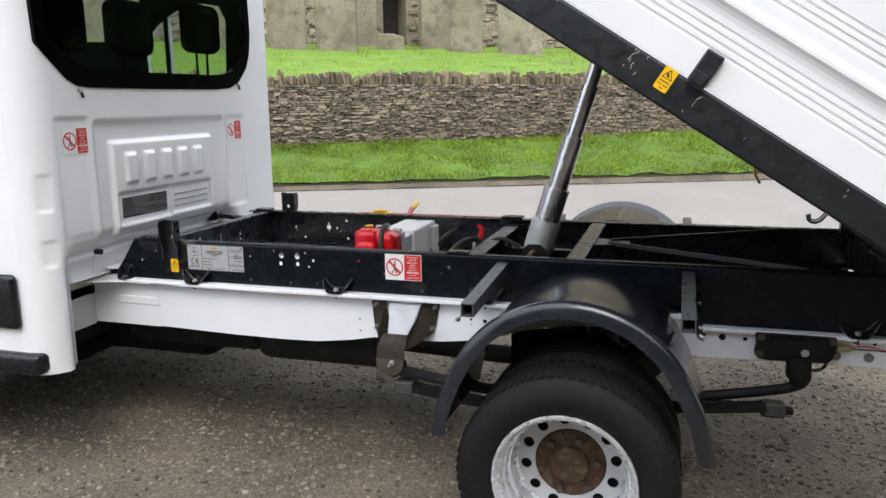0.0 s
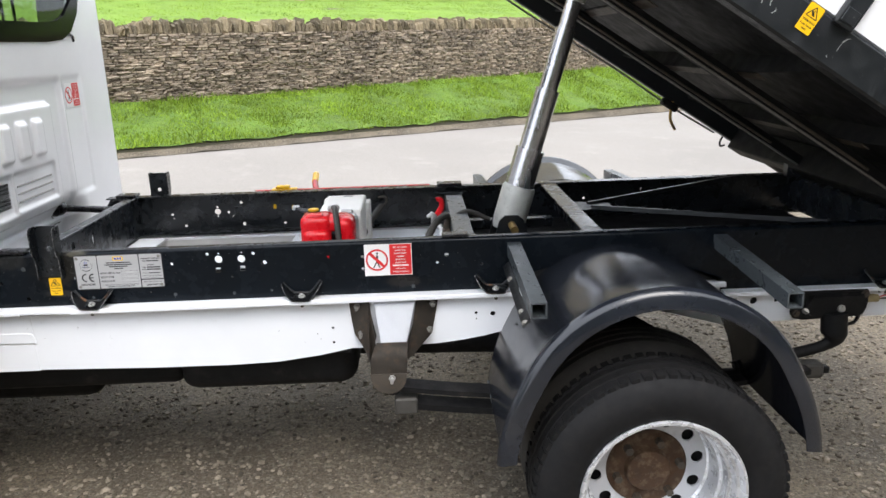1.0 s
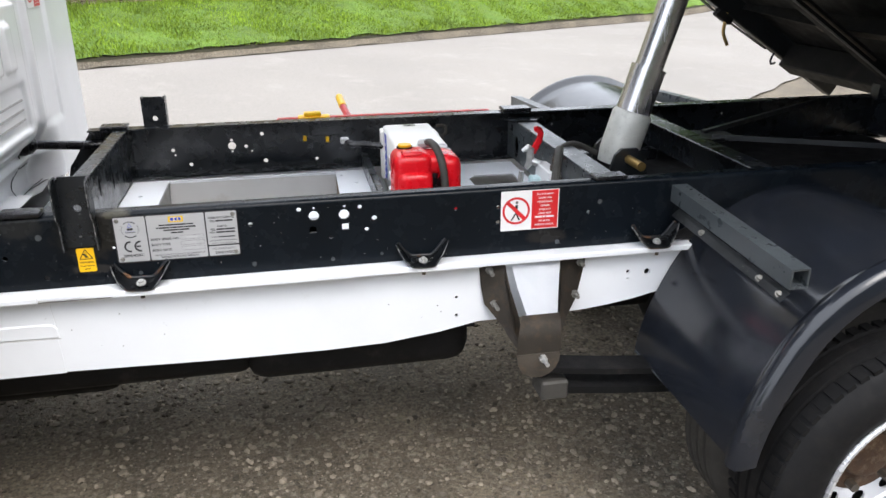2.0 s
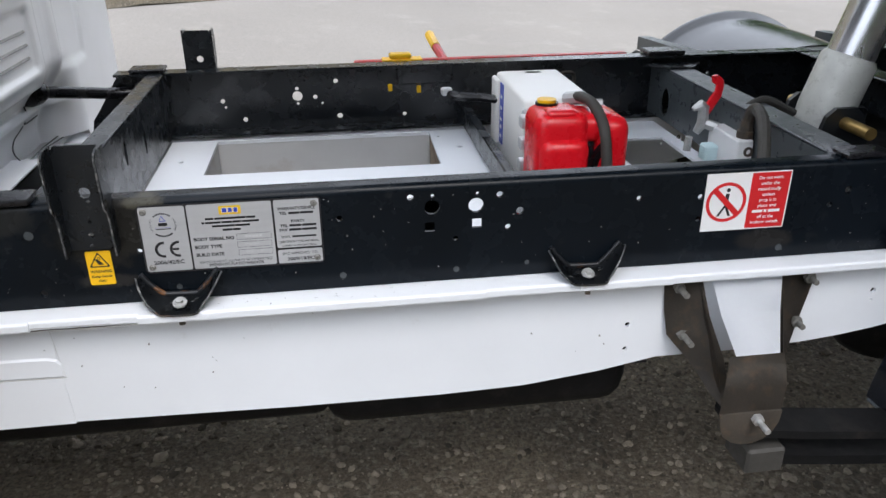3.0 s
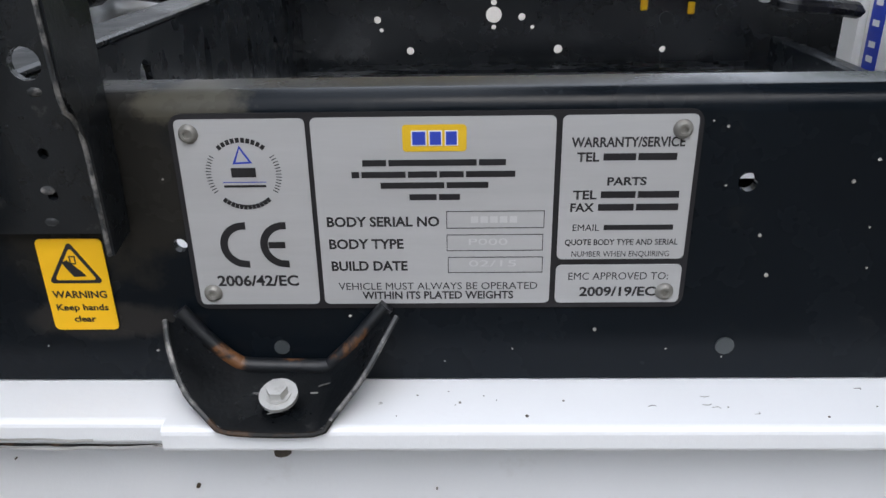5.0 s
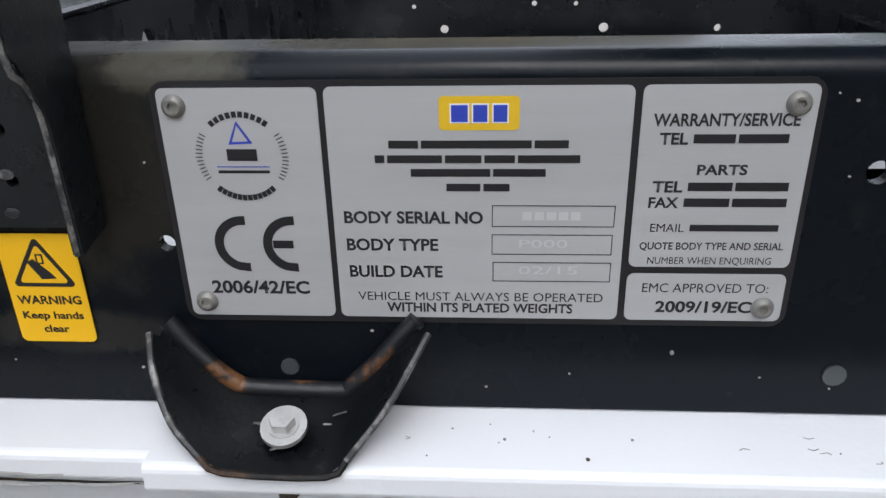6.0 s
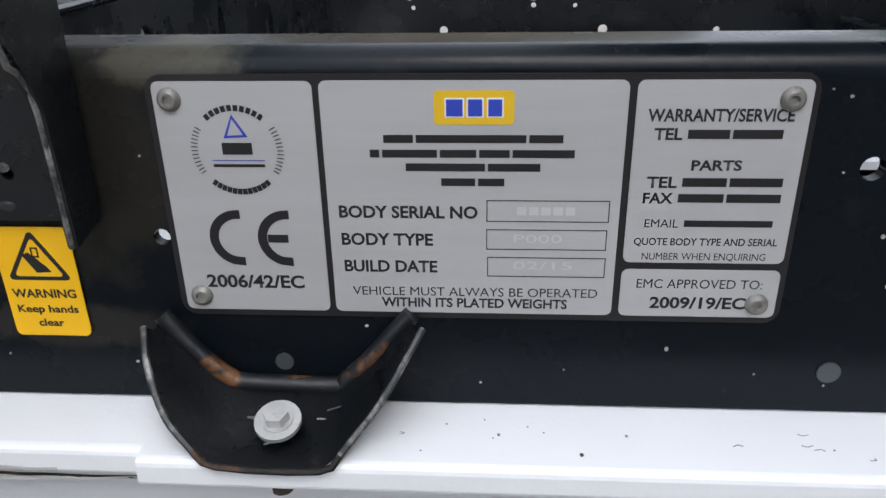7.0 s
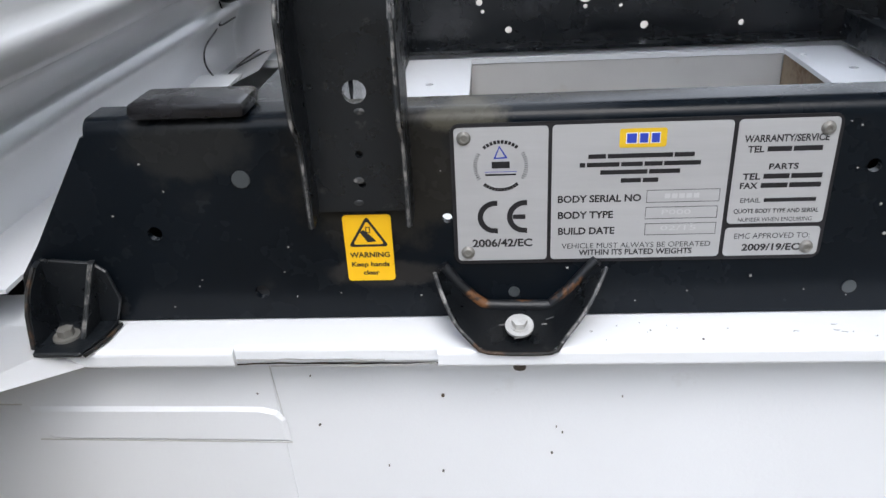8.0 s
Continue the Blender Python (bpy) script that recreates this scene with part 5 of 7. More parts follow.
def wheel(y_out, sgn, shown=True):
    """A twin-fit steel wheel whose outer face is at y_out; sgn is +1 where the truck's middle lies towards +y."""
    w = bpy.data.objects.new("wheel", None)
    scene.collection.objects.link(w)
    w.parent = truck
    R = TYRE_R
    bm = bmesh.new()
    prof = [(0.012, 0.222), (0.002, 0.228), (-0.004, 0.245), (-0.008, 0.270), (-0.004, 0.298), (0.008, 0.318), (0.020, R - 0.008), (0.034, R - 0.002), (0.06, R),
            (0.062, R - 0.008), (0.068, R - 0.008), (0.070, R), (0.096, R + 0.001), (0.098, R - 0.008), (0.104, R - 0.008), (0.106, R + 0.001), (0.132, R), (0.134, R - 0.008), (0.140, R - 0.008), (0.142, R),
            (0.160, R - 0.003), (0.180, 0.318), (0.192, 0.290), (0.190, 0.245), (0.180, 0.222)]
    lathe(bm, [(y_out + sgn * y, r) for y, r in prof], HUB, 72)
    tyre = part("tyre", bm, RUBBER, w, "dusty black tyre", smooth=True, angle=40)
    bm = bmesh.new()
    for k in range(66):
        a = 2 * math.pi * k / 66
        for y0, y1, off in ((0.020, 0.058, 0.0), (0.144, 0.172, 0.5)):
            m = Matrix.Translation((HUB[0], 0, HUB[1])) @ Matrix.Rotation(-a - off * 0.095, 4, "Y")
            b = bmesh.new()
            box(b, R - 0.020, R + 0.0025, min(y_out + sgn * y0, y_out + sgn * y1), max(y_out + sgn * y0, y_out + sgn * y1), -0.0105, 0.0105)
            b.transform(m)
            tmp = bpy.data.meshes.new("t")
            b.to_mesh(tmp)
            b.free()
            bm.from_mesh(tmp)
            bpy.data.meshes.remove(tmp)
    tagged(part("tread", bm, RUBBER, tyre, "blocky tread shoulder"), kind="stuff")
    bm = bmesh.new()
    lathe(bm, [(y_out + sgn * y, r) for y, r in ((0.020, 0.219), (0.002, 0.225), (-0.005, 0.222), (-0.005, 0.216), (0.006, 0.212), (0.016, 0.208), (0.020, 0.201), (0.050, 0.199), (0.056, 0.192), (0.090, 0.190), (0.098, 0.183), (0.140, 0.181), (0.158, 0.178), (0.168, 0.168))], HUB, 64)
    part("rim", bm, RIMSILVER, w, "silver painted wheel rim", smooth=True, angle=25)
    bm = bmesh.new()
    holes = [circle(HUB[0] + 0.146 * math.cos(a), HUB[1] + 0.146 * math.sin(a), 0.0180, 14) for a in (2 * math.pi * k / 12 + 0.15 for k in range(12))]
    plate(bm, circle(*HUB, 0.182, 56), "y", y_out + sgn * 0.164, y_out + sgn * 0.170, [circle(*HUB, 0.100, 40)] + holes)
    part("wheel_disc", bm, SILVER, w, "silver disc with round vent holes")
    bm = bmesh.new()
    lathe(bm, [(y_out + sgn * y, r) for y, r in ((0.166, 0.116), (0.158, 0.112), (0.154, 0.106), (0.152, 0.066), (0.136, 0.060), (0.130, 0.050), (0.130, 0.0001))], HUB, 40)
    part("hub", bm, RUST, w, "brown rusty hub", smooth=True, angle=35)
    for k in range(6):
        a = 2 * math.pi * k / 6 + 0.2
        bm = bmesh.new()
        cx, cz = HUB[0] + 0.089 * math.cos(a), HUB[1] + 0.089 * math.sin(a)
        d0, d1 = sorted((y_out + sgn * 0.126, y_out + sgn * 0.151))
        plate(bm, circle(cx, cz, 0.012, 6), "y", d0, d1)
        part("wheel_nut", bm, DULLSTEEL, w)
    bm = bmesh.new()
    lathe(bm, [(y_out + sgn * 0.186, 0.17), (y_out + sgn * 0.186, 0.0001)], HUB, 32)
    part("brake_drum", bm, UNDER, w)
    return w


def inner_tyre(y_out, sgn):
    bm = bmesh.new()
    prof = [(0.0, 0.215), (-0.006, 0.270), (0.008, 0.318), (0.034, TYRE_R), (0.058, TYRE_R), (0.060, TYRE_R - 0.008), (0.068, TYRE_R - 0.008), (0.070, TYRE_R), (0.094, TYRE_R), (0.096, TYRE_R - 0.008), (0.104, TYRE_R - 0.008), (0.106, TYRE_R), (0.130, TYRE_R), (0.132, TYRE_R - 0.008), (0.140, TYRE_R - 0.008), (0.142, TYRE_R), (0.160, TYRE_R), (0.180, 0.318), (0.192, 0.280), (0.180, 0.215)]
    lathe(bm, [(y_out + sgn * y, r) for y, r in prof], HUB, 48)
    part("inner_tyre", bm, TREADDUST, truck, "inner twin tyre", smooth=True, angle=40)


wheel(-0.588, 1)
wheel(2 * MID + 0.588, -1)
inner_tyre(-0.362, 1)
inner_tyre(2 * MID + 0.362, -1)
bm = bmesh.new()
tube(bm, [(HUB[0], -0.20, HUB[1]), (HUB[0], 1.16, HUB[1])], 0.05, 16)
bmesh.ops.create_uvsphere(bm, u_segments=16, v_segments=10, radius=0.15, matrix=Matrix.Translation((HUB[0], MID, HUB[1])))
part("rear_axle", bm, UNDER, truck, "dark rear axle and differential", smooth=True)
bm = bmesh.new()
tube(bm, [(-1.0, MID, 0.38), (HUB[0] - 0.1, MID, HUB[1] + 0.02)], 0.04, 12)
part("propeller_shaft", bm, UNDER, truck, smooth=True)

# ---- mudguards on square-tube arms ----
FC, FR = (1.692, 0.447), 0.389


def mudguard(mirror):
    y = (lambda v: 2 * MID - v) if mirror else (lambda v: v)
    bm = bmesh.new()
    prof = [(-0.020, FR - 0.020), (-0.20, FR - 0.014), (-0.40, FR - 0.012), (-0.495, FR - 0.012), (-0.505, FR - 0.010), (-0.520, FR + 0.004), (-0.537, FR + 0.007), (-0.552, FR + 0.001), (-0.560, FR - 0.012), (-0.562, FR - 0.045),
            (-0.557, FR - 0.045), (-0.553, FR - 0.012), (-0.530, FR - 0.004), (-0.505, FR - 0.016), (-0.020, FR - 0.025)]
    centre = (1.700, 0.483) if mirror else FC
    # an arc whose two ends run on straight and flare a little outwards
    rings = []
    for k in range(61):
        ang = -10 + 200 * k / 60
        low = max(0.0, 26 - min(ang, 180 - ang)) / 36
        grow = 0.046 * low ** 1.6
        c, sn = math.cos(radians(ang)), math.sin(radians(ang))
        rings.append([bm.verts.new((centre[0] + (r + grow) * c, y(a), centre[1] + (r + grow) * sn)) for a, r in prof])
    for p, q in zip(rings, rings[1:]):
        for i in range(len(prof) - 1):
            bm.faces.new((p[i], q[i], q[i + 1], p[i + 1]))
    g = part("mudguard", bm, FENDER, truck, "shiny black plastic mudguard with a rolled lip", smooth=True, angle=60)
    for x0, front in ((1.352, True), (2.012, False)):
        # open-ended square tube that drops a little outwards
        b = bmesh.new()
        w, hgt, t = 0.042, 0.043, 0.004
        ends = ((-0.512, 0.805), (-0.002, 0.833))
        outer = [[b.verts.new((x, y(a), z + dz)) for x, dz in ((x0, 0), (x0 + w, 0), (x0 + w, -hgt), (x0, -hgt))] for a, z in ends]
        inner = [[b.verts.new((x, y(a), z + dz)) for x, dz in ((x0 + t, -t), (x0 + w - t, -t), (x0 + w - t, t - hgt), (x0 + t, t - hgt))] for a, z in ends]
        for k in range(4):
            q = (k + 1) % 4
            b.faces.new((outer[0][k], outer[0][q], outer[1][q], outer[1][k]))
            b.faces.new((inner[0][k], inner[0][q], inner[1][q], inner[1][k]))
            b.faces.new((outer[0][k], outer[0][q], inner[0][q], inner[0][k]))
        arm = part("mudguard_arm", b, ARMSTEEL, truck, "grey-black square steel mudguard arm")
        b = bmesh.new()
        edge = x0 - 0.001 if front else x0 + w + 0.001
        out = -0.020 if front else 0.020
        vs = [[b.verts.new(c) for c in ((edge, y(a), z), (edge + 0.4 * out, y(a), z - 0.005), (edge + out, y(a), z - 0.017))] for a, z in ((-0.520, 0.758), (-0.055, 0.786))]
        for k in range(2):
            b.faces.new((vs[0][k], vs[0][k + 1], vs[1][k + 1], vs[1][k]))
        bmesh.ops.solidify(b, geom=list(b.faces), thickness=0.003)
        part("fixing_strip", b, BLACKWORN, arm, "bolted fixing strip")
        if not mirror:
            for yy, z in ((-0.19, 0.768), (-0.43, 0.753), (-0.50, 0.748)):
                b = bmesh.new()
                lathe(b, [(0.0, 0.009), (-0.002, 0.009), (-0.002, 0.006), (-0.007, 0.006), (-0.007, 0.0001)], (0, 0), 10)
                b.transform(Matrix.Translation((edge + 0.6 * out, yy, z)) @ Matrix.Rotation(radians(-55), 4, "X"))
                part("bolt", b, RIVETMETAL, arm)
    # pale trimmed lower edge at the front
    b = bmesh.new()
    a = radians(190)
    cx, cz, r = centre[0], centre[1], FR + 0.029
    tube(b, [(cx + r * math.cos(a), y(-0.03), cz + r * math.sin(a)), (cx + r * math.cos(a), y(-0.545), cz + r * math.sin(a))], 0.003, 6)
    part("trimmed_edge", b, ARMSTEEL, g, "pale trimmed plastic edge")
    return g


mudguard(False)
mudguard(True)
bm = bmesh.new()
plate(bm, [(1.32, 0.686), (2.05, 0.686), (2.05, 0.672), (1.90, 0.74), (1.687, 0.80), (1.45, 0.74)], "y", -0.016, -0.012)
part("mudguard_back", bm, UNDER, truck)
bm = bmesh.new()
plate(bm, [(1.40, 0.44), (1.40, 0.58), (1.74, 0.58), (1.84, 0.52), (1.90, 0.44)], "y", 0.020, 0.026)
part("spring_bracket", bm, UNDER, truck, "black bracket over the rear spring")
# black sheets added behind the chassis web so its holes look shaded
bm = bmesh.new()
box(bm, 1.95, 2.70, 0.008, 0.012, 0.57, 0.668)
part("chassis_inner_sheet", bm, UNDER, truck)
for x0, x1, z0 in ((-0.45, 0.838, 0.478), (1.13, 1.45, 0.577)):
    bm = bmesh.new()
    box(bm, x0, x1, 0.008, 0.012, z0, 0.664)
    part("chassis_inner_sheet", bm, UNDER, truck)

# ---- spring hanger, leaf spring, tank, rear fittings ----
bm = bmesh.new()


def skin(bm, rows, thick):
    vs = [[bm.verts.new(p) for p in r] for r in rows]
    fs = []
    for a, b in zip(vs, vs[1:]):
        for i in range(len(a) - 1):
            fs.append(bm.faces.new((a[i], a[i + 1], b[i + 1], b[i])))
    bmesh.ops.solidify(bm, geom=fs, thickness=thick)


skin(bm, [[(0.842, -0.011, 0.663), (0.876, -0.012, 0.663), (0.908, -0.016, 0.663)], [(0.848, -0.013, 0.600), (0.885, -0.026, 0.600), (0.916, -0.048, 0.600)],
          [(0.856, -0.018, 0.552), (0.890, -0.052, 0.545), (0.926, -0.096, 0.545)], [(0.890, -0.062, 0.512), (0.912, -0.090, 0.498), (0.930, -0.128, 0.490)], [(0.906, -0.104, 0.482), (0.918, -0.120, 0.468), (0.928, -0.138, 0.455)]], 0.006)
skin(bm, [[(1.057, -0.014, 0.663), (1.092, -0.012, 0.663), (1.128, -0.011, 0.663)], [(1.046, -0.040, 0.600), (1.078, -0.022, 0.600), (1.116, -0.013, 0.600)], [(1.032, -0.085, 0.545), (1.066, -0.045, 0.540), (1.104, -0.016, 0.545)], [(1.024, -0.125, 0.500), (1.046, -0.090, 0.505), (1.064, -0.060, 0.515)]], 0.006)
skin(bm, [[(0.902, -0.012, 0.664), (0.906, -0.060, 0.600), (0.908, -0.115, 0.545)], [(0.925, -0.012, 0.540), (0.915, -0.075, 0.520), (0.908, -0.135, 0.500)]], 0.006)
skin(bm, [[(1.058, -0.012, 0.664), (1.045, -0.060, 0.600), (1.022, -0.115, 0.545)], [(1.042, -0.012, 0.540), (1.030, -0.075, 0.520), (1.022, -0.135, 0.500)]], 0.006)
skin(bm, [[(x, -0.106, 0.553) for x in (0.930, 0.975, 1.028)], [(x, -0.122, 0.540) for x in (0.922, 0.972, 1.026)], [(x, -0.138, 0.505) for x in (0.912, 0.968, 1.024)], [(x, -0.142, 0.46) for x in (0.908, 0.965, 1.020)]], 0.006)
plate(bm, [(0.908, 0.464), (1.020, 0.464), (1.018, 0.440), (1.009, 0.420), (0.994, 0.406), (0.975, 0.399), (0.955, 0.399), (0.936, 0.405), (0.921, 0.417), (0.912, 0.436)], "y", -0.146, -0.140)
hanger = part("spring_hanger", bm, DULLSTEEL, truck, "dirty brown pressed spring hanger", smooth=True, angle=55)
bm = bmesh.new()
skin(bm, [[(x, -0.018, 0.668) for x in (0.922, 0.98, 1.055)], [(x, -0.056, 0.606) for x in (0.932, 0.98, 1.040)], [(x, -0.107, 0.549) for x in (0.944, 0.98, 1.022)]], 0.004)
part("hanger_sheet", bm, CHASSIS, hanger, "white painted upper hanger sheet", smooth=True, angle=50)
for x, y, z, l in ((0.975, -0.146, 0.452, 0.035), (0.868, -0.014, 0.645, 0.034), (0.878, -0.030, 0.560, 0.040), (1.110, -0.014, 0.645, 0.020), (1.098, -0.020, 0.560, 0.020)):
    b = bmesh.new()
    plate(b, circle(x, z, 0.0105, 6), "y", y - 0.009, y)
    tube(b, [(x, y - 0.010, z), (x, y - 0.010 - 0.8 * l, z)], 0.0052, 10)
    part("bolt", b, ZINC if y < -0.1 else RIVETMETAL, hanger, "worn threaded bolt end")
bm = bmesh.new()
for dz, x0, x1, t in ((0.0, 0.985, 2.30, 0.016), (-0.055, 1.02, 1.95, 0.020)):
    pts = [x0 + (x1 - x0) * k / 14 for k in range(15)]
    z = [0.410 + dz - 0.055 * (1 - ((x - 1.66) / 0.68) ** 2) for x in pts]
    plate(bm, [(x, c + t / 2) for x, c in zip(pts, z)] + [(x, c - t / 2) for x, c in reversed(list(zip(pts, z)))], "y", -0.135, -0.065)
tube(bm, [(0.975, -0.138, 0.418), (0.975, -0.06, 0.418)], 0.028, 16)
spring = part("leaf_spring", bm, UNDER, truck, "dark leaf spring")
bm = bmesh.new()
box(bm, 0.978, 1.050, -0.140, -0.060, 0.322, 0.374, 0.005)
part("rubber_block", bm, HOSE, spring, "ribbed rubber block")
bm = bmesh.new()
box(bm, -0.42, 0.26, 0.09, 0.55, 0.352, 0.52, 0.035, 3)
box(bm, 0.24, 0.848, 0.08, 0.50, 0.322, 0.53, 0.06, 4)
part("fuel_tank", bm, UNDER, truck, "black plastic fuel tank under the chassis", smooth=True, angle=60)
bm = bmesh.new()
tube(bm, smooth_path([(-0.9, 0.62, 0.36), (-0.30, 0.62, 0.37), (0.6, 0.62, 0.385), (1.2, 0.70, 0.41)], 5), 0.035, 12)
part("exhaust_pipe", bm, UNDER, truck, smooth=True)

bm = bmesh.new()
plate(bm, [(2.256, 0.646), (2.508, 0.646), (2.508, 0.600), (2.500, 0.572), (2.486, 0.556), (2.300, 0.550), (2.268, 0.556), (2.254, 0.575), (2.260, 0.605)], "y", -0.056, -0.044)
plate(bm, [(2.318, 0.634), (2.488, 0.634), (2.488, 0.566), (2.300, 0.560), (2.300, 0.610)], "y", -0.070, -0.056)
bmesh.ops.bevel(bm, geom=[e for e in bm.edges if e.calc_face_angle(0) > 0.8], offset=0.004, segments=2, affect="EDGES")
tow = part("rear_mounting", bm, UNDER, truck, "black cast rear mounting bracket", smooth=True, angle=40)
bm = bmesh.new()
tube(bm, smooth_path([(2.395, -0.062, 0.575), (2.397, -0.066, 0.53), (2.396, -0.068, 0.492), (2.375, -0.068, 0.468), (2.32, -0.068, 0.452), (2.23, -0.066, 0.432), (2.08, -0.064, 0.402)], 5), [0.040] * 9 + [0.037, 0.034, 0.030, 0.026, 0.022, 0.020] + [0.018] * 16, 14)
part("mounting_arm", bm, UNDER, tow, "rusty black elbow and arm", smooth=True)
bm = bmesh.new()
box(bm, 2.04, 2.39, -0.085, -0.055, 0.372, 0.396, 0.005)
part("mounting_bar", bm, UNDER, tow)
bm = bmesh.new()
box(bm, 2.285, 2.365, -0.098, -0.045, 0.362, 0.412, 0.008)
part("bar_block", bm, HOSE, tow, "grey rubber block on the bar")
for x, z, y in ((2.276, 0.632, -0.056), (2.272, 0.574, -0.056), (2.494, 0.632, -0.056), (2.412, 0.590, -0.070)):
    bolt(tow, x, y, z, 0.009, 0.008, 0.013, ZINC if x > 2.3 and x < 2.45 else DULLSTEEL)
bm = bmesh.new()
tube(bm, smooth_path([(2.520, -0.030, 0.607), (2.490, -0.045, 0.612), (2.474, -0.050, 0.600), (2.484, -0.050, 0.570), (2.470, -0.052, 0.536), (2.430, -0.055, 0.530), (2.385, -0.055, 0.546)], 6), 0.006, 8)
part("wiring_cable", bm, PLASTIC, tow, "black looped cable", smooth=True)
bm = bmesh.new()
tube(bm, [(2.506, -0.026, 0.607), (2.512, -0.026, 0.607), (2.552, -0.026, 0.605), (2.560, -0.026, 0.605)], [0.008, 0.0135, 0.0125, 0.006], 12)
part("cable_connector", bm, OLDPLASTIC, tow, "yellowed cable connector", smooth=True)
for dz in (-0.003, 0.003):
    bm = bmesh.new()
    tube(bm, smooth_path([(2.558, -0.024, 0.605 + dz), (2.60, -0.020, 0.608 + 2 * dz), (2.64, -0.018, 0.604 + dz), (2.68, -0.016, 0.596)], 4), 0.0022, 6)
    part("wire", bm, REDPAINT if dz > 0 else PLASTIC, tow, "thin loose wire", smooth=True)
for x in (2.515, 2.615):
    bolt(near_chassis, x, -0.009, 0.572, 0.010, 0.006, 0.016, RIVETMETAL)

# ---- raised tipping body: built flat about its rear hinge, then tipped ----
TIP = pose(2.70, 0, 0.901, 0, 33.0, 0)
YN, YF = -0.632, 2 * MID + 0.632
tip = bpy.data.objects.new("tipping_body", None)
scene.collection.objects.link(tip)
tip.parent = truck


def tip_part(name, bm, mat, label="", smooth=False, parent=None):
    bm.transform(TIP)
    return part(name, bm, mat, parent or tip, label, smooth=smooth, angle=30)


X0, X1 = -2.88, 0.32
for ya, yb in ((YN, YN + 0.055), (YF - 0.055, YF)):
    bm = bmesh.new()
    box(bm, X0, X1, ya, yb, 0.004, 0.098, 0.006)
    tip_part("side_beam", bm, BLACKWORN, "scuffed dark body side beam")
GROOVES = [0.190, 0.209, 0.228, 0.247, 0.358, 0.376, 0.394, 0.412]


def dropside(y, sgn):
    pts = [(y, 0.104)]
    for k, g in enumerate(GROOVES):
        if k == 4:
            pts += [(y, 0.268), (y - sgn * 0.002, 0.280), (y - sgn * 0.006, 0.290), (y - sgn * 0.013, 0.298), (y - sgn * 0.013, 0.308), (y, 0.326)]
        pts += [(y, g - 0.0055), (y + sgn * 0.003, g - 0.003), (y + sgn * 0.003, g + 0.003), (y, g + 0.0055)]
    pts += [(y, 0.50), (y + sgn * 0.025, 0.50), (y + sgn * 0.025, 0.104)]
    bm = bmesh.new()
    plate(bm, pts, "x", X0, X1 - 0.03)
    tip_part("dropside", bm, WHITE, "white ribbed aluminium dropside")


dropside(YN + 0.004, 1)
dropside(YF - 0.004, -1)
bm = bmesh.new()
box(bm, X0, X1, YN + 0.058, YF - 0.058, 0.088, 0.100)
tip_part("floor_sheet", bm, UNDER, "black steel body floor")
bm = bmesh.new()
box(bm, X0, X0 + 0.03, YN, YF, 0.104, 0.75, 0.004)
tip_part("headboard", bm, WHITE, "white headboard")
bm = bmesh.new()
box(bm, X1 - 0.025, X1, YN + 0.03, YF - 0.03, 0.104, 0.50, 0.004)
tip_part("tailboard", bm, WHITE, "white tailboard")
for k in range(8):
    x = -2.75 + 0.40 * k
    bm = bmesh.new()
    plate(bm, [(YN + 0.06, 0.088), (YF - 0.06, 0.088), (YF - 0.06, 0.062), (1.0, 0.030), (-0.04, 0.030), (YN + 0.06, 0.062)], "x", x, x + 0.005)
    member = tip_part("body_crossmember", bm, UNDER, "black floor crossmember")
    # lighter steel colour here paints in the light that the flange catches
    bm = bmesh.new()
    box(bm, x + 0.006, x + 0.045, -0.04, 1.0, 0.030, 0.034)
    tip_part("crossmember_flange", bm, DULLSTEEL, "lower flange in lighter steel for the light it catches", parent=member)
for y0 in (0.10, 0.80):
    bm = bmesh.new()
    box(bm, X0 + 0.1, 0.1, y0, y0 + 0.06, -0.010, 0.027, 0.004)
    tip_part("body_runner", bm, UNDER, "black body runner")
    bm = bmesh.new()
    tube(bm, [(X0 + 0.3, y0 - 0.03, 0.0), (-0.2, y0 - 0.03, 0.0)], 0.005, 6)
    tip_part("brake_pipe", bm, DULLSTEEL)
    bm = bmesh.new()
    tube(bm, [(X0 + 0.1, y0 + 0.003, -0.0105), (0.1, y0 + 0.003, -0.0105)], 0.004, 6)
    tip_part("worn_edge", bm, RIVETMETAL, "pale worn runner edge")
bm = bmesh.new()
box(bm, -0.03, 0.06, YN + 0.06, YF - 0.06, -0.032, 0.086, 0.005)
tip_part("rear_bolster", bm, UNDER, "black hinge beam across the body")
bm = bmesh.new()
box(bm, -1.45, -1.15, 0.20, 0.76, 0.030, 0.086, 0.006)
tip_part("ram_mounting", bm, UNDER)
for x, dy in ((-1.55, 0.0), (-0.55, 0.0)):
    bm = bmesh.new()
    plate(bm, [(x, 0.30), (x + 0.35, 0.16), (x + 0.35, 0.20), (x, 0.34)], "z", 0.022, 0.027)
    tip_part("floor_brace", bm, BLACKWORN)
bm = bmesh.new()
box(bm, -0.904, -0.854, YN - 0.016, YN + 0.002, 0.088, 0.188, 0.005, 2)
box(bm, -0.896, -0.862, YN - 0.019, YN - 0.016, 0.098, 0.130, 0.0012)
latch = tip_part("side_latch", bm, BLACKWORN, "scuffed black drop latch")
st = hand_sticker(tip, Matrix.Identity(4), 0.038, 0.063)
for ob in (st, *st.children_recursive):
    ob.data.transform(TIP @ pose(-0.947, YN - 0.0008, 0.069))
bm = bmesh.new()
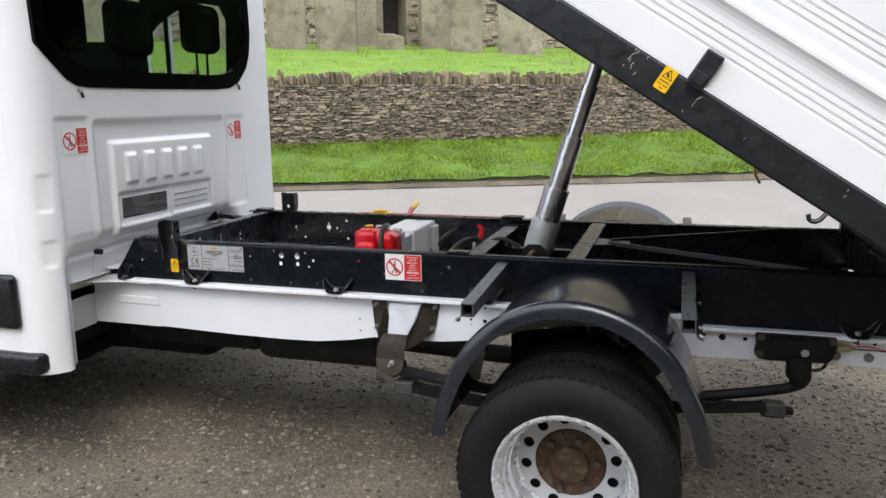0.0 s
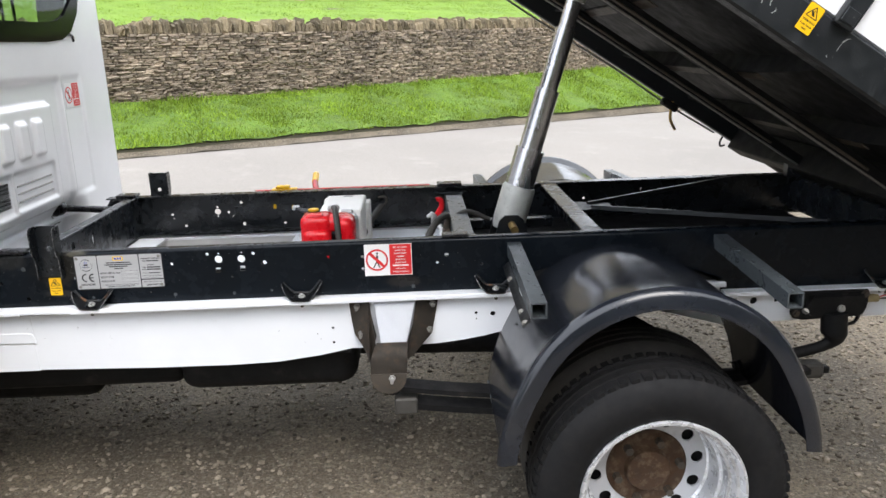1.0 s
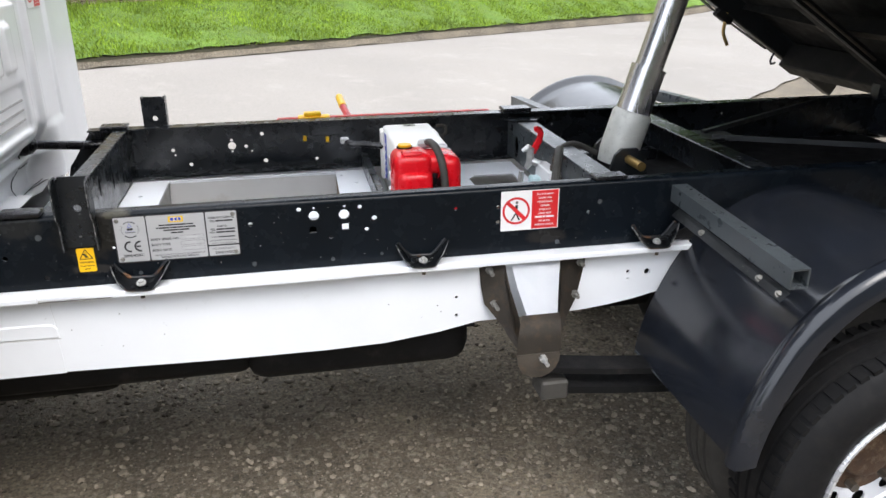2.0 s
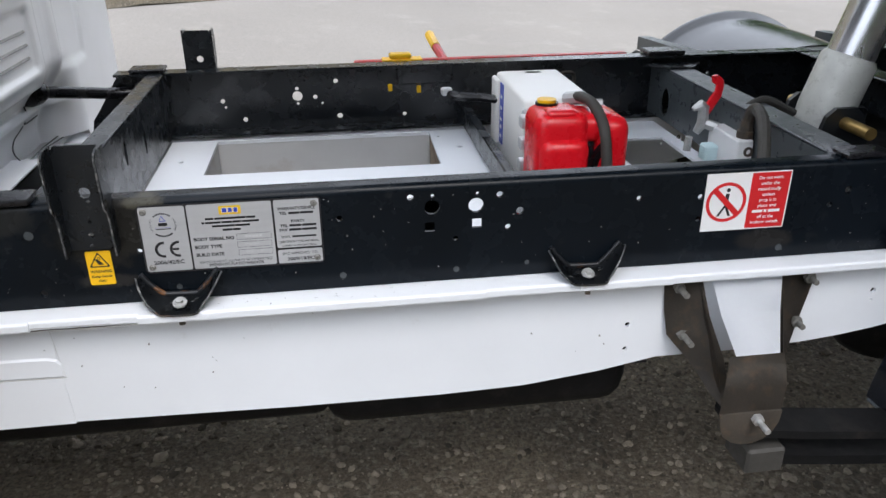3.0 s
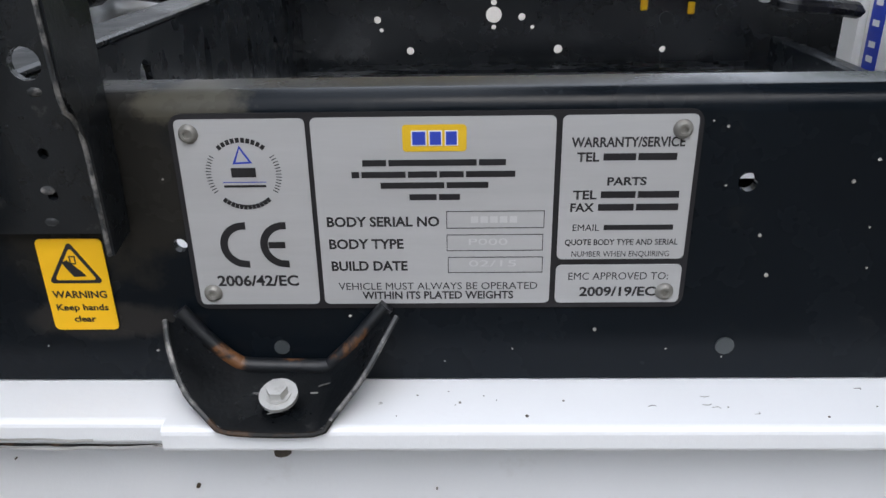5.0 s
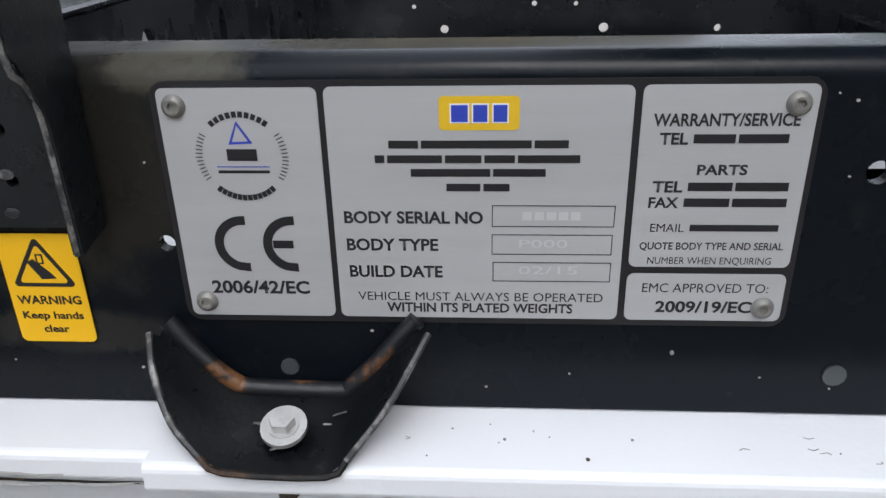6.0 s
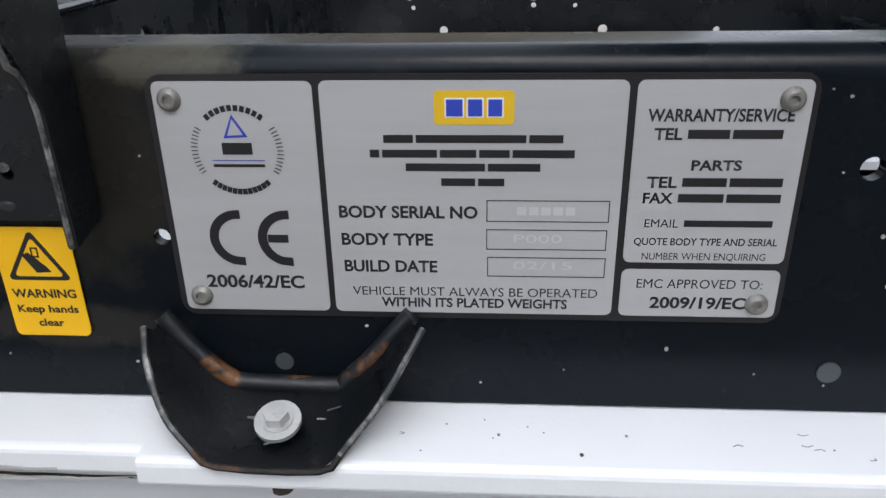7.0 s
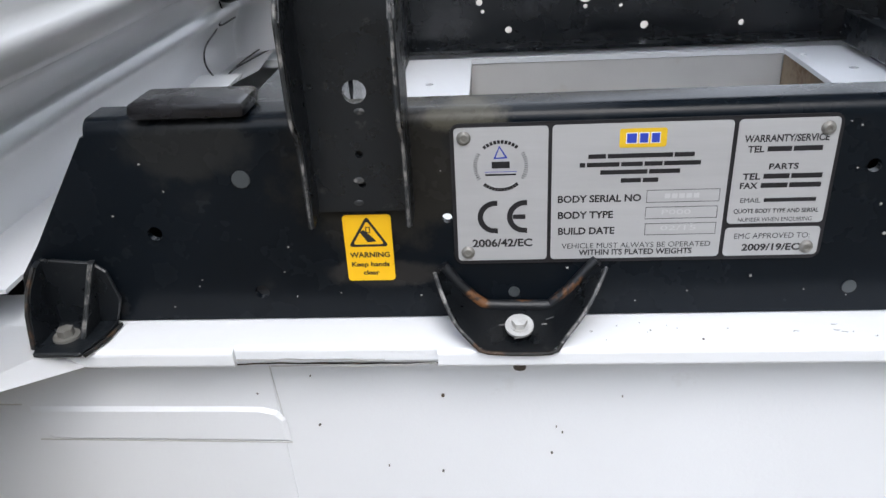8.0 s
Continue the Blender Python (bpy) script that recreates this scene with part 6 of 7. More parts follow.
tube(bm, smooth_path([(-0.425, YN + 0.02, 0.030), (-0.424, YN + 0.006, 0.0), (-0.430, YN + 0.0, -0.022), (-0.446, YN + 0.0, -0.030), (-0.458, YN + 0.0, -0.020)], 5), 0.006, 8)
tip_part("rope_hook", bm, BLACKWORN, "small black rope hook", smooth=True)
bm = bmesh.new()
tube(bm, smooth_path([(-0.40, YF - 0.05, 0.01), (-0.385, YF - 0.06, -0.03), (-0.36, YF - 0.06, -0.07), (-0.31, YF - 0.06, -0.10)], 5), 0.008, 8)
tip_part("far_latch", bm, BRASS, "brassy hanging latch", smooth=True)
bm = bmesh.new()
tube(bm, smooth_path([(-1.75, YF - 0.03, -0.004), (-1.2, YF - 0.035, -0.014), (-0.75, YF - 0.04, -0.008), (-0.42, YF - 0.05, -0.016), (-0.12, YF - 0.04, -0.006)], 6), 0.005, 6)
tip_part("wiring_cable", bm, RIVETMETAL, "pale cable along the far beam", smooth=True)
bm = bmesh.new()
box(bm, -0.45, -0.36, YF - 0.075, YF - 0.03, -0.03, 0.004, 0.006)
tip_part("latch_block", bm, UNDER, "dark latch block")
bm = bmesh.new()
tube(bm, smooth_path([(-0.075, YF - 0.05, 0.0), (-0.07, YF - 0.05, -0.03), (-0.055, YF - 0.05, -0.045), (-0.04, YF - 0.05, -0.03)], 5), 0.005, 6)
tip_part("rope_hook", bm, UNDER, "small dark hook", smooth=True)
bm = bmesh.new()
for k in range(26):
    # short wandering scrapes, mostly across the beam, some in clusters
    x = -1.95 + 1.75 * random.random() if k % 3 else -1.06 + 0.05 * random.random()
    z = 0.020 + 0.07 * random.random()
    l = 0.003 + 0.020 * random.random() ** 3
    a = math.pi / 2 + random.uniform(-0.9, 0.5)
    for q in range(3):
        w = 0.0006 + 0.0012 * random.random()
        c, sn = math.cos(a), math.sin(a)
        plate(bm, [(x - w * sn, z + w * c), (x + w * sn, z - w * c), (x + l * c + 0.5 * w * sn, z + l * sn - 0.5 * w * c), (x + l * c - 0.5 * w * sn, z + l * sn + 0.5 * w * c)], "y", YN - 0.0006, YN - 0.0001)
        x, z, a = x + l * c, z + l * sn, a + random.uniform(-0.6, 0.6)
        l *= 0.6
tagged(tip_part("paint_wear", bm, ZINC, "bare-metal scratches on the beam"), kind="stuff")

# ---- cab ----
CAB_Y0, CAB_Y1, CAB_X = MID - 0.905, MID + 0.905, -0.345
WIN = [(-0.345, 1.80), (-0.338, 1.668), (-0.300, 1.622), (-0.205, 1.538), (-0.150, 1.514), (-0.09, 1.508), (0.30, 1.506), (0.80, 1.508), (0.93, 1.517), (1.02, 1.548), (1.10, 1.620), (1.140, 1.700), (1.158, 1.80), (1.150, 2.10), (1.08, 2.17), (-0.23, 2.17), (-0.335, 2.10)]


def inside(poly, a, b):
    hit = False
    for i in range(len(poly)):
        (x0, z0), (x1, z1) = poly[i], poly[i - 1]
        if (z0 > b) != (z1 > b) and a < (x1 - x0) * (b - z0) / (z1 - z0) + x0:
            hit = not hit
    return hit


def panel_x(y, z):
    """The pressed rear panel: rounded corners, a sunk middle, a raised field with five flutes, folded foot."""
    x = CAB_X
    for d, r in ((y - CAB_Y0, 0.13), (CAB_Y1 - y, 0.05)):
        if d < r:
            x -= r - math.sqrt(max(0.0, r * r - (r - d) ** 2))
    x -= 0.016 * patch(y, z, -0.09, 0.86, 0.3, 1.355, 0.018)
    x -= 0.008 * patch(y, z, -0.30, -0.125, 0.88, 1.375, 0.014) + 0.008 * patch(y, z, 0.885, 1.06, 0.88, 1.36, 0.014)
    x += 0.022 * patch(y, z, 0.000, 0.745, 0.862, 1.268, 0.007)
    for c in (0.108, 0.234, 0.358, 0.482, 0.602):
        x += 0.013 * patch(y, z, c - 0.036, c + 0.036, 1.088, 1.215, 0.007)
    x -= 0.010 * patch(y, z, 0.015, 0.372, 0.905, 1.045, 0.009) + 0.010 * patch(y, z, 0.385, 0.70, 0.912, 1.045, 0.009)
    for z0, z1 in ((1.02, 1.16), (0.80, 0.90)):
        x -= 0.008 * patch(y, z, -0.385, -0.345, z0, z1, 0.010)
    x += 0.026 * (1 - smoothstep(0.794, 0.808, z)) * smoothstep(-0.30, -0.22, y) * (1 - smoothstep(0.86, 0.98, y))
    mid = smoothstep(-0.34, -0.22, y) * (1 - smoothstep(0.86, 0.98, y))
    x -= 0.095 * mid * (1 - smoothstep(0.74, 0.915, z))
    return x


bm = bmesh.new()
ys = [CAB_Y0 + 0.0002] + span(CAB_Y0 + 0.008, CAB_Y0 + 0.13, 0.01) + span(CAB_Y0 + 0.145, CAB_Y1 - 0.145, 0.0072) + span(CAB_Y1 - 0.13, CAB_Y1 - 0.004, 0.006) + [CAB_Y1 - 0.0002]
zs = span(0.36, 0.70, 0.03) + span(0.71, 1.40, 0.0072) + span(1.42, 2.30, 0.02)
grid = [[bm.verts.new((panel_x(y, z), y, z)) for y in ys] for z in zs]
for i in range(len(zs) - 1):
    for j in range(len(ys) - 1):
        yc, zc = 0.5 * (ys[j] + ys[j + 1]), 0.5 * (zs[i] + zs[i + 1])
        if inside(WIN, yc, zc):
            continue
        if zc < 0.70 and -0.245 < yc < 0.99:
            continue
        bm.faces.new((grid[i][j], grid[i][j + 1], grid[i + 1][j + 1], grid[i + 1][j]))
for v in [v for v in bm.verts if not v.link_faces]:
    bm.verts.remove(v)
cab = part("cab", bm, WHITE, truck, "white van cab back with pressed panel", smooth=True, angle=180)
XB = CAB_X - 0.1215
NEAR_GLAZING = [[(-1.9, 1.45), (-0.75, 1.45), (-0.75, 2.10), (-1.75, 2.10)]]
FAR_GLAZING = [[(-1.16, 1.56), (-1.03, 1.55), (-1.03, 1.915), (-1.07, 1.895), (-1.136, 1.831), (-1.17, 1.77)], [(-1.0, 1.55), (-0.62, 1.56), (-0.60, 1.90), (-0.64, 1.985), (-0.76, 2.006), (-0.94, 1.967), (-1.0, 1.935)],
               [(-1.78, 1.82), (-1.22, 1.80), (-1.19, 1.88), (-1.19, 2.10), (-1.70, 2.10)]]
# cab sides with window openings, front, roof, floor
for ya in (CAB_Y0, CAB_Y1 - 0.03):
    bm = bmesh.new()
    plate(bm, [(-2.3, 0.40), (XB, 0.36), (XB, 2.30), (-2.1, 2.30), (-2.3, 1.5)], "y", ya, ya + 0.03, NEAR_GLAZING if ya < 0 else FAR_GLAZING)
    part("cab_side", bm, WHITE, cab, "white cab side")
# dark linings inside the cab
for ya in (CAB_Y0 + 0.033, CAB_Y1 - 0.037):
    bm = bmesh.new()
    plate(bm, [(-2.26, 0.66), (XB - 0.02, 0.66), (XB - 0.02, 2.28), (-2.1, 2.28), (-2.26, 1.5)], "y", ya, ya + 0.004, NEAR_GLAZING if ya < 0 else FAR_GLAZING)
    part("door_lining", bm, DASH, cab, "dark cab lining")
bm = bmesh.new()
box(bm, -2.24, XB - 0.02, CAB_Y0 + 0.04, CAB_Y1 - 0.04, 2.285, 2.295)
part("roof_lining", bm, DASH, cab)
bm = bmesh.new()
plate(bm, [(CAB_Y0, 0.4), (CAB_Y1, 0.4), (CAB_Y1, 2.3), (CAB_Y0, 2.3)], "x", -2.3, -2.27, [[(CAB_Y0 + 0.12, 1.25), (CAB_Y1 - 0.12, 1.25), (CAB_Y1 - 0.15, 2.15), (CAB_Y0 + 0.15, 2.15)]])
part("cab_front", bm, WHITE, cab)
bm = bmesh.new()
box(bm, -2.3, CAB_X - 0.02, CAB_Y0 + 0.02, CAB_Y1 - 0.02, 2.30, 2.34, 0.015)
part("cab_roof", bm, WHITE, cab)
bm = bmesh.new()
box(bm, -2.26, -0.50, CAB_Y0 + 0.03, CAB_Y1 - 0.03, 0.60, 0.64)
box(bm, -2.2, -1.85, CAB_Y0 + 0.05, CAB_Y1 - 0.05, 0.9, 1.32, 0.05, 2)
part("cab_floor", bm, DASH, cab, "dark cab floor and dashboard")
bm = bmesh.new()
plate(bm, [(-0.235, 0.705), (-0.235, 0.735), (1.20, 0.735), (1.20, 0.705)], "x", -0.462, -0.456)
box(bm, -0.47, -0.366, -0.012, 0.66, 0.716, 0.720)
box(bm, -0.47, -0.40, -0.235, -0.013, 0.700, 0.704)
skin(bm, [[(-0.47, -0.23, 0.690), (-0.40, -0.13, 0.680), (-0.298, -0.046, 0.668)], [(-0.47, -0.02, 0.700), (-0.40, -0.012, 0.690), (-0.302, -0.020, 0.683)]], 0.003)
part("cab_sill", bm, WHITE, cab, "creased white sill flange")
bm = bmesh.new()
box(bm, -0.52, -0.50, CAB_Y0 + 0.04, -0.012, 0.46, 0.80)
part("inner_sill", bm, STAINEDWHITE, cab, "grubby white inner sill")
# crumpled white sheet and loose wires between the sill and the far rail
bm = bmesh.new()
sheet_rows = [[(-0.495, 0.66, 0.712), (-0.455, 0.665, 0.702), (-0.405, 0.675, 0.692)], [(-0.490, 0.80, 0.722), (-0.440, 0.785, 0.700), (-0.380, 0.80, 0.690)],
              [(-0.500, 0.92, 0.735), (-0.440, 0.90, 0.708), (-0.385, 0.90, 0.694)], [(-0.505, 1.05, 0.725), (-0.440, 1.00, 0.700), (-0.390, 1.02, 0.690)]]
skin(bm, sheet_rows, 0.003)
part("sill_sheet", bm, WHITE, cab, "bent white sheet behind the cab foot")
for pts in ([(-0.43, 0.735, 0.815), (-0.425, 0.745, 0.79), (-0.42, 0.735, 0.775), (-0.415, 0.66, 0.765), (-0.41, 0.63, 0.745), (-0.41, 0.66, 0.715), (-0.41, 0.70, 0.700)], [(-0.42, 0.77, 0.815), (-0.418, 0.772, 0.795), (-0.415, 0.74, 0.78), (-0.42, 0.84, 0.775)], [(-0.41, 0.70, 0.702), (-0.41, 0.80, 0.704), (-0.40, 0.92, 0.706)], [(-0.41, 0.77, 0.703), (-0.40, 0.86, 0.700), (-0.39, 0.94, 0.698)]):
    bm = bmesh.new()
    tube(bm, smooth_path(pts, 4), 0.0016, 5)
    part("loose_wire", bm, PLASTIC, cab, "thin dark wire", smooth=True)
# window seal and glass
cy, cz = 0.41, 1.82
bm = bmesh.new()
big = [(cy + (y - cy) * 1.022, cz + (z - cz) * 1.035) for y, z in WIN]
small = [(cy + (y - cy) * 0.945, cz + (z - cz) * (0.80 if z < cz else 0.90)) for y, z in WIN]
plate(bm, big, "x", CAB_X - 0.012, CAB_X + 0.004, [small])
seal = part("rear_window", bm, FRIT, cab, "black-edged tinted rear window")
bm = bmesh.new()
plate(bm, [(cy + (y - cy) * 0.985, cz + (z - cz) * 0.985) for y, z in WIN], "x", CAB_X - 0.006, CAB_X - 0.002)
glass = part("pane", bm, GLASS, seal, "tinted glass pane")
glass.visible_shadow = False
for y, z in ((-0.155, 1.478), (1.017, 1.520)):
    bm = bmesh.new()
    tube(bm, [(CAB_X, y, z + 0.012), (CAB_X + 0.012, y, z), (CAB_X + 0.010, y + 0.01, z - 0.02)], 0.006, 6)
    part("seal_tail", bm, PLASTIC, seal)
# ventilation grilles
for y0, y1, z0, z1, open_ in ((0.030, 0.362, 0.918, 1.034, False), (0.398, 0.690, 0.924, 1.034, True)):
    bm = bmesh.new()
    plate(bm, rrect(y0, y1, z0, z1, 0.014), "x", CAB_X - 0.022, CAB_X - 0.006, [rrect(y0 + 0.010, y1 - 0.010, z0 + 0.010, z1 - 0.010, 0.010)])
    plate(bm, rrect(y0 + 0.008, y1 - 0.008, z0 + 0.008, z1 - 0.008, 0.010), "x", CAB_X - 0.026, CAB_X - 0.022)
    vent = part("vent_grille", bm, UNDER, cab, "black rectangular vent grille")
    rows = 3 if open_ else 7
    for k in range(rows):
        z = z0 + 0.014 + (z1 - z0 - 0.026) * (k + 0.5) / rows
        b = bmesh.new()
        h = (z1 - z0) / rows
        plate(b, [(CAB_X - 0.020, z + h * 0.32), (CAB_X - 0.017, z + h * 0.36), (CAB_X - 0.001, z - h * 0.30), (CAB_X - 0.004, z - h * 0.36)], "y", y0 + 0.012, y1 - 0.012) if open_ else box(b, CAB_X - 0.02, CAB_X - 0.004, y0 + 0.012, y1 - 0.012, z - 0.0056, z + 0.0056)
        part("slat", b, RIVETMETAL if open_ else UNDER, vent, "grey flap" if open_ else "")
# cab stickers face the body
walk_sticker(cab, Matrix.Translation((CAB_X - 0.0065, -0.262, 1.233)) @ Matrix.Rotation(radians(90), 4, "Z"), 0.142, 0.104)
walk_sticker(cab, Matrix.Translation((CAB_X - 0.0065, 0.905, 1.236)) @ Matrix.Rotation(radians(90), 4, "Z"), 0.135, 0.098)
bm = bmesh.new()
plate(bm, circle(-0.12, 0.815, 0.012, 14), "x", -0.372, -0.343)
part("grommet", bm, PLASTIC, cab)
# rubber bumper stay between cab and subframe
bm = bmesh.new()
tube(bm, [(-0.435, 0.785, 0.846), (-0.422, 0.792, 0.844), (-0.408, 0.800, 0.841), (-0.392, 0.815, 0.837), (-0.384, 0.824, 0.834)], [0.026, 0.035, 0.036, 0.029, 0.018], 18)
tube(bm, [(-0.388, 0.82, 0.835), (-0.275, 0.925, 0.803), (-0.195, 0.940, 0.798)], 0.0145, 12)
part("cab_stay", bm, PLASTIC, truck, "black stay rod with a rubber ball", smooth=True)
# side moulding and lower trim
bm = bmesh.new()
box(bm, -2.0, -0.485, CAB_Y0 - 0.028, CAB_Y0 + 0.002, 0.555, 0.775, 0.02, 3)
part("side_moulding", bm, PLASTIC, cab, "black plastic side moulding", smooth=True)
bm = bmesh.new()
box(bm, -2.0, -0.40, CAB_Y0 - 0.035, CAB_Y0 + 0.05, 0.37, 0.455, 0.02, 3)
part("sill_step", bm, PLASTIC, cab, "black sill step", smooth=True)
bm = bmesh.new()
box(bm, -2.2, -0.52, CAB_Y0 + 0.05, CAB_Y1 - 0.05, 0.40, 0.45)
part("under_cab", bm, UNDER, truck, "black cab underside")
# three unseen boxes, added under the truck to keep light off the ground
bm = bmesh.new()
box(bm, -2.05, -0.75, -0.02, 0.98, 0.19, 0.41, 0.05, 2)
part("engine_tray", bm, UNDER, truck, "unseen black engine block shape under the cab, added to cut light", smooth=True)
bm = bmesh.new()
box(bm, -0.76, -0.10, 0.26, 0.72, 0.23, 0.46, 0.06, 3)
part("gearbox", bm, UNDER, truck, "unseen black casing added to cut light under the truck", smooth=True)
bm = bmesh.new()
box(bm, -0.60, 0.95, 0.60, 0.96, 0.28, 0.44, 0.04, 2)
part("underbody_shield", bm, UNDER, truck, "unseen black underbody block added to cut light", smooth=True)
for sx in (-1.62,):
    for ya, yb in ((CAB_Y0 - 0.0, CAB_Y0 + 0.2), (CAB_Y1 - 0.2, CAB_Y1)):
        bm = bmesh.new()
        tube(bm, [(sx, ya, 0.29), (sx, yb, 0.29)], 0.335, 40)
        part("front_tyre", bm, RUBBER, truck, "front tyre", smooth=True)
# seats
for y, w, up_by in ((0.09, 0.50, 0.0), (0.557, 0.42, 0.0), (1.16, 0.48, 0.045)):
    bm = bmesh.new()
    box(bm, -1.15, -0.66, y - w / 2, y + w / 2, 0.95, 1.08, 0.05, 3)
    box(bm, -0.74, -0.62, y - w / 2, y + w / 2, 1.05, 1.58, 0.05, 3)
    seat = part("cab_seat", bm, FABRIC, cab, "dark fabric cab seat", smooth=True)
    bm = bmesh.new()
    box(bm, -0.71, -0.59, y - 0.142, y + 0.142, 1.66 + up_by, 1.93 + up_by, 0.055, 4)
    part("headrest", bm, FABRIC, seat, smooth=True)
    bm = bmesh.new()
    for dy in (-0.05, 0.05):
        tube(bm, [(-0.65, y + dy, 1.56), (-0.65, y + dy, 1.68 + up_by)], 0.007, 8)
    part("headrest_post", bm, FABRIC, seat)

# ---- dry stone wall along the churchyard ----
wall = tagged(new("wall_churchyard"), "weathered dry stone churchyard wall with upright coping stones", "wall", kind="structure")
rng = np.random.RandomState(5)
WS0, WS1, THICK = -6.0, 24.0, 0.34
bm = bmesh.new()


def slab(bm, s0, s1, n0, n1, z0, z1, jit=0.0):
    vs = []
    for z in (z0, z1):
        for s, n in ((s0, n0), (s1, n0), (s1, n1), (s0, n1)):
            j = rng.uniform(-jit, jit, 3) if jit else (0, 0, 0)
            vs.append(bm.verts.new(place(s + j[0], n + j[1], z + j[2])))
    for q in ((3, 2, 1, 0), (4, 5, 6, 7), (0, 1, 5, 4), (1, 2, 6, 5), (2, 3, 7, 6), (3, 0, 4, 7)):
        bm.faces.new([vs[i] for i in q])


slab(bm, WS0, WS1, WALL_N + 0.045, WALL_N + THICK, 0.35, WALL_TOP + 0.02)
core = part("hearting", bm, WALLCORE, wall, "dark wall core between the stones")

# stone shapes: rough blocks with worn corners, one metre in size
shapes = []
for k in range(8):
    b = bmesh.new()
    box(b, -0.5, 0.5, -0.5, 0.5, -0.5, 0.5, 0.14)
    for v in b.verts:
        v.co += Vector(rng.uniform(-0.085, 0.085, 3))
    shapes.append(mesh_from("stone", b, WALLSTONE))
cops = []
for k in range(6):
    b = bmesh.new()
    box(b, -0.5, 0.5, -0.5, 0.5, -0.5, 0.5, 0.16)
    for v in b.verts:
        v.co += Vector(rng.uniform(-0.10, 0.10, 3))
        if v.co.z > 0.2:
            v.co.x *= 0.75
    cops.append(mesh_from("coping_stone", b, COPING))
TURN40 = Matrix.Rotation(ROAD, 4, "Z")
single, joined = [], []
z = WALL_BASE - 0.10
while z < WALL_TOP:
    h = rng.uniform(0.018, 0.042)
    s = WS0 + rng.uniform(0, 0.2)
    while s < WS1:
        l = rng.uniform(0.05, 0.20) * (0.85 + 6 * (h - 0.018))
        d = rng.uniform(0.10, 0.14)
        out = rng.uniform(-0.022, 0.020)
        m = Matrix.Translation(place(s + l / 2, WALL_N + d / 2 + out, z + h / 2)) @ TURN40 @ Matrix.Rotation(rng.uniform(-0.07, 0.07), 4, "Y") @ Matrix.Diagonal((l - 0.006, d, h * rng.uniform(0.72, 1.08), 1))
        (single if 2.4 < s < 5.2 and z > WALL_BASE and len(single) < 300 else joined).append((rng.randint(8), m))
        s += l
    z += h


def join(name, items, meshes, mat, parent, label):
    data = [(np.array([v.co[:] for v in me.vertices]), [tuple(p.vertices) for p in me.polygons]) for me in meshes]
    verts, faces = [], []
    for k, m in items:
        co, fs = data[k]
        mm = np.array(m)
        base = len(verts)
        verts.extend((co @ mm[:3, :3].T + mm[:3, 3]).tolist())
        faces.extend(tuple(base + i for i in f) for f in fs)
    me = bpy.data.meshes.new(name)
    me.from_pydata(verts, [], faces)
    me.materials.append(mat)
    ob = new(name, me)
    ob.parent = parent
    return tagged(ob, label, kind="stuff")


join("wall_stones", joined, shapes, WALLSTONE, wall, "flat courses of weathered limestone")
cop_single, cop_joined = [], []
s = WS0
while s < WS1:
    w = rng.uniform(0.035, 0.085)
    h = rng.uniform(0.11, 0.23)
    m = Matrix.Translation(place(s + w / 2, WALL_N + THICK / 2, WALL_TOP + h / 2 - 0.02)) @ TURN40 @ Matrix.Rotation(rng.uniform(-0.22, 0.22), 4, "Y") @ Matrix.Rotation(rng.uniform(-0.08, 0.08), 4, "X") @ Matrix.Diagonal((w, THICK * rng.uniform(0.8, 1.05), h, 1))
    (cop_single if 1.5 < s < 9 else cop_joined).append((rng.randint(6), m))
    s += w * rng.uniform(0.85, 1.05)
join("coping_stones", cop_joined, cops, COPING, wall, "upright rough coping stones")

# ---- churchyard: gravestones and the church behind ----
def gravestone(s, n, w, h, shape, lean=0.0, yaw=0.0):
    if shape == "round":
        top = [(w / 2 * math.cos(radians(a)), h - w / 2 * 0.6 + w / 2 * 0.6 * math.sin(radians(a))) for a in range(0, 181, 15)]
    elif shape == "shoulder":
        top = [(w / 2, h * 0.80), (w * 0.36, h * 0.82)] + [(w * 0.36 * math.cos(radians(a)), h * 0.84 + 0.16 * h * math.sin(radians(a))) for a in range(0, 181, 20)] + [(-w * 0.36, h * 0.82), (-w / 2, h * 0.80)]
    else:
        top = [(w / 2, h * 0.86), (w * 0.1, h), (-w * 0.1, h), (-w / 2, h * 0.9)]
    bm = bmesh.new()
    plate(bm, [(-w / 2, -0.15), (w / 2, -0.15)] + top, "y", -0.05, 0.05)
    bmesh.ops.bevel(bm, geom=[e for e in bm.edges if e.is_boundary or e.calc_face_angle(0) > 0.8], offset=0.012, segments=1, affect="EDGES")
    bm.transform(Matrix.Translation(place(s, n, land_z(s, n))) @ Matrix.Rotation(ROAD + yaw, 4, "Z") @ Matrix.Rotation(lean, 4, "X") @ Matrix.Rotation(lean * 0.6, 4, "Y"))
    ob = part("gravestone", bm, GRAVESTONE)
    return tagged(ob, "grey-brown lichened gravestone standing in grass", "gravestone", "churchyard gravestones")


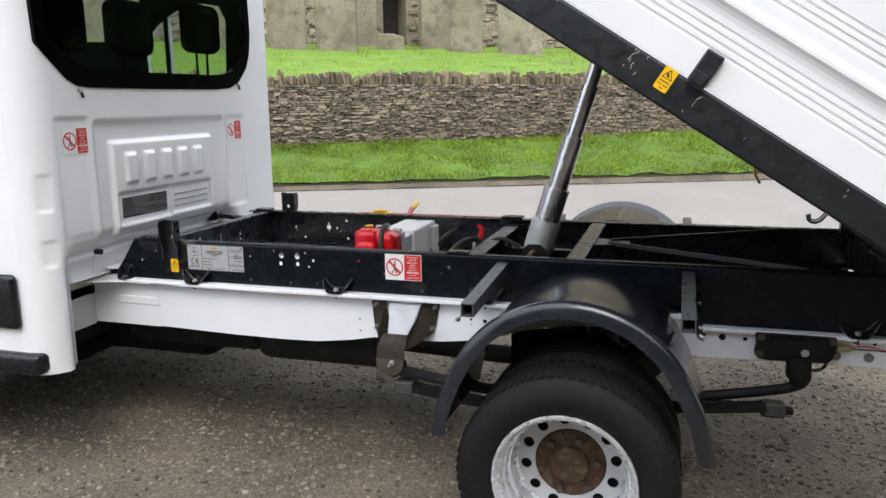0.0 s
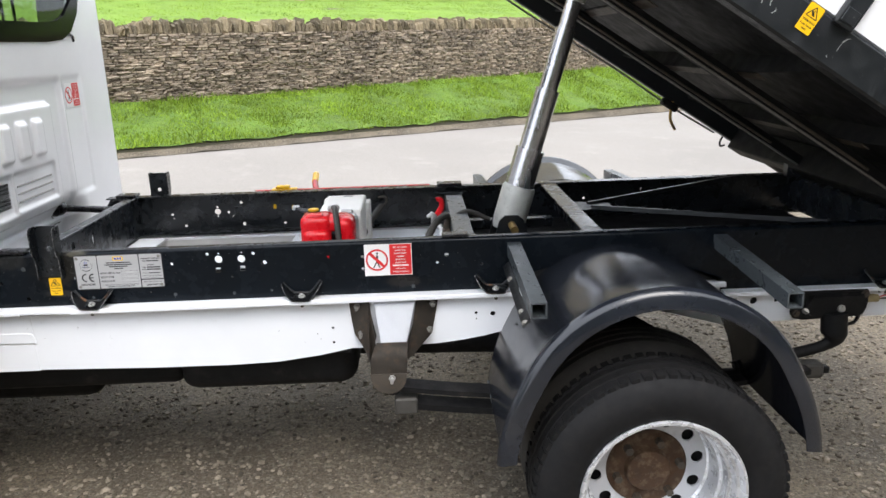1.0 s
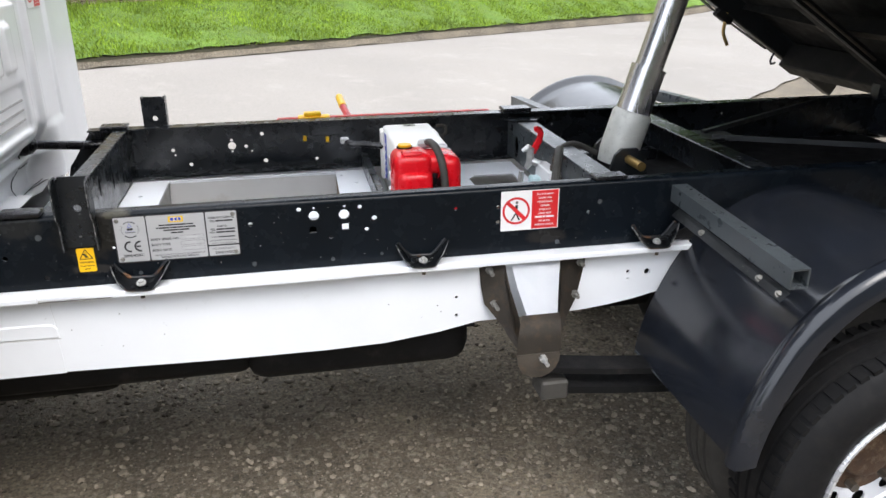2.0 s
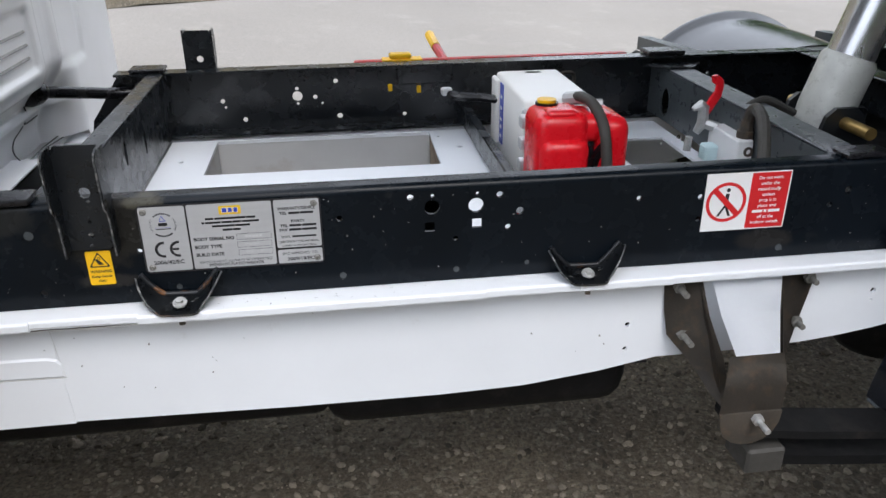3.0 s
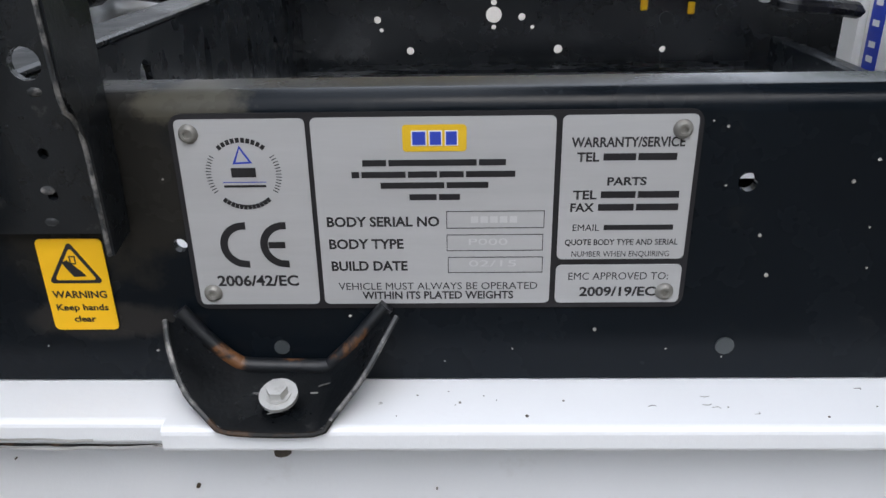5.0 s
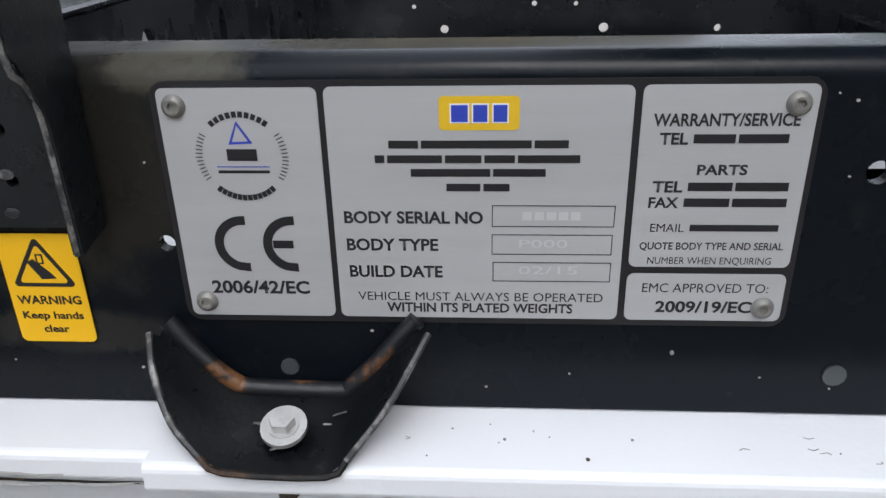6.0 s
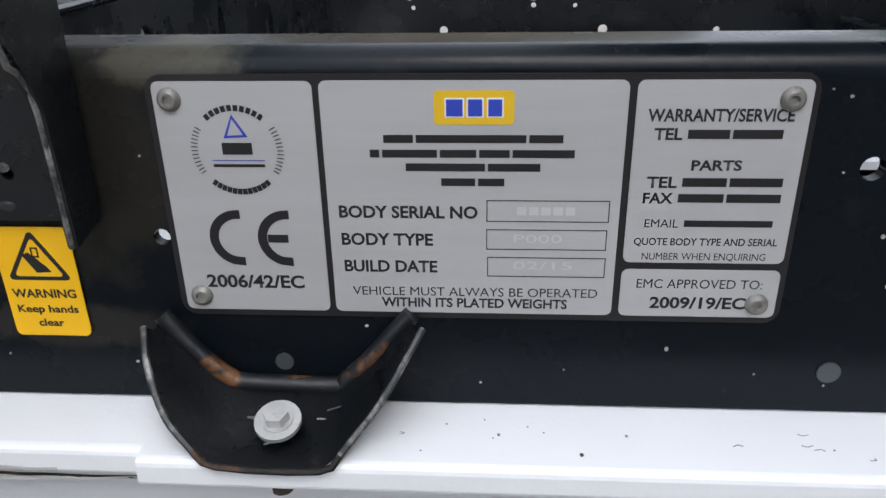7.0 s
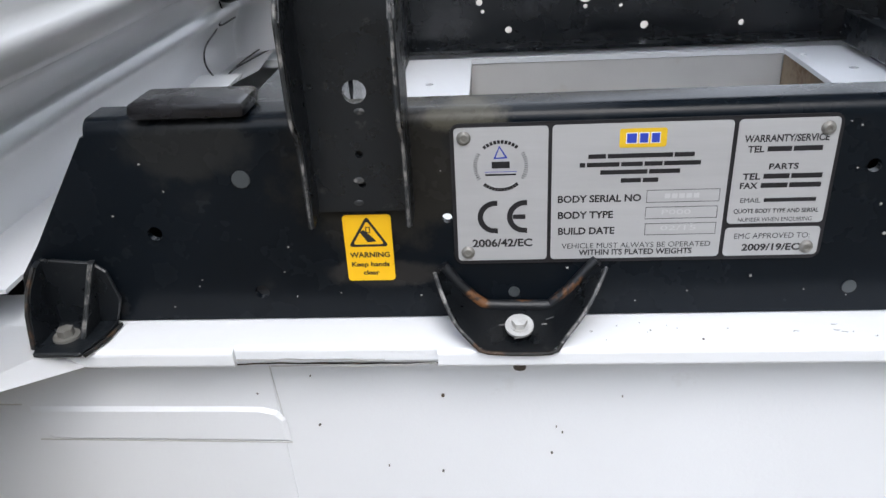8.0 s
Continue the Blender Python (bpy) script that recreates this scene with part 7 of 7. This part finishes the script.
for s, n, w, h, shape, lean, yaw in ((3.75, 15.7, 0.95, 1.75, "shoulder", 0.03, -0.5), (4.95, 15.6, 1.00, 1.90, "round", -0.03, -0.4), (6.55, 16.2, 0.70, 0.42, "flat", 0.12, -0.3), (8.45, 15.6, 0.85, 1.45, "round", 0.05, -0.3),
                                     (8.1, 16.6, 0.95, 1.9, "flat", 0.0, -0.3), (9.75, 15.0, 1.15, 1.65, "flat", -0.05, -0.4), (2.2, 15.8, 0.8, 1.4, "round", 0.06, -0.4), (12.2, 15.4, 0.8, 1.3, "round", -0.06, -0.3), (14.5, 15.9, 0.9, 1.5, "shoulder", 0.05, -0.2)):
    gravestone(s, n, w, h, shape, lean, yaw)

church = tagged(new("church"), "old rubble-stone church with buttresses behind the gravestones", "church")
bm = bmesh.new()
CN = 18.2
lz = land_z(5, CN)
plate(bm, [(-14, lz - 0.6), (26, lz - 0.6), (26, lz + 7), (-14, lz + 7)], "y", 0.0, 0.7, [[(7.05, lz - 0.2), (7.75, lz - 0.2), (7.75, lz + 1.5), (7.4, lz + 2.1), (7.05, lz + 1.5)]])
bm.transform(TURN40 @ Matrix.Translation((0, CN, 0)))
part("church_wall", bm, CHURCH, church, "coursed rubble church wall with an arched doorway")
bm = bmesh.new()
plate(bm, [(6.9, lz - 0.2), (7.9, lz - 0.2), (7.9, lz + 2.2), (6.9, lz + 2.2)], "y", 0.72, 0.78)
bm.transform(TURN40 @ Matrix.Translation((0, CN, 0)))
part("church_door", bm, DARKDOOR, church, "dark recessed doorway")
for s0, w in ((2.3, 0.5), (6.05, 0.55), (8.1, 0.9), (11.0, 0.6), (15.0, 0.6)):
    bm = bmesh.new()
    plate(bm, [(-0.75, lz - 0.5), (0.02, lz - 0.5), (0.02, lz + 3.6), (-0.40, lz + 2.6), (-0.75, lz + 1.9)], "x", s0, s0 + w)
    bm.transform(TURN40 @ Matrix.Translation((0, CN, 0)))
    part("buttress", bm, CHURCH, church, "stepped stone buttress")
bm = bmesh.new()
plate(bm, [(-14, lz + 7.0), (26, lz + 7.0), (26, lz + 7.2), (-14, lz + 7.2)], "y", -0.3, 5)
bm.transform(TURN40 @ Matrix.Translation((0, CN, 0)))
part("roof_edge", bm, CHURCH, church)
# rubble stones standing proud of the church wall
rub = []
for k in range(1500):
    s, zz = rng.uniform(0, 15), lz + rng.uniform(0, 2.4)
    if 6.9 < s < 7.9:
        continue
    rub.append((rng.randint(8), Matrix.Translation(place(s, CN - 0.01, zz)) @ TURN40 @ Matrix.Diagonal((rng.uniform(0.12, 0.42), 0.10, rng.uniform(0.06, 0.18), 1))))
join("rubble", rub, shapes, CHURCH, church, "uneven rubble stones in the wall")

# far hedge beyond the lane, seen through the cab glass
def hedge(name, s0, s1, n0, n1, h, count, seed, leaf=0.09, label="leafy green hedge beside the lane", kind_of="hedge"):
    r2 = np.random.RandomState(seed)
    verts, faces = [], []
    for i in range(count):
        s, n, zz = r2.uniform(s0, s1), r2.uniform(n0, n1), h * r2.rand() ** 0.7
        p = place(s, n, land_z(s, n) + zz * (0.8 + 0.3 * math.sin(s * 1.7)))
        a, b, c = (Vector(r2.normal(size=3)) * leaf for _ in range(3))
        k = len(verts)
        verts += [(p + a)[:], (p + b)[:], (p + c)[:]]
        faces.append((k, k + 1, k + 2))
    me = bpy.data.meshes.new(name)
    me.from_pydata(verts, [], faces)
    me.materials.append(LEAF)
    return tagged(new(name, me), label, kind_of, kind="stuff")


hedge("hedge", -30, -9, 3.0, 5.0, 2.6, 14000, 21)
# trees down the lane, mirrored in the cab glass and the ram
hedge("far_trees", 27, 110, 8.2, 13.5, 7.5, 22000, 29, 0.26, "dark leafy trees down the lane", "trees")

# tall unseen hedge added to block light and darken cab glass and paint reflections
bm = bmesh.new()
vs = []
for z in (-0.1, 4.9):
    for s, n in ((-22, -8.7), (20, -8.7), (20, -9.9), (-22, -9.9)):
        vs.append(bm.verts.new(place(s, n, z)))
for q in ((3, 2, 1, 0), (4, 5, 6, 7), (0, 1, 5, 4), (1, 2, 6, 5), (2, 3, 7, 6), (3, 0, 4, 7)):
    bm.faces.new([vs[i] for i in q])
yard = part("hedge_core", bm, WALLCORE)
tagged(yard, "solid dark core added inside the unseen hedge to block light", "hedge", kind="stuff")
hedge("yard_hedge", -22, 20, -10.2, -8.4, 6.0, 64000, 23)

# single stones, last
for k, m in single:
    ob = bpy.data.objects.new("stone", shapes[k])
    scene.collection.objects.link(ob)
    ob.parent = wall
    ob.matrix_basis = m
for k, m in cop_single:
    ob = bpy.data.objects.new("coping_stone", cops[k])
    scene.collection.objects.link(ob)
    ob.parent = wall
    ob.matrix_basis = m
